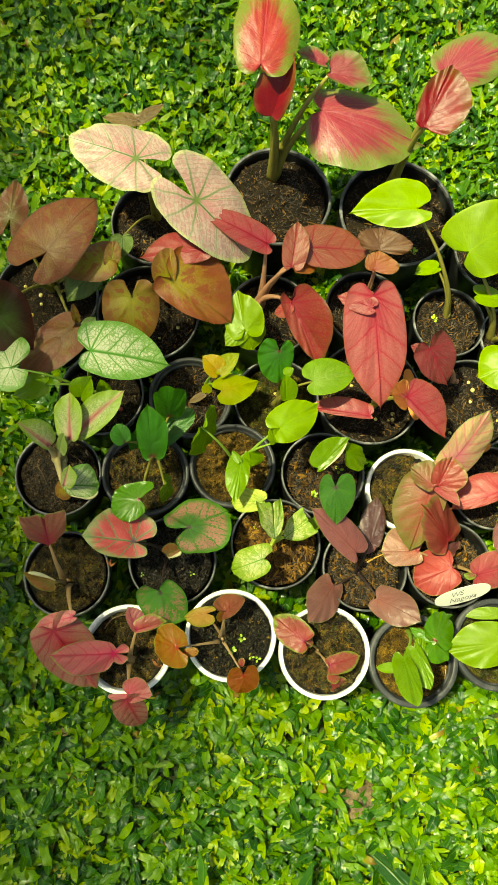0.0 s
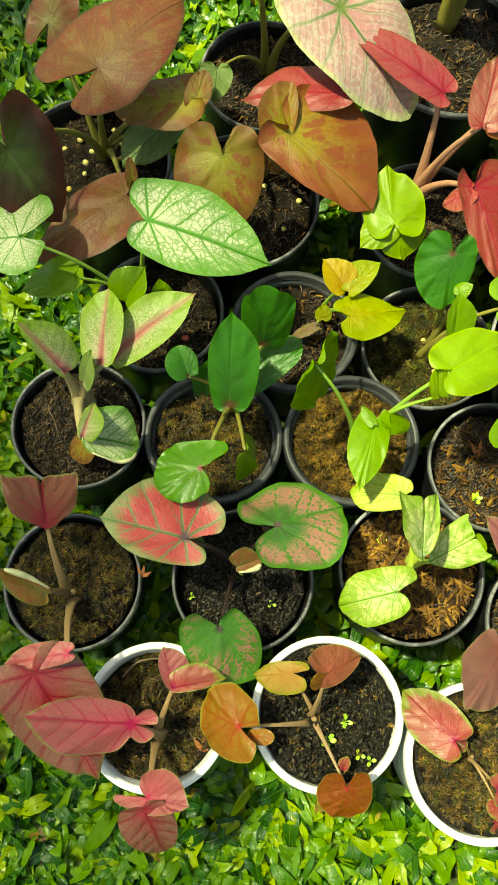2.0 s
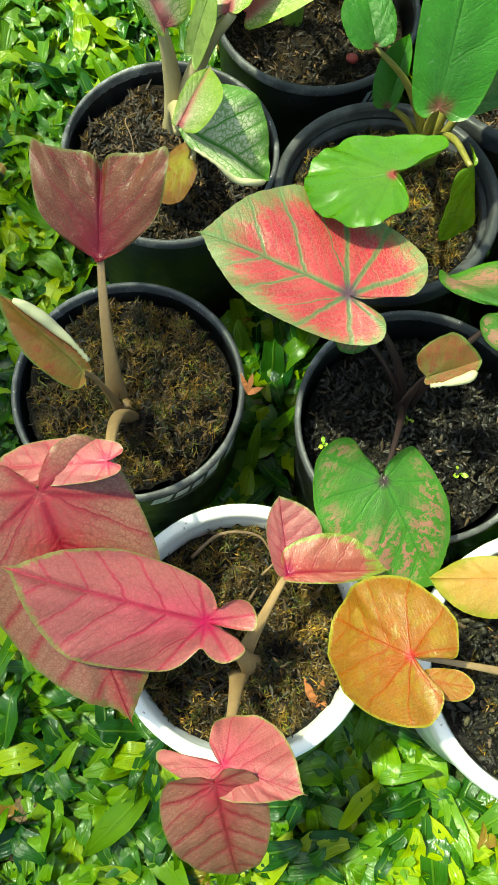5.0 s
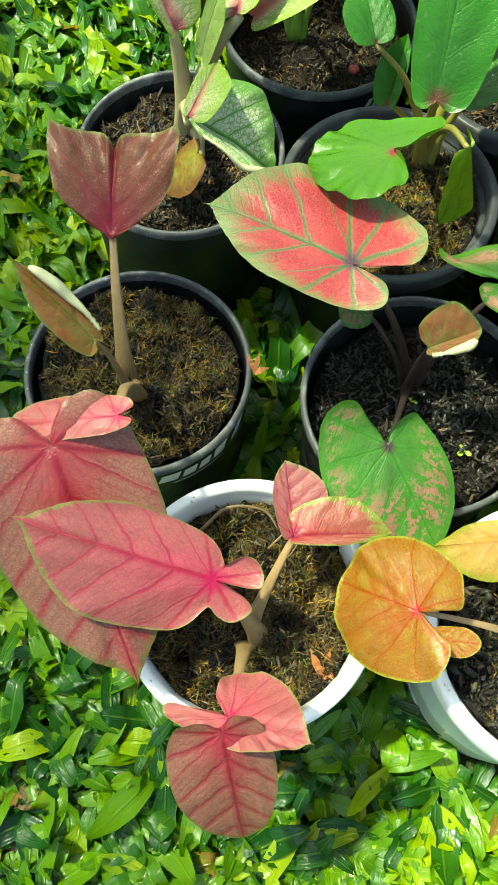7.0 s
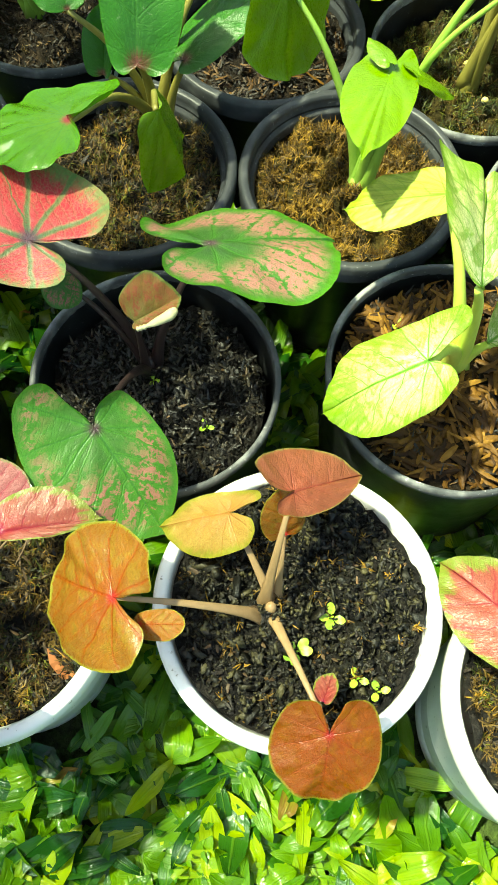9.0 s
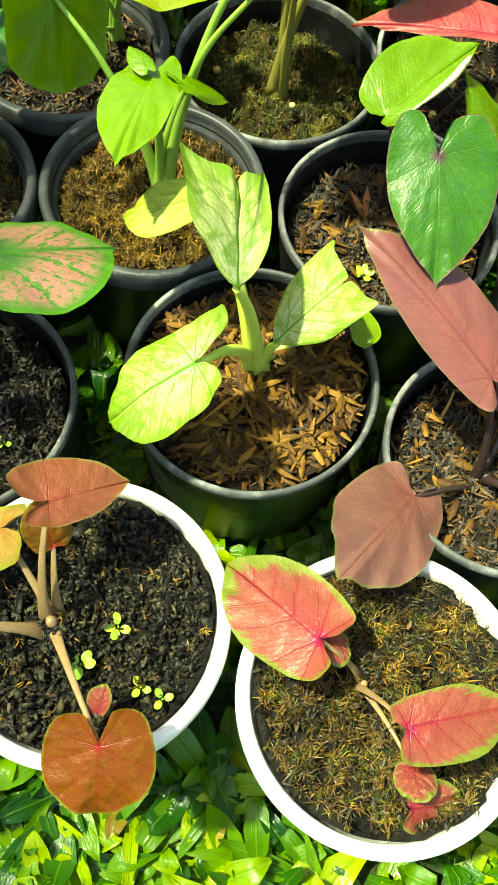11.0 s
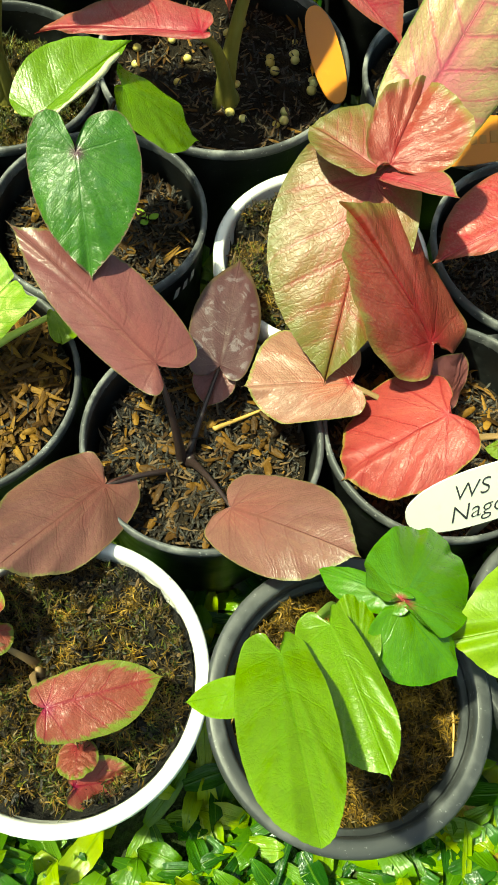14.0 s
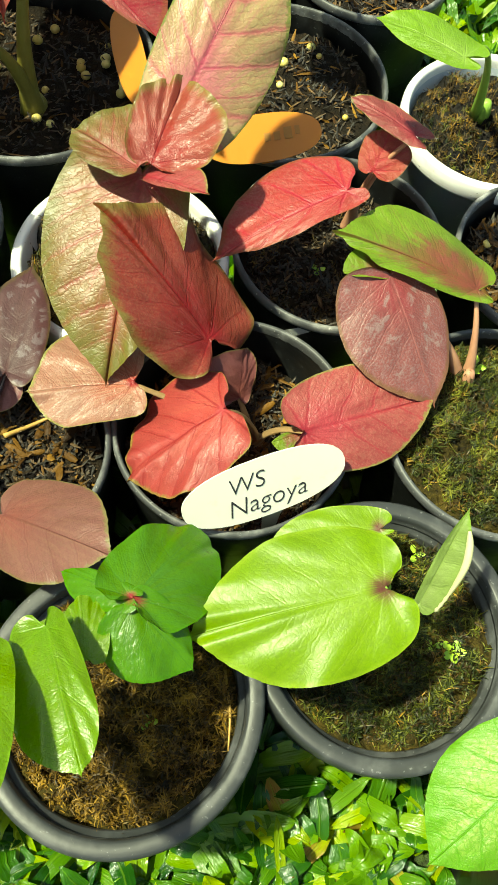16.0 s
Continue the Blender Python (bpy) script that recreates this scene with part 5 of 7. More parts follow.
        radii = [thick * (1.35 - 0.85 * (i / (m - 1)) ** 0.6 + broad * (1 - i / (m - 1)) ** 3) for i in range(m)]
        if kind == "brown":
            radii = [1.4 * r for r in radii]
        v, f = tube([p - root for p in line], radii)
        if kind == "brown":
            v = flatten(v, [p - root for p in line], 0.45)
        part("stalk", mesh_of("leaf_stalk", v, f, STALK_MAT[kind]), blade)
    return blade




# ---- unseen trees, added so that their crowns shade the lawn ----
def unseen_shade_tree(x, y, seed):
    rng = np.random.default_rng(seed)
    tree = new("tree")
    tree.location = (x, y, 0)
    tagged(tree, "tall leafy unseen tree with a grey-brown trunk, added to shade the lawn", "tree")
    bark_mat = soil_ground("tree_bark", (0.05, 0.035, 0.02), (0.12, 0.09, 0.06), (0.22, 0.18, 0.13))
    trunk = catmull([(0, 0, -0.02), (0.05, 0.02, 1.5), (-0.03, 0.06, 3.2), (0.05, 0.0, 5.2), (0.1, 0.0, 6.6)], 5)
    n = len(trunk)
    v, f = tube(trunk, [0.17 - 0.13 * i / (n - 1) for i in range(n)], 12)
    part("trunk", mesh_of("tree_trunk", v, f, bark_mat), tree)
    clumps = []
    for k in range(13):
        a = 2.4 * k + seed
        z0 = 2.9 + 0.26 * k
        reach = 1.9 - 0.07 * k
        end = Vector((reach * math.cos(a), reach * math.sin(a), z0 + 0.9))
        line = catmull([(0.02, 0.02, z0), (0.45 * end.x, 0.45 * end.y, z0 + 0.5), end], 5)
        m = len(line)
        v, f = tube(line, [0.05 - 0.04 * i / (m - 1) for i in range(m)], 8)
        part("limb", mesh_of("tree_limb", v, f, bark_mat), tree)
        for s in (0.35, 0.6, 0.85, 1.0):
            clumps.append(line[int(s * (m - 1))] + Vector(rng.normal(0, 0.18, 3)))
    verts, faces = [], []
    for c in clumps:
        for _ in range(460):
            p = c + Vector(rng.normal(0, 0.36, 3))
            d = Vector(rng.normal(0, 1, 3)).normalized()
            e = d.cross(Vector(rng.normal(0, 1, 3))).normalized()
            le, wi = 0.075 * rng.uniform(0.7, 1.3), 0.03 * rng.uniform(0.7, 1.3)
            b = len(verts)
            verts += [p - d * le, p + e * wi - d * 0.2 * le, p + d * le, p - e * wi - d * 0.2 * le]
            faces.append((b, b + 1, b + 2, b + 3))
    crown = part("crown", mesh_of("tree_crown", verts, faces, MAT["grass"]), tree)
    tagged(crown, kind="stuff")


# both stand out of view, placed so their shadows cover the lawn's left side
unseen_shade_tree(-4.63, 0.30, 11)
unseen_shade_tree(-4.34, 2.55, 12)

plant = caladium('f3', (0.0824, 0.8015), 'tall caladium with red leaves edged in green and thick olive stalks')
leaf(plant, 'redgreen_edge', (0.0403, 0.7963, 0.4200), (0.0497, 0.9227, 0.4400), (0.041, 0.048), 0, 0.57, lobe=.1, arch=.1)
leaf(plant, 'dark_red', (0.0620, 0.7595, 0.3600), (0.0848, 0.8142, 0.4200), (0.033, 0.018), 0, 0.41, lobe=.05, fold=.5)
leaf(plant, 'pinkgreen_edge', (0.1442, 0.8160, 0.3000), (0.2993, 0.7861, 0.2700), (0.054, 0.080), 0, 0.40, lobe=.1, arch=.25)
leaf(plant, 'pinkgreen_edge', (0.1493, 0.8525, 0.3400), (0.2126, 0.8431, 0.3300), (0.035, 0.025), 0, 0.41, lobe=.1, fold=.4)
leaf(plant, 'pinkgreen_edge', (0.1412, 0.8676, 0.3400), (0.0978, 0.8766, 0.3500), (0.009, 0.016), 0, 0.54, lobe=.1, fold=.3)

plant = caladium('f4', (0.2757, 0.8376), 'caladium with crimson leaves edged in lime')
leaf(plant, 'pinkgreen_edge', (0.3070, 0.8124, 0.4000), (0.4090, 0.8673, 0.4000), (0.047, 0.033), 0, 0.43, lobe=.1, arch=.2)
leaf(plant, 'dark_red', (0.2754, 0.7389, 0.3800), (0.3085, 0.8171, 0.4100), (0.022, 0.046), 0, 0.57, lobe=.05, fold=.3)

plant = caladium('f2', (-0.1124, 0.7230), 'caladium with large white and pink veined leaves')
leaf(plant, 'white_pink', (-0.1350, 0.7323, 0.2790), (-0.2358, 0.7591, 0.2810), (0.050, 0.055), 0, 0.17, lobe=.45, arch=.12, blunt=.7)
leaf(plant, 'white_pink', (-0.0429, 0.6644, 0.2820), (0.0414, 0.6048, 0.2210), (0.069, 0.050), 0, 0.14, lobe=.55, arch=.15, blunt=.7)
leaf(plant, 'dried', (-0.1488, 0.8810, 0.1600), (-0.2042, 0.8831, 0.1600), (0.012, 0.014), 0, 0.49, lobe=.05)
leaf(plant, 'dried', (-0.1478, 0.8801, 0.1600), (-0.1054, 0.9152, 0.1600), (0.011, 0.011), 0, 0.44, lobe=0)
leaf(plant, 'pale_vein', (-0.1550, 0.6336, 0.2200), (-0.1543, 0.6105, 0.2000), (0.016, 0.019), 0, 0.25, lobe=.2, fold=.3)

plant = caladium('f1', (-0.2730, 0.5918), 'caladium with bronze olive leaves')
leaf(plant, 'bronze', (-0.2587, 0.5844, 0.2600), (-0.1940, 0.6710, 0.2600), (0.059, 0.043), 0, 0.27, lobe=.45, arch=.2, blunt=.55)
leaf(plant, 'bronze_olive', (-0.3217, 0.6426, 0.2400), (-0.3166, 0.7092, 0.2400), (0.023, 0.024), 0, 0.47, lobe=.4, arch=.1)
leaf(plant, 'green_bronze', (-0.3147, 0.4720, 0.2780), (-0.2807, 0.4553, 0.2000), (0.052, 0.039), 0, 0.21, lobe=.4, arch=.1)
leaf(plant, 'bronze', (-0.2229, 0.4906, 0.2000), (-0.2994, 0.4190, 0.1800), (0.036, 0.034), 0, 0.30, lobe=.15, arch=.15, blunt=.55)
leaf(plant, 'olive', (-0.1788, 0.5953, 0.2200), (-0.2521, 0.5877, 0.2000), (0.032, 0.032), 0, 0.21, lobe=.25, arch=.1, blunt=.85)
leaf(plant, 'olive', (-0.1701, 0.5926, 0.2200), (-0.1638, 0.6208, 0.2300), (0.012, 0.013), 0, 0.44, lobe=.3, fold=.3, blunt=.85)
leaf(plant, 'pale_vein', (-0.1985, 0.5968, 0.1800), (-0.2413, 0.5512, 0.1600), (0.022, 0.036), 0, 0.44, lobe=.1)
leaf(plant, 'olive', (-0.2182, 0.5013, 0.2000), (-0.2236, 0.5206, 0.2200), (0.006, 0.006), 0, 0.37, lobe=.1, fold=.4, blunt=.85)
leaf(plant, 'pale_vein', (-0.2055, 0.4948, 0.2000), (-0.1911, 0.5088, 0.2000), (0.009, 0.012), 0, 0.44, lobe=.2)

plant = caladium('e1', (-0.0811, 0.6642), 'caladium with olive and brown hearts')
leaf(plant, 'red', (-0.0315, 0.6068, 0.2400), (-0.1245, 0.6005, 0.2200), (0.020, 0.036), 0, 0.41, lobe=.1, arch=.2)
leaf(plant, 'olive_brown', (-0.0777, 0.5551, 0.2400), (0.0099, 0.5095, 0.2000), (0.074, 0.032), 0, 0.36, lobe=.2, arch=.2, blunt=.55)
leaf(plant, 'olive', (-0.0813, 0.5541, 0.2300), (-0.0804, 0.6035, 0.2500), (0.025, 0.011), 0, 0.46, lobe=.1, fold=.5, blunt=.85)
leaf(plant, 'olive', (-0.0813, 0.5541, 0.2300), (-0.0834, 0.5375, 0.2000), (0.008, 0.020), 0, 0.42, lobe=.1, fold=.3, blunt=.85)
leaf(plant, 'olive', (-0.1356, 0.5295, 0.2300), (-0.1329, 0.4702, 0.1800), (0.040, 0.044), 0, 0.32, lobe=.35, arch=.15, blunt=.85)

plant = caladium('e2', (0.0640, 0.5831), 'caladium with pink veined leaves on upright stalks')
leaf(plant, 'pink', (0.0652, 0.6229, 0.2400), (-0.0397, 0.6578, 0.2700), (0.023, 0.023), 0, 0.26, lobe=.1, arch=.1, fold=.2)
leaf(plant, 'pink_vein', (0.1027, 0.5820, 0.2500), (0.1092, 0.6444, 0.2700), (0.018, 0.021), 0, 0.60, lobe=.1, fold=.3)
leaf(plant, 'pink_vein', (0.1298, 0.6139, 0.2500), (0.2263, 0.6252, 0.2200), (0.044, 0.033), 0, 0.40, lobe=.15, arch=.15)
leaf(plant, 'coral_gold', (0.1066, 0.5850, 0.2500), (0.1454, 0.5996, 0.2300), (0.019, 0.017), 0, 0.60, lobe=.1)
leaf(plant, 'coral_red', (0.1062, 0.5362, 0.2200), (0.1518, 0.4560, 0.1800), (0.049, 0.020), 0, 0.47, lobe=.2, arch=.2, blunt=.55)
leaf(plant, 'coral_red', (0.1043, 0.5333, 0.2200), (0.0823, 0.5249, 0.2000), (0.014, 0.009), 0, 0.60, lobe=.1, blunt=.55)
leaf(plant, 'lime', (0.0355, 0.4975, 0.2000), (0.0249, 0.5596, 0.2000), (0.028, 0.033), 0, 0.46, lobe=.25, arch=.1)
leaf(plant, 'lime', (0.0355, 0.4965, 0.2000), (0.0076, 0.4744, 0.1900), (0.013, 0.021), 0, 0.43, lobe=.1)
leaf(plant, 'lime', (0.0375, 0.4956, 0.2000), (0.0521, 0.4733, 0.1800), (0.032, 0.018), 0, 0.52, lobe=.1)

plant = caladium('e3', (0.2340, 0.5775), 'caladium with broad rose pink hearts')
leaf(plant, 'pink_big', (0.2211, 0.5294, 0.2700), (0.2433, 0.3826, 0.2000), (0.046, 0.049), 0, 0.42, lobe=.13, arch=.15, blunt=.3)
leaf(plant, 'pink_big', (0.2184, 0.5117, 0.2700), (0.1701, 0.5310, 0.2600), (0.015, 0.019), 0, 0.47, lobe=.1)
leaf(plant, 'brown_vein', (0.2341, 0.6097, 0.2600), (0.2392, 0.6411, 0.2700), (0.035, 0.046), 0, 0.60, lobe=.1, fold=.2)
leaf(plant, 'coral_gold', (0.2269, 0.5803, 0.2500), (0.2331, 0.6087, 0.2600), (0.016, 0.035), 0, 0.44, lobe=.05, fold=.2)

plant = caladium('e4', (0.3803, 0.5723), 'caladium with a lime green leaf on a tall stalk')
leaf(plant, 'lime', (0.2869, 0.6707, 0.2800), (0.1937, 0.6701, 0.2600), (0.027, 0.054), 0, 0.31, lobe=.25, arch=.1)
leaf(plant, 'lime', (0.3421, 0.6154, 0.2000), (0.3046, 0.6017, 0.2000), (0.008, 0.017), 0, 0.45, lobe=.1)

plant = caladium('e5', (0.3799, 0.5540), 'caladium with a broad lime leaf')
leaf(plant, 'lime', (0.3686, 0.6084, 0.2700), (0.4680, 0.6835, 0.2700), (0.059, 0.051), 0, 0.27, lobe=.2, arch=.1)
leaf(plant, 'lime', (0.3960, 0.5609, 0.2200), (0.4506, 0.5621, 0.2000), (0.021, 0.015), 0, 0.45, lobe=.1)
leaf(plant, 'lime', (0.4328, 0.4447, 0.2200), (0.3977, 0.4339, 0.2000), (0.030, 0.042), 0, 0.45, lobe=.2)

plant = caladium('d5', (0.3847, 0.4708), 'caladium with a dusky maroon leaf')
leaf(plant, 'maroon_pink', (0.3145, 0.4658, 0.2300), (0.3484, 0.4249, 0.1900), (0.040, 0.029), 0, 0.33, lobe=.3, arch=.2)
leaf(plant, 'maroon_pink', (0.3109, 0.4676, 0.2200), (0.2879, 0.4730, 0.2200), (0.011, 0.008), 0, 0.55, lobe=.1)

plant = caladium('d1', (-0.1997, 0.4164), 'caladium with glossy green leaves veined in white')
leaf(plant, 'green_white', (-0.1871, 0.4339, 0.2560), (-0.0802, 0.4334, 0.2080), (0.0530, 0.0341), 0, 0.37, lobe=((0.18, 0.38), (0.14, 0.66)), blunt=0.35, arch=0.14)
leaf(plant, 'green_white', (-0.3001, 0.4095, 0.2400), (-0.3529, 0.4054, 0.2200), (0.032, 0.049), 0, 0.12, lobe=.5, arch=.1)
leaf(plant, 'green', (-0.2569, 0.3987, 0.2000), (-0.3048, 0.3859, 0.1800), (0.016, 0.024), 0, 0.37, lobe=.1, arch=.2)
leaf(plant, 'green', (-0.2053, 0.3813, 0.2000), (-0.1894, 0.4069, 0.2200), (0.020, 0.016), 0, 0.45, lobe=.1, fold=.5)
leaf(plant, 'green', (-0.1756, 0.3924, 0.1700), (-0.1792, 0.4129, 0.1900), (0.009, 0.014), 0, 0.31, lobe=0, fold=.3)

plant = caladium('c1', (-0.2437, 0.3064), 'caladium with pale green leaves flushed pink along the veins')
leaf(plant, 'green_pink', (-0.2495, 0.3081, 0.1880), (-0.2864, 0.3297, 0.2350), (0.0078, 0.0244), 0, 0.45, lobe=((.06, .4), (.06, .4)), blunt=0.4, arch=0.1, fold=0.25)
leaf(plant, 'green_pink', (-0.2164, 0.3177, 0.1990), (-0.2188, 0.3808, 0.2180), (0.0247, 0.0223), 29, 0.61, lobe=((.06, .4), (.06, .4)), blunt=0.5, arch=0.1, fold=0.2)
leaf(plant, 'green_pink', (-0.2089, 0.3299, 0.1890), (-0.1411, 0.3851, 0.2220), (0.0242, 0.0214), 0, 0.49, lobe=((.06, .4), (.06, .4)), blunt=0.3, arch=0.12, fold=0.3)
leaf(plant, 'pale_green', (-0.2350, 0.3091, 0.1720), (-0.2230, 0.3227, 0.2150), (0.0061, 0.0171), 0, 0.53, lobe=((.06, .4), (.06, .4)), blunt=0.4, fold=0.4)
leaf(plant, 'green_white', (-0.2222, 0.2506, 0.1850), (-0.1771, 0.2581, 0.1500), (0.0281, 0.0221), 0, 0.51, lobe=((.06, .4), (.06, .4)), blunt=0.4, fold=0.6, rolled=0.002)
leaf(plant, 'green_pink', (-0.2239, 0.2512, 0.1860), (-0.2152, 0.2782, 0.2000), (0.0057, 0.0176), 0, 0.59, lobe=((.06, .4), (.06, .4)), blunt=0.3, fold=0.5)
leaf(plant, 'olive', (-0.2238, 0.2577, 0.1500), (-0.2435, 0.2467, 0.1250), (0.0165, 0.0144), 0, 0.39, lobe=((.06, .4), (.06, .4)), blunt=0.6)

plant = caladium('c2', (-0.0927, 0.3267), 'caladium with plain dark green upright leaves')
leaf(plant, 'green_dark', (-0.0973, 0.2975, 0.1878), (-0.1028, 0.3549, 0.2570), (0.0189, 0.0251), 0, 0.54, lobe=((.06, .4), (.06, .4)), blunt=0.45, arch=0.08, fold=0.15)
leaf(plant, 'green_dark', (-0.0740, 0.3578, 0.1950), (-0.0764, 0.3810, 0.2629), (0.0204, 0.0260), 0, 0.64, lobe=((.06, .4), (.06, .4)), blunt=0.85, arch=0.08)
leaf(plant, 'green_dark', (-0.0783, 0.3287, 0.1650), (-0.0390, 0.3731, 0.1820), (0.0211, 0.0138), 0, 0.70, lobe=((.06, .4), (.06, .4)), blunt=0.5, arch=0.1)
leaf(plant, 'green_gloss', (-0.1119, 0.2271, 0.2184), (-0.1497, 0.2138, 0.2108), (0.0264, 0.0279), -10, 0.43, lobe=((0.09, 0.66), (0.66, 0.38)), blunt=0.9, arch=0.1)
leaf(plant, 'green', (-0.0754, 0.2518, 0.2060), (-0.0651, 0.2497, 0.1650), (0.0200, 0.0205), 0, 0.80, lobe=((.06, .4), (.06, .4)), blunt=0.95, fold=-0.4)
leaf(plant, 'green_dark', (-0.1365, 0.3154, 0.2000), (-0.1496, 0.3381, 0.2120), (0.0167, 0.0123), 0, 0.47, lobe=((.06, .4), (.06, .4)), blunt=0.9, fold=0.35)
leaf(plant, 'green_dark', (-0.1230, 0.3155, 0.1600), (-0.1215, 0.3371, 0.1900), (0.0113, 0.0057), 0, 0.47, lobe=((.06, .4), (.06, .4)), blunt=0.5, fold=0.5)

plant = caladium('c3', (0.0277, 0.3021), 'caladium with smooth green hearts on tall green stalks')
leaf(plant, 'green', (-0.0247, 0.3356, 0.2180), (-0.0116, 0.3305, 0.1700), (0.0391, 0.0391), 0, 0.28, lobe=((0.03, 0.66), (0.59, 0.38)), blunt=0.7, arch=0.1)
leaf(plant, 'green', (0.0329, 0.2890, 0.2159), (0.0237, 0.2268, 0.2220), (0.0146, 0.0190), 0, 0.34, lobe=((0.23, 0.38), (0.03, 0.66)), blunt=0.25, arch=0.14)
leaf(plant, 'green', (0.0304, 0.2861, 0.2210), (0.0193, 0.3018, 0.2190), (0.0060, 0.0050), 0, 0.31, lobe=((.06, .4), (.06, .4)), blunt=0.4)
leaf(plant, 'green', (0.0460, 0.2851, 0.2150), (0.0681, 0.3028, 0.1900), (0.0152, 0.0067), 0, 0.50, lobe=((.06, .4), (.06, .4)), blunt=0.3)
leaf(plant, 'lime', (0.0830, 0.3242, 0.2700), (0.1389, 0.3643, 0.2600), (0.028, 0.027), 0, 0.40, lobe=.2, arch=.12)
leaf(plant, 'lime', (0.0789, 0.3073, 0.2500), (0.0712, 0.3278, 0.2700), (0.009, 0.013), 0, 0.16, lobe=.05, fold=.3)

plant = caladium('d2', (-0.0155, 0.4427), 'small caladium with yellow and lime leaves')
leaf(plant, 'yellow', (-0.0024, 0.4351, 0.1800), (-0.0264, 0.4561, 0.1900), (0.016, 0.018), 0, 0.37, lobe=.15, fold=.3)
leaf(plant, 'yellow_green', (0.0016, 0.4303, 0.1800), (0.0286, 0.4650, 0.1800), (0.019, 0.009), 0, 0.38, lobe=.1, fold=.2)
leaf(plant, 'yellow_green', (0.0048, 0.4049, 0.1800), (0.0601, 0.4275, 0.1600), (0.023, 0.024), 0, 0.28, lobe=.2, arch=.1)
leaf(plant, 'yellow_green', (-0.0192, 0.4082, 0.1600), (-0.0196, 0.4200, 0.1700), (0.008, 0.008), 0, 0.30, lobe=.1)
leaf(plant, 'dried', (-0.0235, 0.4138, 0.1300), (-0.0466, 0.4025, 0.1200), (0.006, 0.006), 0, 0.46, lobe=0)

plant = caladium('d3', (0.0935, 0.4111), 'caladium with green hearts on long stalks')
leaf(plant, 'green_dark', (0.0851, 0.4500, 0.2400), (0.0828, 0.4145, 0.2000), (0.022, 0.030), 0, 0.30, lobe=.35, arch=.1, blunt=.85)
leaf(plant, 'green', (0.0999, 0.3875, 0.2000), (0.0957, 0.4160, 0.2300), (0.009, 0.017), 0, 0.53, lobe=.02, fold=.3)
leaf(plant, 'green', (0.0969, 0.4198, 0.2200), (0.1074, 0.4270, 0.2300), (0.009, 0.006), 0, 0.31, lobe=.1)
leaf(plant, 'lime_vein', (0.1359, 0.4051, 0.2400), (0.2014, 0.4279, 0.2200), (0.031, 0.025), 0, 0.38, lobe=.2, arch=.15, fold=.15)

plant = caladium('d4', (0.2461, 0.4052), 'caladium with long pink leaves on olive stalks')
leaf(plant, 'pink', (0.2285, 0.3695, 0.1900), (0.1348, 0.3836, 0.1770), (0.0073, 0.0228), 0, 0.41, lobe=((.06, .4), (.06, .4)), blunt=0.1, fold=0.2)
leaf(plant, 'pink', (0.2705, 0.3816, 0.2500), (0.3330, 0.3310, 0.2200), (0.045, 0.009), 0, 0.46, lobe=.1, arch=.15)
leaf(plant, 'coral_gold', (0.2685, 0.3815, 0.2500), (0.2443, 0.3831, 0.2600), (0.021, 0.025), 0, 0.12, lobe=.1, fold=.3)

plant = caladium('c4', (0.1630, 0.3155), 'caladium with a dark green heart and pale rolled leaves')
leaf(plant, 'green_purple', (0.1695, 0.2513, 0.2191), (0.1760, 0.2028, 0.1891), (0.0299, 0.0231), 0, 0.09, lobe=((0.33, 0.66), (0.37, 0.54)), blunt=0.3, arch=0.12)
leaf(plant, 'green', (0.1465, 0.2824, 0.2100), (0.1908, 0.3258, 0.2176), (0.0234, 0.0091), 0, 0.39, lobe=((0.09, 0.42), (0.09, 0.42)), blunt=0.2, fold=0.3, rolled=0.0018)
leaf(plant, 'green', (0.1889, 0.3062, 0.2088), (0.2250, 0.3066, 0.1720), (0.0173, 0.0230), 0, 0.52, lobe=((0.08, 0.38), (0.08, 0.38)), blunt=0.3, arch=0.12)

plant = caladium('c5', (0.3271, 0.3302), 'caladium with large blushed pink and bronze leaves')
leaf(plant, 'pink_bronze', (0.3197, 0.2645, 0.1930), (0.2962, 0.1738, 0.1421), (0.0277, 0.0467), 0, 0.31, lobe=((0.03, 0.66), (0.03, 0.66)), blunt=0.35, arch=0.16)
leaf(plant, 'red_rose', (0.3506, 0.1868, 0.1557), (0.3016, 0.2284, 0.2110), (0.0337, 0.0497), -14, 0.43, lobe=((0.03, 0.43), (0.24, 0.50)), blunt=0.35, arch=0.1)
leaf(plant, 'pink_cream', (0.3406, 0.2901, 0.2144), (0.3879, 0.3586, 0.2620), (0.0252, 0.0360), -26, 0.41, lobe=((0.03, 0.66), (0.03, 0.66)), blunt=0.6, arch=0.12)
leaf(plant, 'pink_rose', (0.3218, 0.2576, 0.2000), (0.3513, 0.2286, 0.2187), (0.0159, 0.0051), 0, 0.36, lobe=((.06, .4), (.06, .4)), blunt=0.3, fold=0.1)
leaf(plant, 'pink_bronze', (0.3178, 0.2593, 0.2050), (0.2856, 0.2871, 0.2050), (0.0154, 0.0269), 0, 0.60, lobe=((.06, .4), (.06, .4)), blunt=0.3, fold=0.25)
leaf(plant, 'red_rose', (0.3251, 0.2612, 0.2050), (0.3435, 0.3011, 0.2220), (0.0180, 0.0319), 0, 0.51, lobe=((.06, .4), (.06, .4)), blunt=0.5, fold=0.3)

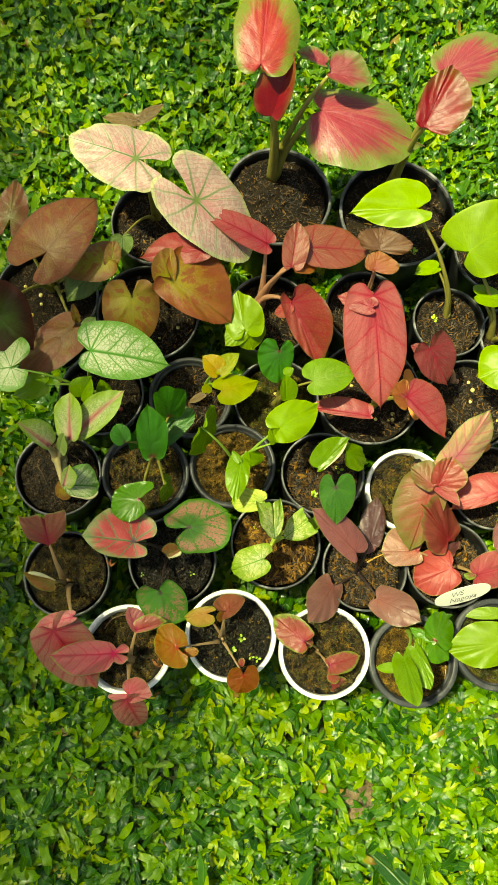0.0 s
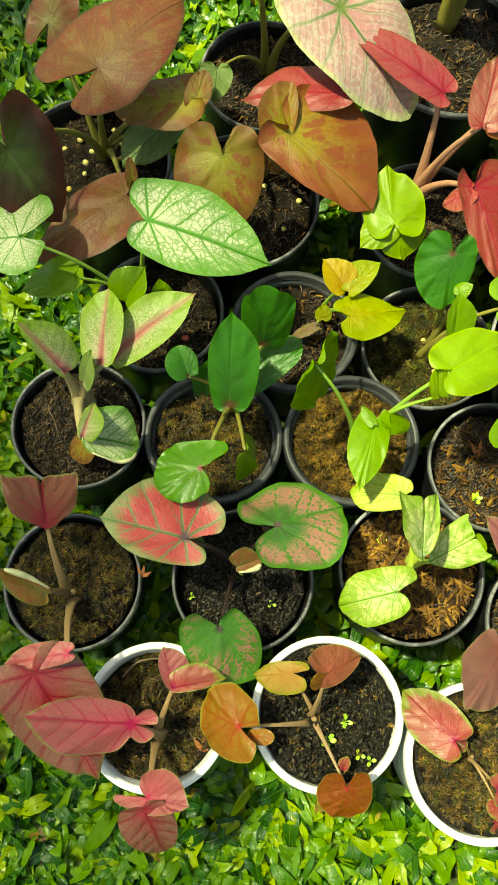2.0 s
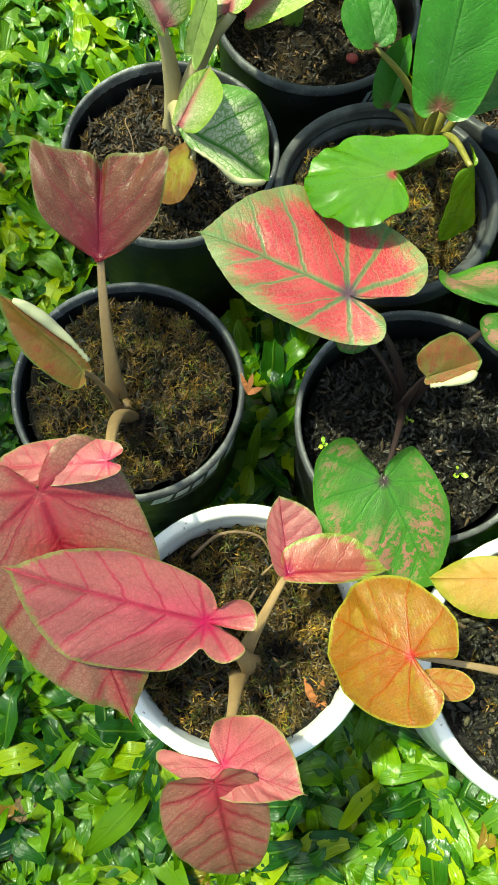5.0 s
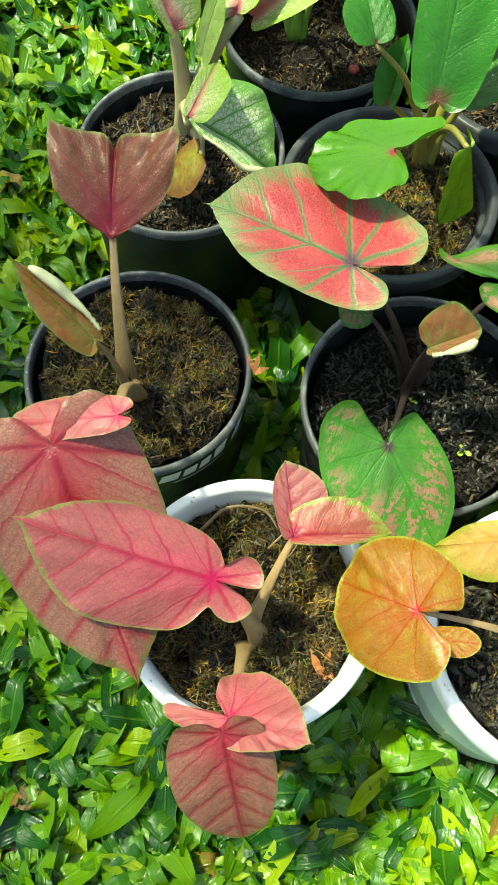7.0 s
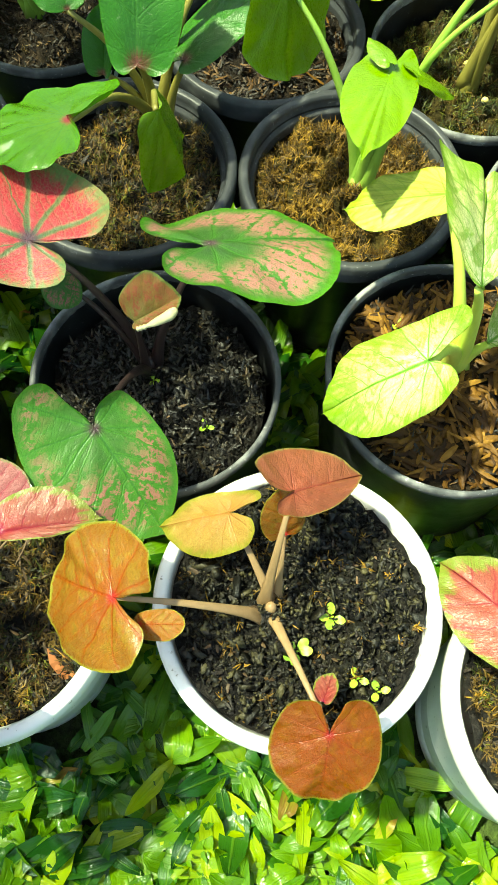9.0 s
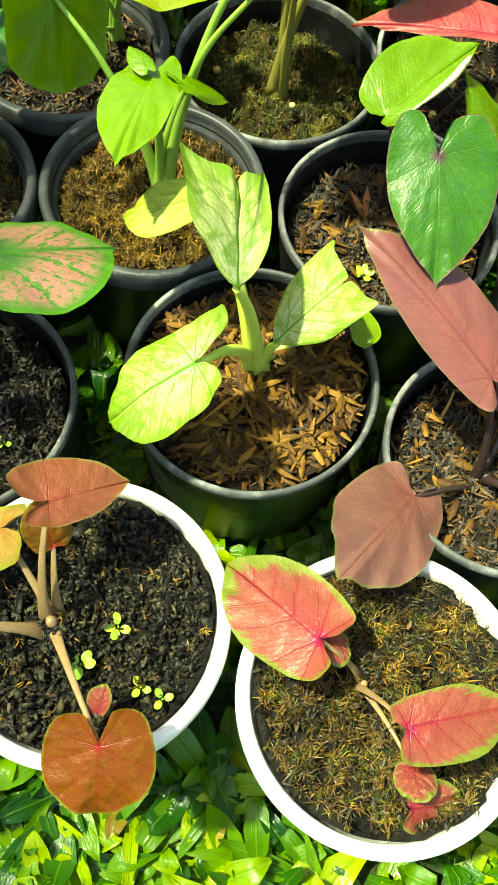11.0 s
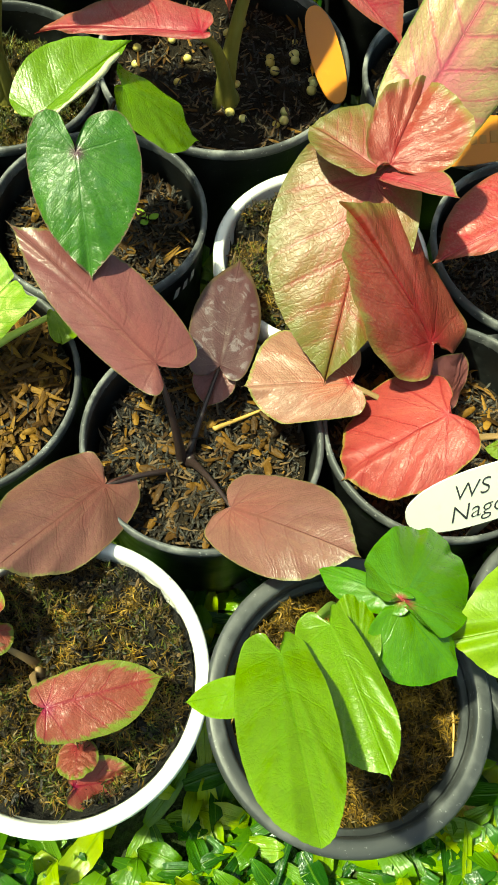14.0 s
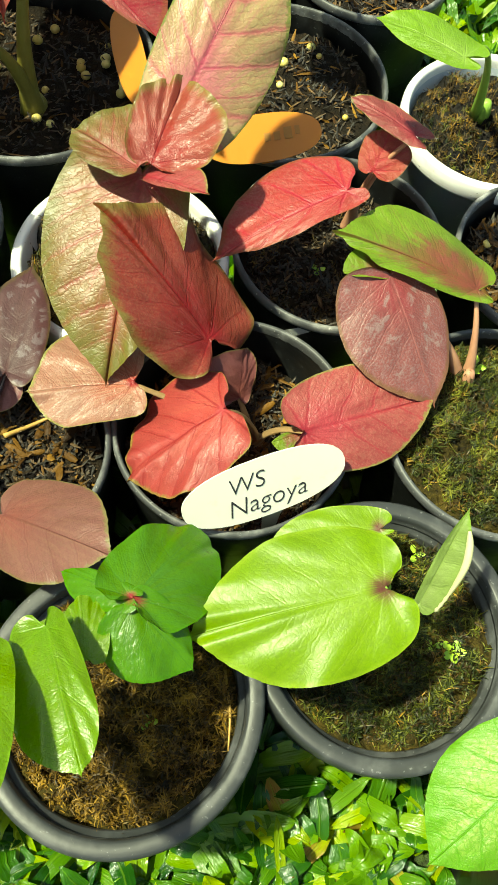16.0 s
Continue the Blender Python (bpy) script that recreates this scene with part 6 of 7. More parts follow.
plant = caladium('c6', (0.4480, 0.3019), 'caladium with red and rose leaves')
leaf(plant, 'red', (0.4290, 0.2589, 0.1852), (0.3573, 0.2343, 0.1630), (0.0118, 0.0368), -4, 0.39, lobe=((0.03, 0.66), (0.11, 0.38)), blunt=0.2, arch=0.15)
leaf(plant, 'coral_red', (0.4532, 0.2945, 0.1611), (0.4639, 0.3123, 0.1740), (0.0125, 0.0172), 0, 0.59, lobe=((.06, .4), (.06, .4)), blunt=0.8)
leaf(plant, 'pink_rose', (0.4732, 0.2981, 0.1850), (0.4388, 0.3247, 0.1880), (0.0080, 0.0115), 0, 0.54, lobe=((0.23, 0.66), (0.23, 0.66)), blunt=0.4, arch=0.15)

plant = caladium('b6', (0.5005, 0.1764), 'caladium with rose and lime edged leaves')
leaf(plant, 'rose_grey', (0.4503, 0.2147, 0.1680), (0.4727, 0.1557, 0.1330), (0.0235, 0.0366), 0, 0.35, lobe=((0.03, 0.55), (0.09, 0.59)), blunt=0.45, arch=0.12)
leaf(plant, 'green_red', (0.5003, 0.2105, 0.1600), (0.4230, 0.2346, 0.1789), (0.0110, 0.0343), 0, 0.59, lobe=((.06, .4), (.06, .4)), blunt=0.15, arch=0.15)
leaf(plant, 'green_red', (0.4509, 0.2175, 0.1650), (0.4238, 0.2170, 0.1700), (0.0046, 0.0145), 0, 0.44, lobe=((.06, .4), (.06, .4)), blunt=0.7, fold=0.4)

plant = caladium('b5', (0.3781, 0.1536), 'caladium with coral and peach hearts')
leaf(plant, 'peach', (0.3093, 0.1715, 0.1380), (0.2540, 0.1705, 0.1340), (0.0220, 0.0353), 0, 0.59, lobe=((0.03, 0.66), (0.11, 0.58)), blunt=0.4, arch=0.14)
leaf(plant, 'coral', (0.3555, 0.1455, 0.1543), (0.3050, 0.1227, 0.1250), (0.0291, 0.0417), -17, 0.52, lobe=((0.08, 0.66), (0.03, 0.54)), blunt=0.35, arch=0.12)
leaf(plant, 'maroon', (0.3673, 0.1698, 0.1200), (0.3699, 0.1893, 0.1420), (0.0279, 0.0089), -30, 0.58, lobe=((.06, .4), (.06, .4)), blunt=0.8)
leaf(plant, 'pink_rose', (0.3991, 0.1372, 0.1409), (0.4727, 0.1577, 0.1330), (0.0291, 0.0265), -13, 0.39, lobe=((0.03, 0.48), (0.03, 0.38)), blunt=0.3, arch=0.12)
leaf(plant, 'green_red', (0.3983, 0.1393, 0.1340), (0.3828, 0.1384, 0.1260), (0.0082, 0.0029), 0, 0.49, lobe=((.06, .4), (.06, .4)), blunt=0.6)

plant = caladium('b4', (0.2230, 0.1403), 'caladium with dusky maroon leaves on black stalks')
leaf(plant, 'maroon', (0.2072, 0.1654, 0.1688), (0.1382, 0.2238, 0.1973), (0.0175, 0.0285), 0, 0.36, lobe=((0.03, 0.66), (0.03, 0.66)), blunt=0.2, arch=0.12)
leaf(plant, 'maroon_dark', (0.2397, 0.1873, 0.1284), (0.2514, 0.2566, 0.1282), (0.0205, 0.0180), 0, 0.36, lobe=((.12, .6), (.12, .6)), blunt=0.2, fold=0.08)
leaf(plant, 'maroon', (0.2399, 0.1875, 0.1240), (0.2326, 0.1689, 0.1142), (0.0113, 0.0125), 0, 0.33, lobe=((.06, .4), (.06, .4)), blunt=0.4, fold=0.2)
leaf(plant, 'maroon_light', (0.1796, 0.1177, 0.1248), (0.1379, 0.0628, 0.1617), (0.0250, 0.0261), 11, 0.45, lobe=((0.21, 0.38), (0.08, 0.66)), blunt=0.35, arch=0.12)
leaf(plant, 'maroon_light', (0.2451, 0.0994, 0.1410), (0.2992, 0.0655, 0.1750), (0.0271, 0.0244), 0, 0.45, lobe=((0.09, 0.66), (0.03, 0.56)), blunt=0.15, arch=0.14)

plant = caladium('b3', (0.0958, 0.1903), 'caladium with lime and white marbled leaves on pale stalks')
leaf(plant, 'lime_var', (0.0667, 0.1495, 0.1856), (0.0258, 0.1361, 0.1440), (0.0232, 0.0239), 0, 0.50, lobe=((0.18, 0.66), (0.47, 0.38)), blunt=0.45, arch=0.16)
leaf(plant, 'lime_var', (0.0833, 0.1769, 0.2080), (0.0763, 0.2304, 0.2220), (0.0301, 0.0160), -30, 0.73, lobe=.02, fold=0.25, notch=0.27)
leaf(plant, 'lime_pale', (0.0662, 0.2315, 0.2000), (0.0228, 0.2350, 0.1730), (0.0156, 0.0200), 0, 0.62, lobe=((.06, .4), (.06, .4)), blunt=0.5, arch=0.12)
leaf(plant, 'lime_var', (0.1041, 0.1867, 0.1480), (0.1382, 0.2096, 0.1800), (0.0209, 0.0202), 3, 0.80, lobe=.02, fold=0.2, notch=0.16)
leaf(plant, 'lime', (0.1470, 0.2187, 0.1300), (0.1526, 0.2000, 0.1270), (0.0114, 0.0053), 0, 0.61, lobe=((.06, .4), (.06, .4)), blunt=0.6)

plant = caladium('b2', (-0.0726, 0.1664), 'caladium with red and green painted hearts')
leaf(plant, 'red_green', (-0.1172, 0.1682, 0.2068), (-0.1866, 0.1740, 0.2181), (0.0237, 0.0461), 0, 0.34, lobe=((0.30, 0.66), (0.43, 0.41)), blunt=0.45, arch=0.1)
leaf(plant, 'green_pinkspot', (-0.0401, 0.1941, 0.1878), (0.0154, 0.2214, 0.1648), (0.0479, 0.0508), 30, 0.34, lobe=((0.41, 0.38), (0.52, 0.66)), blunt=0.6, arch=0.1)
leaf(plant, 'green_spot', (-0.0781, 0.1009, 0.1649), (-0.0421, 0.0664, 0.1344), (0.0251, 0.0374), 2, 0.36, lobe=((0.17, 0.66), (0.55, 0.38)), blunt=0.5, arch=0.12)
leaf(plant, 'curl_pink', (-0.0707, 0.1549, 0.1716), (-0.0491, 0.1642, 0.1850), (0.0172, 0.0055), -30, 0.68, lobe=((.06, .4), (.06, .4)), blunt=0.7, fold=0.4, rolled=0.0026)
leaf(plant, 'green_spot', (-0.1136, 0.1740, 0.1700), (-0.1025, 0.1662, 0.1600), (0.008, 0.011), 0, 0.47, lobe=.1, blunt=.85)

plant = caladium('b1', (-0.2201, 0.1188), 'caladium with red brown leaves and a curled pale leaf')
leaf(plant, 'red_brown', (-0.2374, 0.1646, 0.1880), (-0.2457, 0.2051, 0.2180), (0.0313, 0.0314), 0, 0.80, lobe=.02, fold=0.3, notch=0.21)
leaf(plant, 'curl_pink', (-0.2292, 0.1111, 0.1780), (-0.2668, 0.1226, 0.2140), (0.0147, 0.0047), 0, 0.40, lobe=((.06, .4), (.06, .4)), fold=0.6, rolled=0.0028, blunt=0.3)
leaf(plant, 'pink_brown', (-0.2201, 0.0442, 0.2050), (-0.1637, -0.0322, 0.1470), (0.0366, 0.0393), 0, 0.36, lobe=((0.16, 0.65), (0.16, 0.55)), blunt=0.3, arch=-0.04, stalk_on=0)
leaf(plant, 'pink_deep', (-0.1960, 0.0631, 0.2110), (-0.2460, 0.0490, 0.1980), (0.0088, 0.0119), 0, 0.50, lobe=((.06, .4), (.06, .4)), blunt=0.4)

plant = caladium('a1', (-0.1182, 0.0051), 'caladium with rose pink leaves')
leaf(plant, 'pink_deep', (-0.1404, 0.0152, 0.1695), (-0.2234, 0.0129, 0.1980), (0.0330, 0.0210), 30, 0.46, lobe=((0.24, 0.5, 0.22), (0.24, 0.5, 0.50)), blunt=0.25, arch=0.1)
leaf(plant, 'pink_deep', (-0.1169, -0.0392, 0.1745), (-0.0832, -0.0406, 0.1818), (0.0253, 0.0116), 23, 0.17, lobe=((0.31, 0.66), (0.83, 0.38)), blunt=0.2, arch=0.1)
leaf(plant, 'pink_brown', (-0.1181, -0.0463, 0.1830), (-0.0987, -0.0825, 0.1350), (0.0189, 0.0245), 0, 0.33, lobe=((.06, .4), (.06, .4)), blunt=0.8, arch=0.15)
leaf(plant, 'pink_deep', (-0.1109, 0.0489, 0.1547), (-0.1241, 0.0793, 0.1657), (0.0080, 0.0172), 0, 0.51, lobe=((.06, .4), (.06, .4)), blunt=0.5, fold=0.25)
leaf(plant, 'red_green2', (-0.1110, 0.0472, 0.1580), (-0.0676, 0.0609, 0.1587), (0.0169, 0.0054), 0, 0.46, lobe=((.06, .4), (.06, .4)), blunt=0.2, fold=0.3)

plant = caladium('a2', (0.0131, 0.0370), 'caladium with orange and copper hearts')
leaf(plant, 'orange', (-0.0517, 0.0242, 0.1768), (-0.0863, 0.0350, 0.1480), (0.0316, 0.0286), 24, 0.35, lobe=((0.41, 0.59), (0.42, 0.38)), blunt=0.9, arch=0.12)
leaf(plant, 'orange', (-0.0405, 0.0173, 0.1630), (-0.0208, 0.0194, 0.1694), (0.0064, 0.0068), 0, 0.53, lobe=((.06, .4), (.06, .4)), blunt=0.8)
leaf(plant, 'orange_pink', (0.0149, 0.0754, 0.1930), (0.0430, 0.0938, 0.1750), (0.0207, 0.0113), 0, 0.15, lobe=((0.34, 0.66), (0.34, 0.66)), blunt=0.35, arch=0.1)
leaf(plant, 'orange', (0.0144, 0.0650, 0.1670), (0.0091, 0.0765, 0.1910), (0.0101, 0.0099), 0, 0.44, lobe=((.06, .4), (.06, .4)), blunt=0.7, fold=0.2)
leaf(plant, 'yellow_orange', (-0.0115, 0.0722, 0.1606), (-0.0427, 0.0674, 0.1368), (0.0177, 0.0104), 6, 0.28, lobe=((0.36, 0.61), (0.49, 0.38)), blunt=0.35, arch=0.1)
leaf(plant, 'rust', (0.0443, -0.0134, 0.1580), (0.0455, -0.0394, 0.1380), (0.0223, 0.0233), 0, 0.33, lobe=((0.52, 0.38), (0.44, 0.47)), blunt=0.75, arch=0.12)
leaf(plant, 'red_green2', (0.0410, 0.0000, 0.1500), (0.0435, 0.0114, 0.1540), (0.0060, 0.0041), 0, 0.51, lobe=((.06, .4), (.06, .4)), blunt=0.5, fold=0.3)

plant = caladium('a3', (0.1549, 0.0230), 'small caladium with red leaves edged in lime')
leaf(plant, 'red_green2', (0.1305, 0.0360, 0.1627), (0.0902, 0.0699, 0.1380), (0.0221, 0.0221), 0, 0.39, lobe=((0.23, 0.38), (0.03, 0.66)), blunt=0.45, arch=0.12)
leaf(plant, 'red_green2', (0.1342, 0.0348, 0.1560), (0.1453, 0.0399, 0.1464), (0.0046, 0.0103), 0, 0.34, lobe=((.06, .4), (.06, .4)), blunt=0.8)
leaf(plant, 'red_green2', (0.1673, 0.0030, 0.1687), (0.2126, 0.0162, 0.1580), (0.0126, 0.0165), 0, 0.46, lobe=((0.03, 0.66), (0.03, 0.66)), blunt=0.35, arch=0.14)
leaf(plant, 'red_green2', (0.1759, -0.0097, 0.1360), (0.1780, -0.0239, 0.1455), (0.0091, 0.0089), 0, 0.36, lobe=((.06, .4), (.06, .4)), blunt=0.9)
leaf(plant, 'red_green2', (0.1760, -0.0266, 0.1352), (0.2013, -0.0219, 0.1220), (0.0116, 0.0122), -30, 0.35, lobe=((.06, .4), (.06, .4)), blunt=0.5)

plant = caladium('a4', (0.2985, 0.0520), 'caladium with bright green leaves and a red heart')
leaf(plant, 'green_gloss', (0.3117, 0.0392, 0.2019), (0.3406, 0.0781, 0.1622), (0.0211, 0.0256), 0, 0.31, lobe=((.06, .4), (.06, .4)), blunt=0.75, arch=0.15)
leaf(plant, 'green_gloss', (0.3106, 0.0401, 0.2020), (0.2808, 0.0563, 0.1860), (0.0097, 0.0052), 0, 0.50, lobe=((.06, .4), (.06, .4)), blunt=0.3, arch=0.1)
leaf(plant, 'green_gloss', (0.3117, 0.0370, 0.2010), (0.3335, 0.0120, 0.1890), (0.0111, 0.0228), 0, 0.41, lobe=((.06, .4), (.06, .4)), blunt=0.4, arch=0.12)
leaf(plant, 'green', (0.2930, 0.0172, 0.2000), (0.2903, 0.0430, 0.1950), (0.0092, 0.0096), 0, 0.37, lobe=((.06, .4), (.06, .4)), blunt=0.8)
leaf(plant, 'green', (0.2796, 0.0268, 0.2150), (0.2947, -0.0257, 0.2280), (0.0106, 0.0180), 0, 0.62, lobe=((.06, .4), (.06, .4)), blunt=0.6, arch=0.15)
leaf(plant, 'green', (0.2593, 0.0144, 0.2260), (0.2656, -0.0456, 0.2680), (0.0133, 0.0189), 0, 0.45, lobe=((.06, .4), (.06, .4)), blunt=0.95, arch=0.12)
leaf(plant, 'green', (0.2549, 0.0030, 0.2250), (0.2263, 0.0006, 0.2050), (0.0081, 0.0062), 0, 0.46, lobe=((.06, .4), (.06, .4)), blunt=0.5)

plant = caladium('a5', (0.4304, 0.0472), 'caladium with a large lime heart')
leaf(plant, 'lime_green', (0.4147, 0.0381, 0.1980), (0.3336, 0.0259, 0.1840), (0.0313, 0.0319), 0, 0.38, lobe=((0.12, 0.46), (0.11, 0.38)), blunt=0.2, arch=0.12)
leaf(plant, 'lime_green', (0.4259, 0.0753, 0.1600), (0.3751, 0.0746, 0.1500), (0.0044, 0.0137), 0, 0.42, lobe=((.06, .4), (.06, .4)), blunt=0.6, arch=0.15)
leaf(plant, 'pale_green', (0.4391, 0.0385, 0.1600), (0.4559, 0.0688, 0.2000), (0.0037, 0.0090), 0, 0.53, lobe=((.06, .4), (.06, .4)), blunt=0.15, fold=0.5, rolled=0.0018)

plant = caladium('d6', (0.5509, 0.3826), 'caladium with a lime leaf')
leaf(plant, 'lime_vein', (0.4794, 0.2832, 0.2500), (0.4399, 0.3102, 0.2500), (0.010, 0.018), 0, 0.53, lobe=.2, arch=.15)

plant = caladium('g1', (0.5365, -0.0972), 'caladium with green leaf veined in white')
leaf(plant, 'green_net', (0.4651, -0.0381, 0.1800), (0.4271, -0.0667, 0.1600), (0.023, 0.026), 0, 0.52, lobe=.35, arch=.12)


# ---- plant labels, seedlings, beads and other small things ----
def flat_paint(name, colour, rough, dirt):
    n = Nodes(name)
    at = n.place()
    spots = n.step(n.noise(90, 5, 0.65, at), 0.56, 0.75)
    n.bump(n.noise(300, 2, 0.5, at), 0.08, 0.0005)
    return n.done(n.mix(n.math("MULTIPLY", spots, 0.4), colour, dirt), rough)


LABEL_WHITE = flat_paint("white_label", (0.56, 0.555, 0.50), 0.35, (0.5, 0.46, 0.32))
LABEL_YELLOW = flat_paint("yellow_label", (0.44, 0.15, 0.003), 0.38, (0.45, 0.2, 0.01))
INK = flat_paint("label_ink", (0.015, 0.015, 0.02), 0.5, (0.03, 0.03, 0.035))
BROWN_INK = flat_paint("faded_ink", (0.30, 0.13, 0.01), 0.5, (0.4, 0.18, 0.01))
CHALK = flat_paint("white_marker", (0.62, 0.64, 0.64), 0.5, (0.3, 0.32, 0.32))


def slab(outline, thick):
    """A flat plate with the outline given in its own plane."""
    n = len(outline)
    verts = [(x, y, thick / 2) for x, y in outline] + [(x, y, -thick / 2) for x, y in outline]
    faces = [tuple(range(n)), tuple(reversed(range(n, 2 * n)))]
    faces += [(i, n + i, n + (i + 1) % n, (i + 1) % n) for i in range(n)]
    return verts, faces


def plant_label(label, middle, along, across, length, width, paint, words=(), bars=(), ink=None, stem=0.05):
    u = Vector(along).normalized()
    w = u.cross(Vector(across)).normalized()
    v = w.cross(u)
    m = Matrix((u, v, w)).transposed().to_4x4()
    m.translation = middle
    ob = new("plant_label")
    ob.matrix_world = m
    tagged(ob, label, "plant label")
    edge = []
    for i in range(40):
        a = 2 * math.pi * i / 40
        c, s = math.cos(a), math.sin(a)
        edge.append((0.5 * length * math.copysign(abs(c) ** 0.85, c), 0.5 * width * math.copysign(abs(s) ** 0.85, s)))
    v1, f1 = slab(edge, 0.0012)
    plate = part("plate", mesh_of("label_plate", v1, f1, paint, False), ob)
    down = m.to_3x3().inverted() @ Vector((0, 0, -1))
    a0 = Vector((0.002, -0.42 * width, -0.0008))
    side = Vector((0.006, 0, 0))
    deep = Vector((0, 0, -0.0012))
    end = a0 + down * stem
    pts = [a0 - side, a0 + side, end + side * 0.6, end - side * 0.6]
    verts = [p for p in pts] + [p + deep for p in pts]
    part("stem", mesh_of("label_stem", verts, [(0, 1, 2, 3), (7, 6, 5, 4), (0, 4, 5, 1), (1, 5, 6, 2), (2, 6, 7, 3), (3, 7, 4, 0)], paint, False), ob)
    for text, x, y, size in words:
        font = bpy.data.curves.new("writing", "FONT")
        font.body, font.size, font.shear, font.extrude, font.align_x = text, size, 0.25, 0.00015, "CENTER"
        font.offset = -0.00026
        holder = bpy.data.objects.new("writing", font)
        me = bpy.data.meshes.new_from_object(holder)
        bpy.data.objects.remove(holder)
        me.materials.clear()
        me.materials.append(ink)
        me.transform(Matrix.Translation((x, y, 0.0009)))
        part("writing", me, plate, "black handwriting")
    for x, y, le, hi in bars:
        vb, fb = slab([(x - le / 2, y - hi / 2), (x + le / 2, y - hi / 2), (x + le / 2, y + hi / 2), (x - le / 2, y + hi / 2)], 0.0004)
        part("writing", mesh_of("label_bar", [(p[0], p[1], p[2] + 0.0009) for p in vb], fb, ink, False), plate, "faded brown marks")
    return ob


plant_label("white oval plastic label handwritten in black, stuck in soil", (0.3746, 0.1070, 0.1418), (0.084, 0.024, 0.009), (0.012, 0.028, 0.0315), 0.088, 0.034, LABEL_WHITE,
            words=(("WS", -0.009, 0.0015, 0.0135), ("Nagoya", -0.0005, -0.0112, 0.0142)), ink=INK, stem=0.045)
plant_label("orange-yellow plastic label standing in a black pot", (0.3110, 0.4250, 0.1310), (0.013, -0.084, -0.004), (1.0, 0.15, 0.15), 0.086, 0.021, LABEL_YELLOW, stem=0.01)
plant_label("orange-yellow oval label with faded marks lying over soil", (0.3925, 0.3360, 0.1460), (0.068, 0.006, 0.006), (0.1, 0.75, 0.45), 0.074, 0.029, LABEL_YELLOW,
            bars=((0.016, 0.001, 0.005, 0.007), (0.009, 0.0, 0.004, 0.005), (0.003, 0.0, 0.004, 0.005), (0.022, 0.002, 0.003, 0.005)), ink=BROWN_INK, stem=0.004)


def pot_marks(key, marks):
    """Hand-painted strokes on the side of a pot: turn in degrees, height, width and height of each."""
    x, y, r, h = POTS[key][:4]
    rb = r * 0.86
    pot = next(o for o in scene.objects if o.name.startswith("flower_pot") and abs(o.location.x - x) < 1e-4 and abs(o.location.y - y) < 1e-4)
    wall = next(o for o in scene.objects if o.parent == pot and o.name.startswith("body"))
    for turn, z, wide, high, lean in marks:
        verts, faces = [], []
        for k in range(5):
            for q in (-0.5, 0.5):
                zz = z + q * high
                rr = rb + 0.002 + (r - 0.0036 - rb) * (zz - 0.006) / (h - 0.014) + 0.0007
                a = radians(turn) + (k / 4 - 0.5) * wide / rr + lean * q * high / rr
                verts.append((rr * math.cos(a), rr * math.sin(a), zz))
        faces = [(2 * k, 2 * k + 2, 2 * k + 3, 2 * k + 1) for k in range(4)]
        part("painted_mark", mesh_of("pot_mark", verts, faces, CHALK), wall, "white hand-painted mark")


pot_marks("b1", [(-72, 0.103, 0.007, 0.009, 0.3), (-57, 0.103, 0.011, 0.011, 0.3), (-46, 0.103, 0.008, 0.010, 0.2), (-37, 0.103, 0.007, 0.010, 0.2), (-27, 0.104, 0.009, 0.012, 0.2), (-12, 0.104, 0.008, 0.014, 0.5), (-40, 0.093, 0.034, 0.0014, 0)])
pot_marks("d1", [(-46, 0.106, 0.004, 0.012, 0.4), (-40, 0.107, 0.004, 0.010, 0.4)])
pot_marks("c4", [(-42, 0.106, 0.004, 0.008, 0.3), (-35, 0.107, 0.004, 0.007, 0.2), (-28, 0.107, 0.004, 0.008, 0.2)])
pot_marks("c6", [(-120, 0.105, 0.008, 0.018, 0.8)])


def weed_seedling(key, dx, dy, size, leaves):
    x, y = POTS[key][:2]
    rng = random.Random(int(dx * 9e4 + dy * 7e4) + leaves)
    ob = new("weed_seedling")
    ob.location = (x + dx, y + dy, TOP[key](dx, dy))
    tagged(ob, "tiny bright green weed seedling in potting soil", "seedling", "weed seedlings")
    for k in range(leaves):
        a = 2 * math.pi * k / leaves + rng.uniform(-0.4, 0.4)
        d, e = Vector((math.cos(a), math.sin(a), 0.35)), Vector((-math.sin(a), math.cos(a), 0))
        c = d * size * 0.75 + Vector((0, 0, 0.003))
        verts = [c]
        for i in range(10):
            b = 2 * math.pi * i / 10
            verts.append(c + d * (0.55 * size * math.cos(b)) + e * (0.42 * size * math.sin(b)) + Vector((0, 0, 0.0005 * math.cos(3 * b))))
        part("leaflet", mesh_of("leaflet", verts, [(0, i + 1, (i + 1) % 10 + 1) for i in range(10)], MAT["sprout"]), ob)
    v, f = tube([Vector((0, 0, -0.002)), Vector((0, 0, 0.003)), Vector((0.0005, 0, 0.005))], [0.0006, 0.0005, 0.0004], 6)
    part("stem", mesh_of("seedling_stem", v, f, MAT["sprout"]), ob)


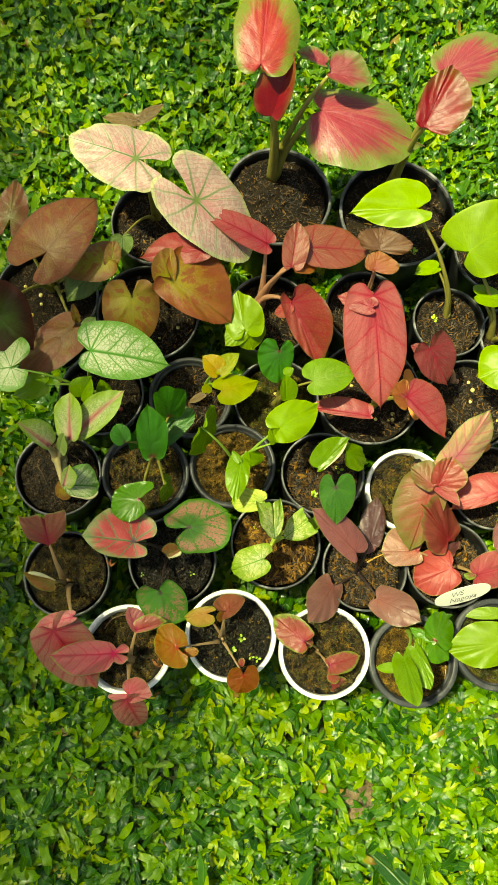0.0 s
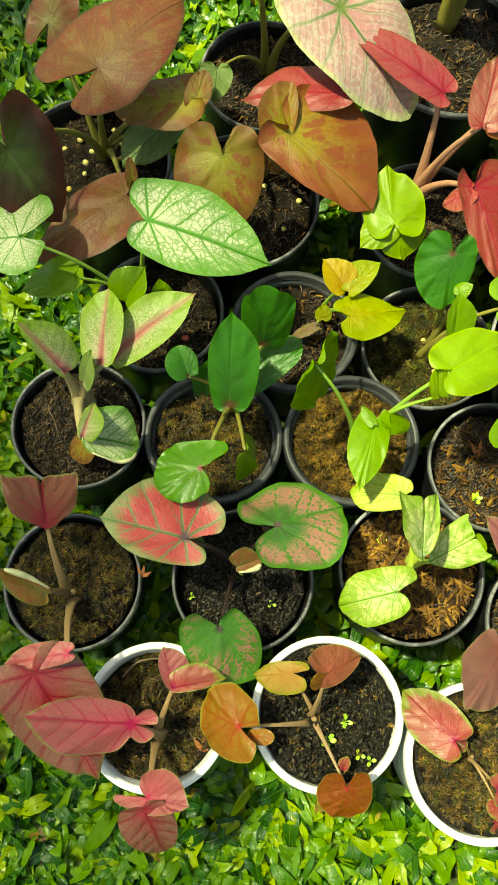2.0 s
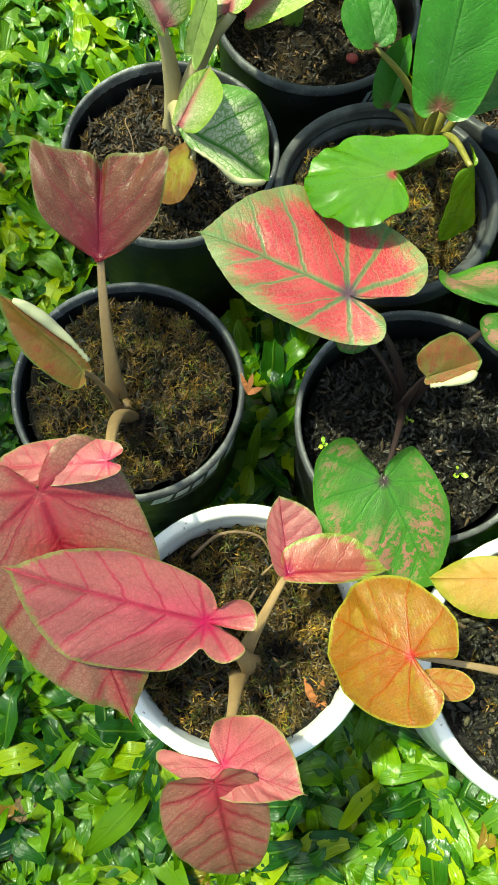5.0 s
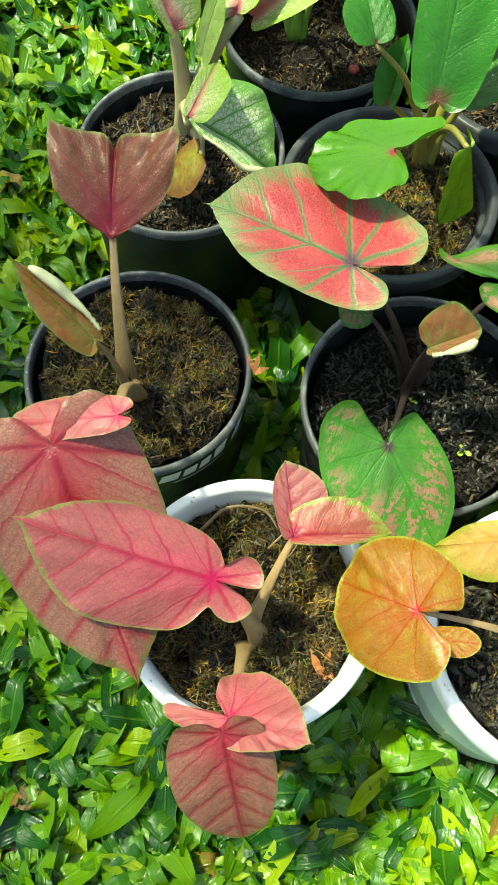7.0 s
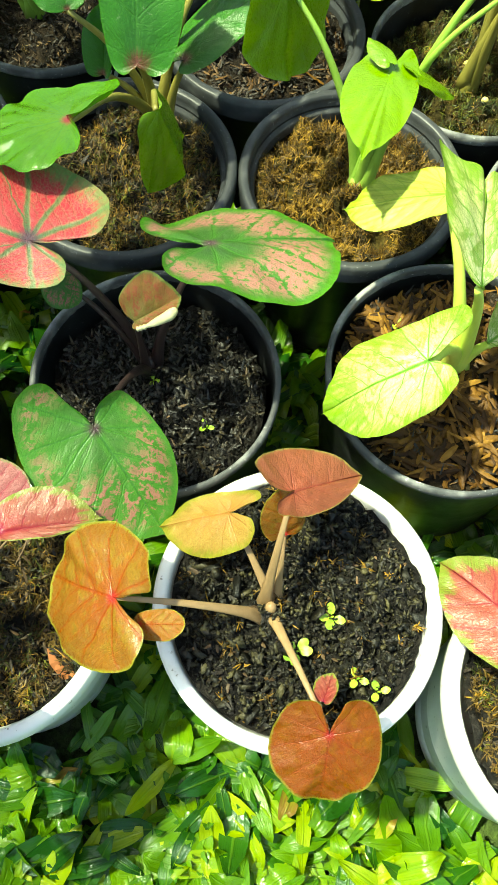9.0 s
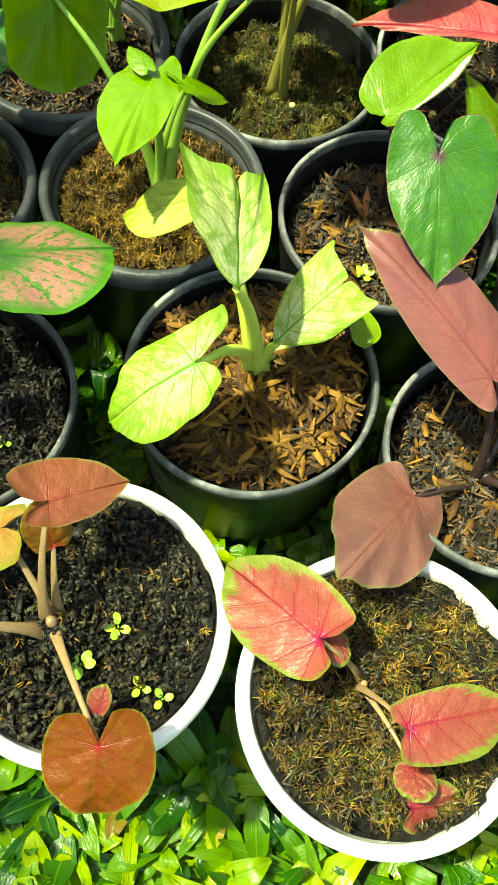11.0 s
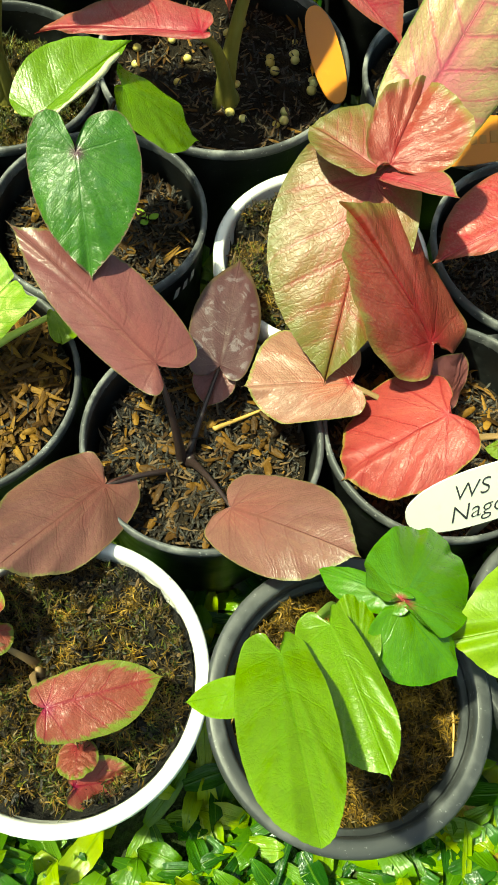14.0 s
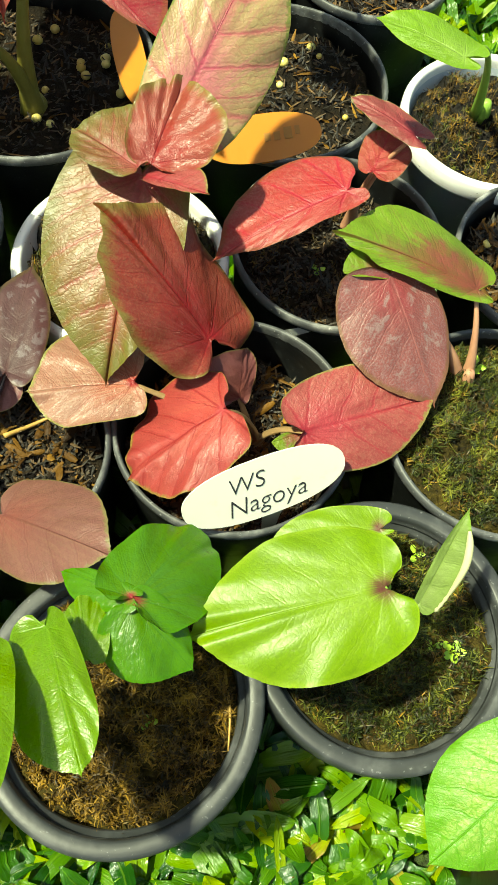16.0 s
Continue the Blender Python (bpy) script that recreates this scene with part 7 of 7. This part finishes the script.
for seed_key, seed_x, seed_y, seed_size, seed_leaves in (("a2", 0.016, -0.004, 0.005, 4), ("a2", 0.002, -0.022, 0.0055, 5), ("a2", 0.030, -0.030, 0.004, 3), ("a2", 0.040, -0.034, 0.004, 3),
        ("a4", 0.012, -0.010, 0.0035, 3), ("a5", 0.034, -0.012, 0.005, 5), ("a5", 0.026, -0.008, 0.004, 3), ("a5", 0.024, 0.040, 0.004, 3), ("b2", 0.030, -0.018, 0.0035, 3),
        ("b2", -0.046, -0.020, 0.003, 3), ("b2", -0.004, 0.006, 0.003, 3), ("b3", -0.030, 0.026, 0.004, 4), ("c3", 0.030, 0.002, 0.004, 4), ("c4", -0.012, -0.030, 0.005, 5), ("c4", 0.028, 0.010, 0.006, 3),
        ("c6", -0.012, -0.010, 0.004, 3), ("b6", -0.004, 0.045, 0.005, 4), ("b6", 0.004, -0.045, 0.006, 4), ("e4", -0.020, 0.010, 0.006, 4), ("f4", 0.030, -0.060, 0.006, 4)):
    weed_seedling(seed_key, seed_x, seed_y, seed_size, seed_leaves)


def fertiliser_beads(key, count, seed):
    rng = random.Random(seed)
    x, y, r = POTS[key][:3]
    bm = bmesh.new()
    for _ in range(count):
        d, a = r * 0.78 * math.sqrt(rng.random()), rng.uniform(0, 6.28)
        px, py = d * math.cos(a), d * math.sin(a)
        s = 0.0030 * rng.uniform(0.75, 1.25)
        bmesh.ops.create_icosphere(bm, subdivisions=2, radius=s, matrix=Matrix.Translation((px, py, TOP[key](px, py) + 0.6 * s)) @ Matrix.Diagonal((1, rng.uniform(0.85, 1.1), 0.9, 1)))
    me = bpy.data.meshes.new("beads")
    bm.to_mesh(me)
    bm.free()
    me.materials.append(MAT["bead"])
    me.polygons.foreach_set("use_smooth", [True] * len(me.polygons))
    ob = new("fertiliser_beads", me)
    ob.location = (x, y, 0)
    tagged(ob, "yellow fertiliser beads scattered on dark potting soil", "fertiliser beads", kind="stuff")


fertiliser_beads("d4", 26, 3)
fertiliser_beads("f1", 14, 4)
fertiliser_beads("d5", 8, 5)
fertiliser_beads("c7", 8, 6)
fertiliser_beads("e1", 6, 7)
fertiliser_beads("d3", 4, 8)


def soil_clod(x, y, r, seed):
    verts, faces = [(0, 0, r * 0.35)], []
    for i in range(1, 7):
        for k in range(22):
            a, d = 2 * math.pi * k / 22, r * i / 6
            d *= 1 + 0.3 * noise.noise((math.cos(a) * 1.5, math.sin(a) * 1.5, seed))
            z = r * 0.35 * (1 - (i / 6) ** 2) + 0.008 * noise.noise((d * math.cos(a) * 90, d * math.sin(a) * 90, seed))
            verts.append((d * math.cos(a), d * math.sin(a), z - (0.006 if i == 6 else 0)))
    faces = [(0, 1 + k, 1 + (k + 1) % 22) for k in range(22)]
    for i in range(5):
        a, b = 1 + i * 22, 1 + (i + 1) * 22
        faces += [(a + k, b + k, b + (k + 1) % 22, a + (k + 1) % 22) for k in range(22)]
    ob = new("soil_clod", mesh_of("soil_clod", verts, faces, CLOD))
    ob.location = (x, y, 0.004)
    tagged(ob, "crumbly brown worm cast of soil in the grass", "soil", kind="stuff")


CLOD = soil_ground("dry_cast", (0.05, 0.036, 0.02), (0.14, 0.10, 0.055), (0.26, 0.19, 0.10))
soil_clod(0.240, -0.208, 0.040, 1)
soil_clod(-0.220, -0.116, 0.020, 2)


def dry_twig(key, points, radius, label, paint):
    """A thin root, straw or stalk lying on the soil; points are offsets from the pot's middle."""
    x, y = POTS[key][:2]
    a = points[0]
    base = Vector((x + a[0], y + a[1], TOP[key](a[0], a[1]) + a[2]))
    line = catmull([Vector((x + p[0], y + p[1], TOP[key](p[0], p[1]) + p[2])) - base for p in points], 5)
    v, f = tube(line, [radius * (1 - 0.5 * i / (len(line) - 1)) for i in range(len(line))], 6)
    ob = new("twig", mesh_of("dry_twig", v, f, paint))
    ob.location = base
    tagged(ob, label, "twig")


STRAW = flat_paint("dry_straw", (0.40, 0.24, 0.06), 0.6, (0.24, 0.13, 0.04))
ROOT = flat_paint("dry_root", (0.16, 0.10, 0.055), 0.7, (0.08, 0.05, 0.03))
dry_twig("a4", [(0.050, 0.012, 0.004), (0.051, -0.008, 0.006), (0.049, -0.026, 0.004)], 0.0009, "thin tan straw lying on golden moss", STRAW)
dry_twig("c1", [(-0.030, 0.030, 0.0), (-0.032, 0.012, 0.010), (-0.024, 0.0, 0.012), (-0.018, -0.014, 0.002)], 0.0005, "thin curly brown root on dark potting mix", ROOT)
dry_twig("c1", [(0.014, 0.034, 0.004), (0.034, 0.020, 0.010), (0.046, -0.006, 0.006)], 0.0006, "thin curly brown root on dark potting mix", ROOT)
dry_twig("a1", [(0.002, 0.030, 0.002), (0.012, 0.044, 0.010), (0.016, 0.034, 0.016), (0.010, 0.024, 0.004)], 0.0006, "thin curly brown root on dark star moss", ROOT)
dry_twig("b4", [(0.006, 0.010, 0.004), (0.020, 0.018, 0.006), (0.034, 0.024, 0.004)], 0.0016, "tan wood splinter on dark potting mix", STRAW)
dry_twig("b4", [(-0.030, 0.028, 0.002), (-0.026, 0.036, 0.008), (-0.023, 0.044, 0.006)], 0.0011, "tan wood splinter on dark potting mix", STRAW)
dry_twig("b5", [(-0.044, -0.004, 0.002), (-0.030, -0.014, 0.006), (-0.016, -0.022, 0.004)], 0.0010, "tan wood splinter on dark potting mix", STRAW)


def seed_ball(key, dx, dy, radius, label, colour):
    x, y = POTS[key][:2]
    bm = bmesh.new()
    bmesh.ops.create_icosphere(bm, subdivisions=3, radius=radius, matrix=Matrix.Diagonal((1.15, 0.95, 0.85, 1)))
    for v in bm.verts:
        v.co *= 1 + 0.06 * noise.noise(v.co * 400)
    me = bpy.data.meshes.new("seed")
    bm.to_mesh(me)
    bm.free()
    me.materials.append(colour)
    me.polygons.foreach_set("use_smooth", [True] * len(me.polygons))
    ob = new("seed", me)
    ob.location = (x + dx, y + dy, TOP[key](dx, dy) + 0.6 * radius)
    tagged(ob, label, "seed")


seed_ball("d1", 0.030, -0.020, 0.0036, "small red seed lying on dark potting mix", flat_paint("red_seed", (0.30, 0.04, 0.03), 0.4, (0.2, 0.03, 0.02)))


def dry_frond(x, y, z, size, label):
    """A scrap of dried brown fern."""
    bm = bmesh.new()
    rng = random.Random(4)
    for k in range(9):
        a, r = rng.uniform(0.2, 2.4), size * rng.uniform(0.5, 1.0)
        tip = Vector((math.cos(a) * r, math.sin(a) * r, rng.uniform(-0.2, 0.7) * size))
        side = Vector((-math.sin(a), math.cos(a), 0.3)) * size * 0.12
        mid = tip * 0.55 + Vector((0, 0, 0.12 * size))
        v = [bm.verts.new(p) for p in (Vector((0, 0, 0)) - side * 0.4, mid - side, tip, mid + side, Vector((0, 0, 0)) + side * 0.4)]
        bm.faces.new(v)
    me = bpy.data.meshes.new("dry_frond")
    bm.to_mesh(me)
    bm.free()
    me.materials.append(flat_paint("dry_fern", (0.26, 0.09, 0.025), 0.7, (0.15, 0.06, 0.02)))
    ob = new("dry_leaf", me)
    ob.location = (x, y, z)
    tagged(ob, label, "dry leaf")


dry_frond(POTS["b1"][0] + 0.0645, POTS["b1"][1] + 0.012, 0.1235, 0.012, "scrap of dried brown fern on a pot rim")
dry_frond(POTS["c4"][0] - 0.012, POTS["c4"][1] + 0.012, TOP["c4"](-0.012, 0.012) + 0.0005, 0.020, "curled dry orange-brown leaf scrap on soil")
dry_frond(POTS["a1"][0] + 0.046, POTS["a1"][1] - 0.026, TOP["a1"](0.046, -0.026) + 0.001, 0.018, "dried orange-brown fern scrap on dark star moss")
dry_twig("a1", [(-0.036, 0.030, 0.006), (-0.024, 0.044, 0.014), (-0.006, 0.050, 0.012), (0.004, 0.044, 0.003)], 0.0011, "dark crooked twig lying on star moss", ROOT)
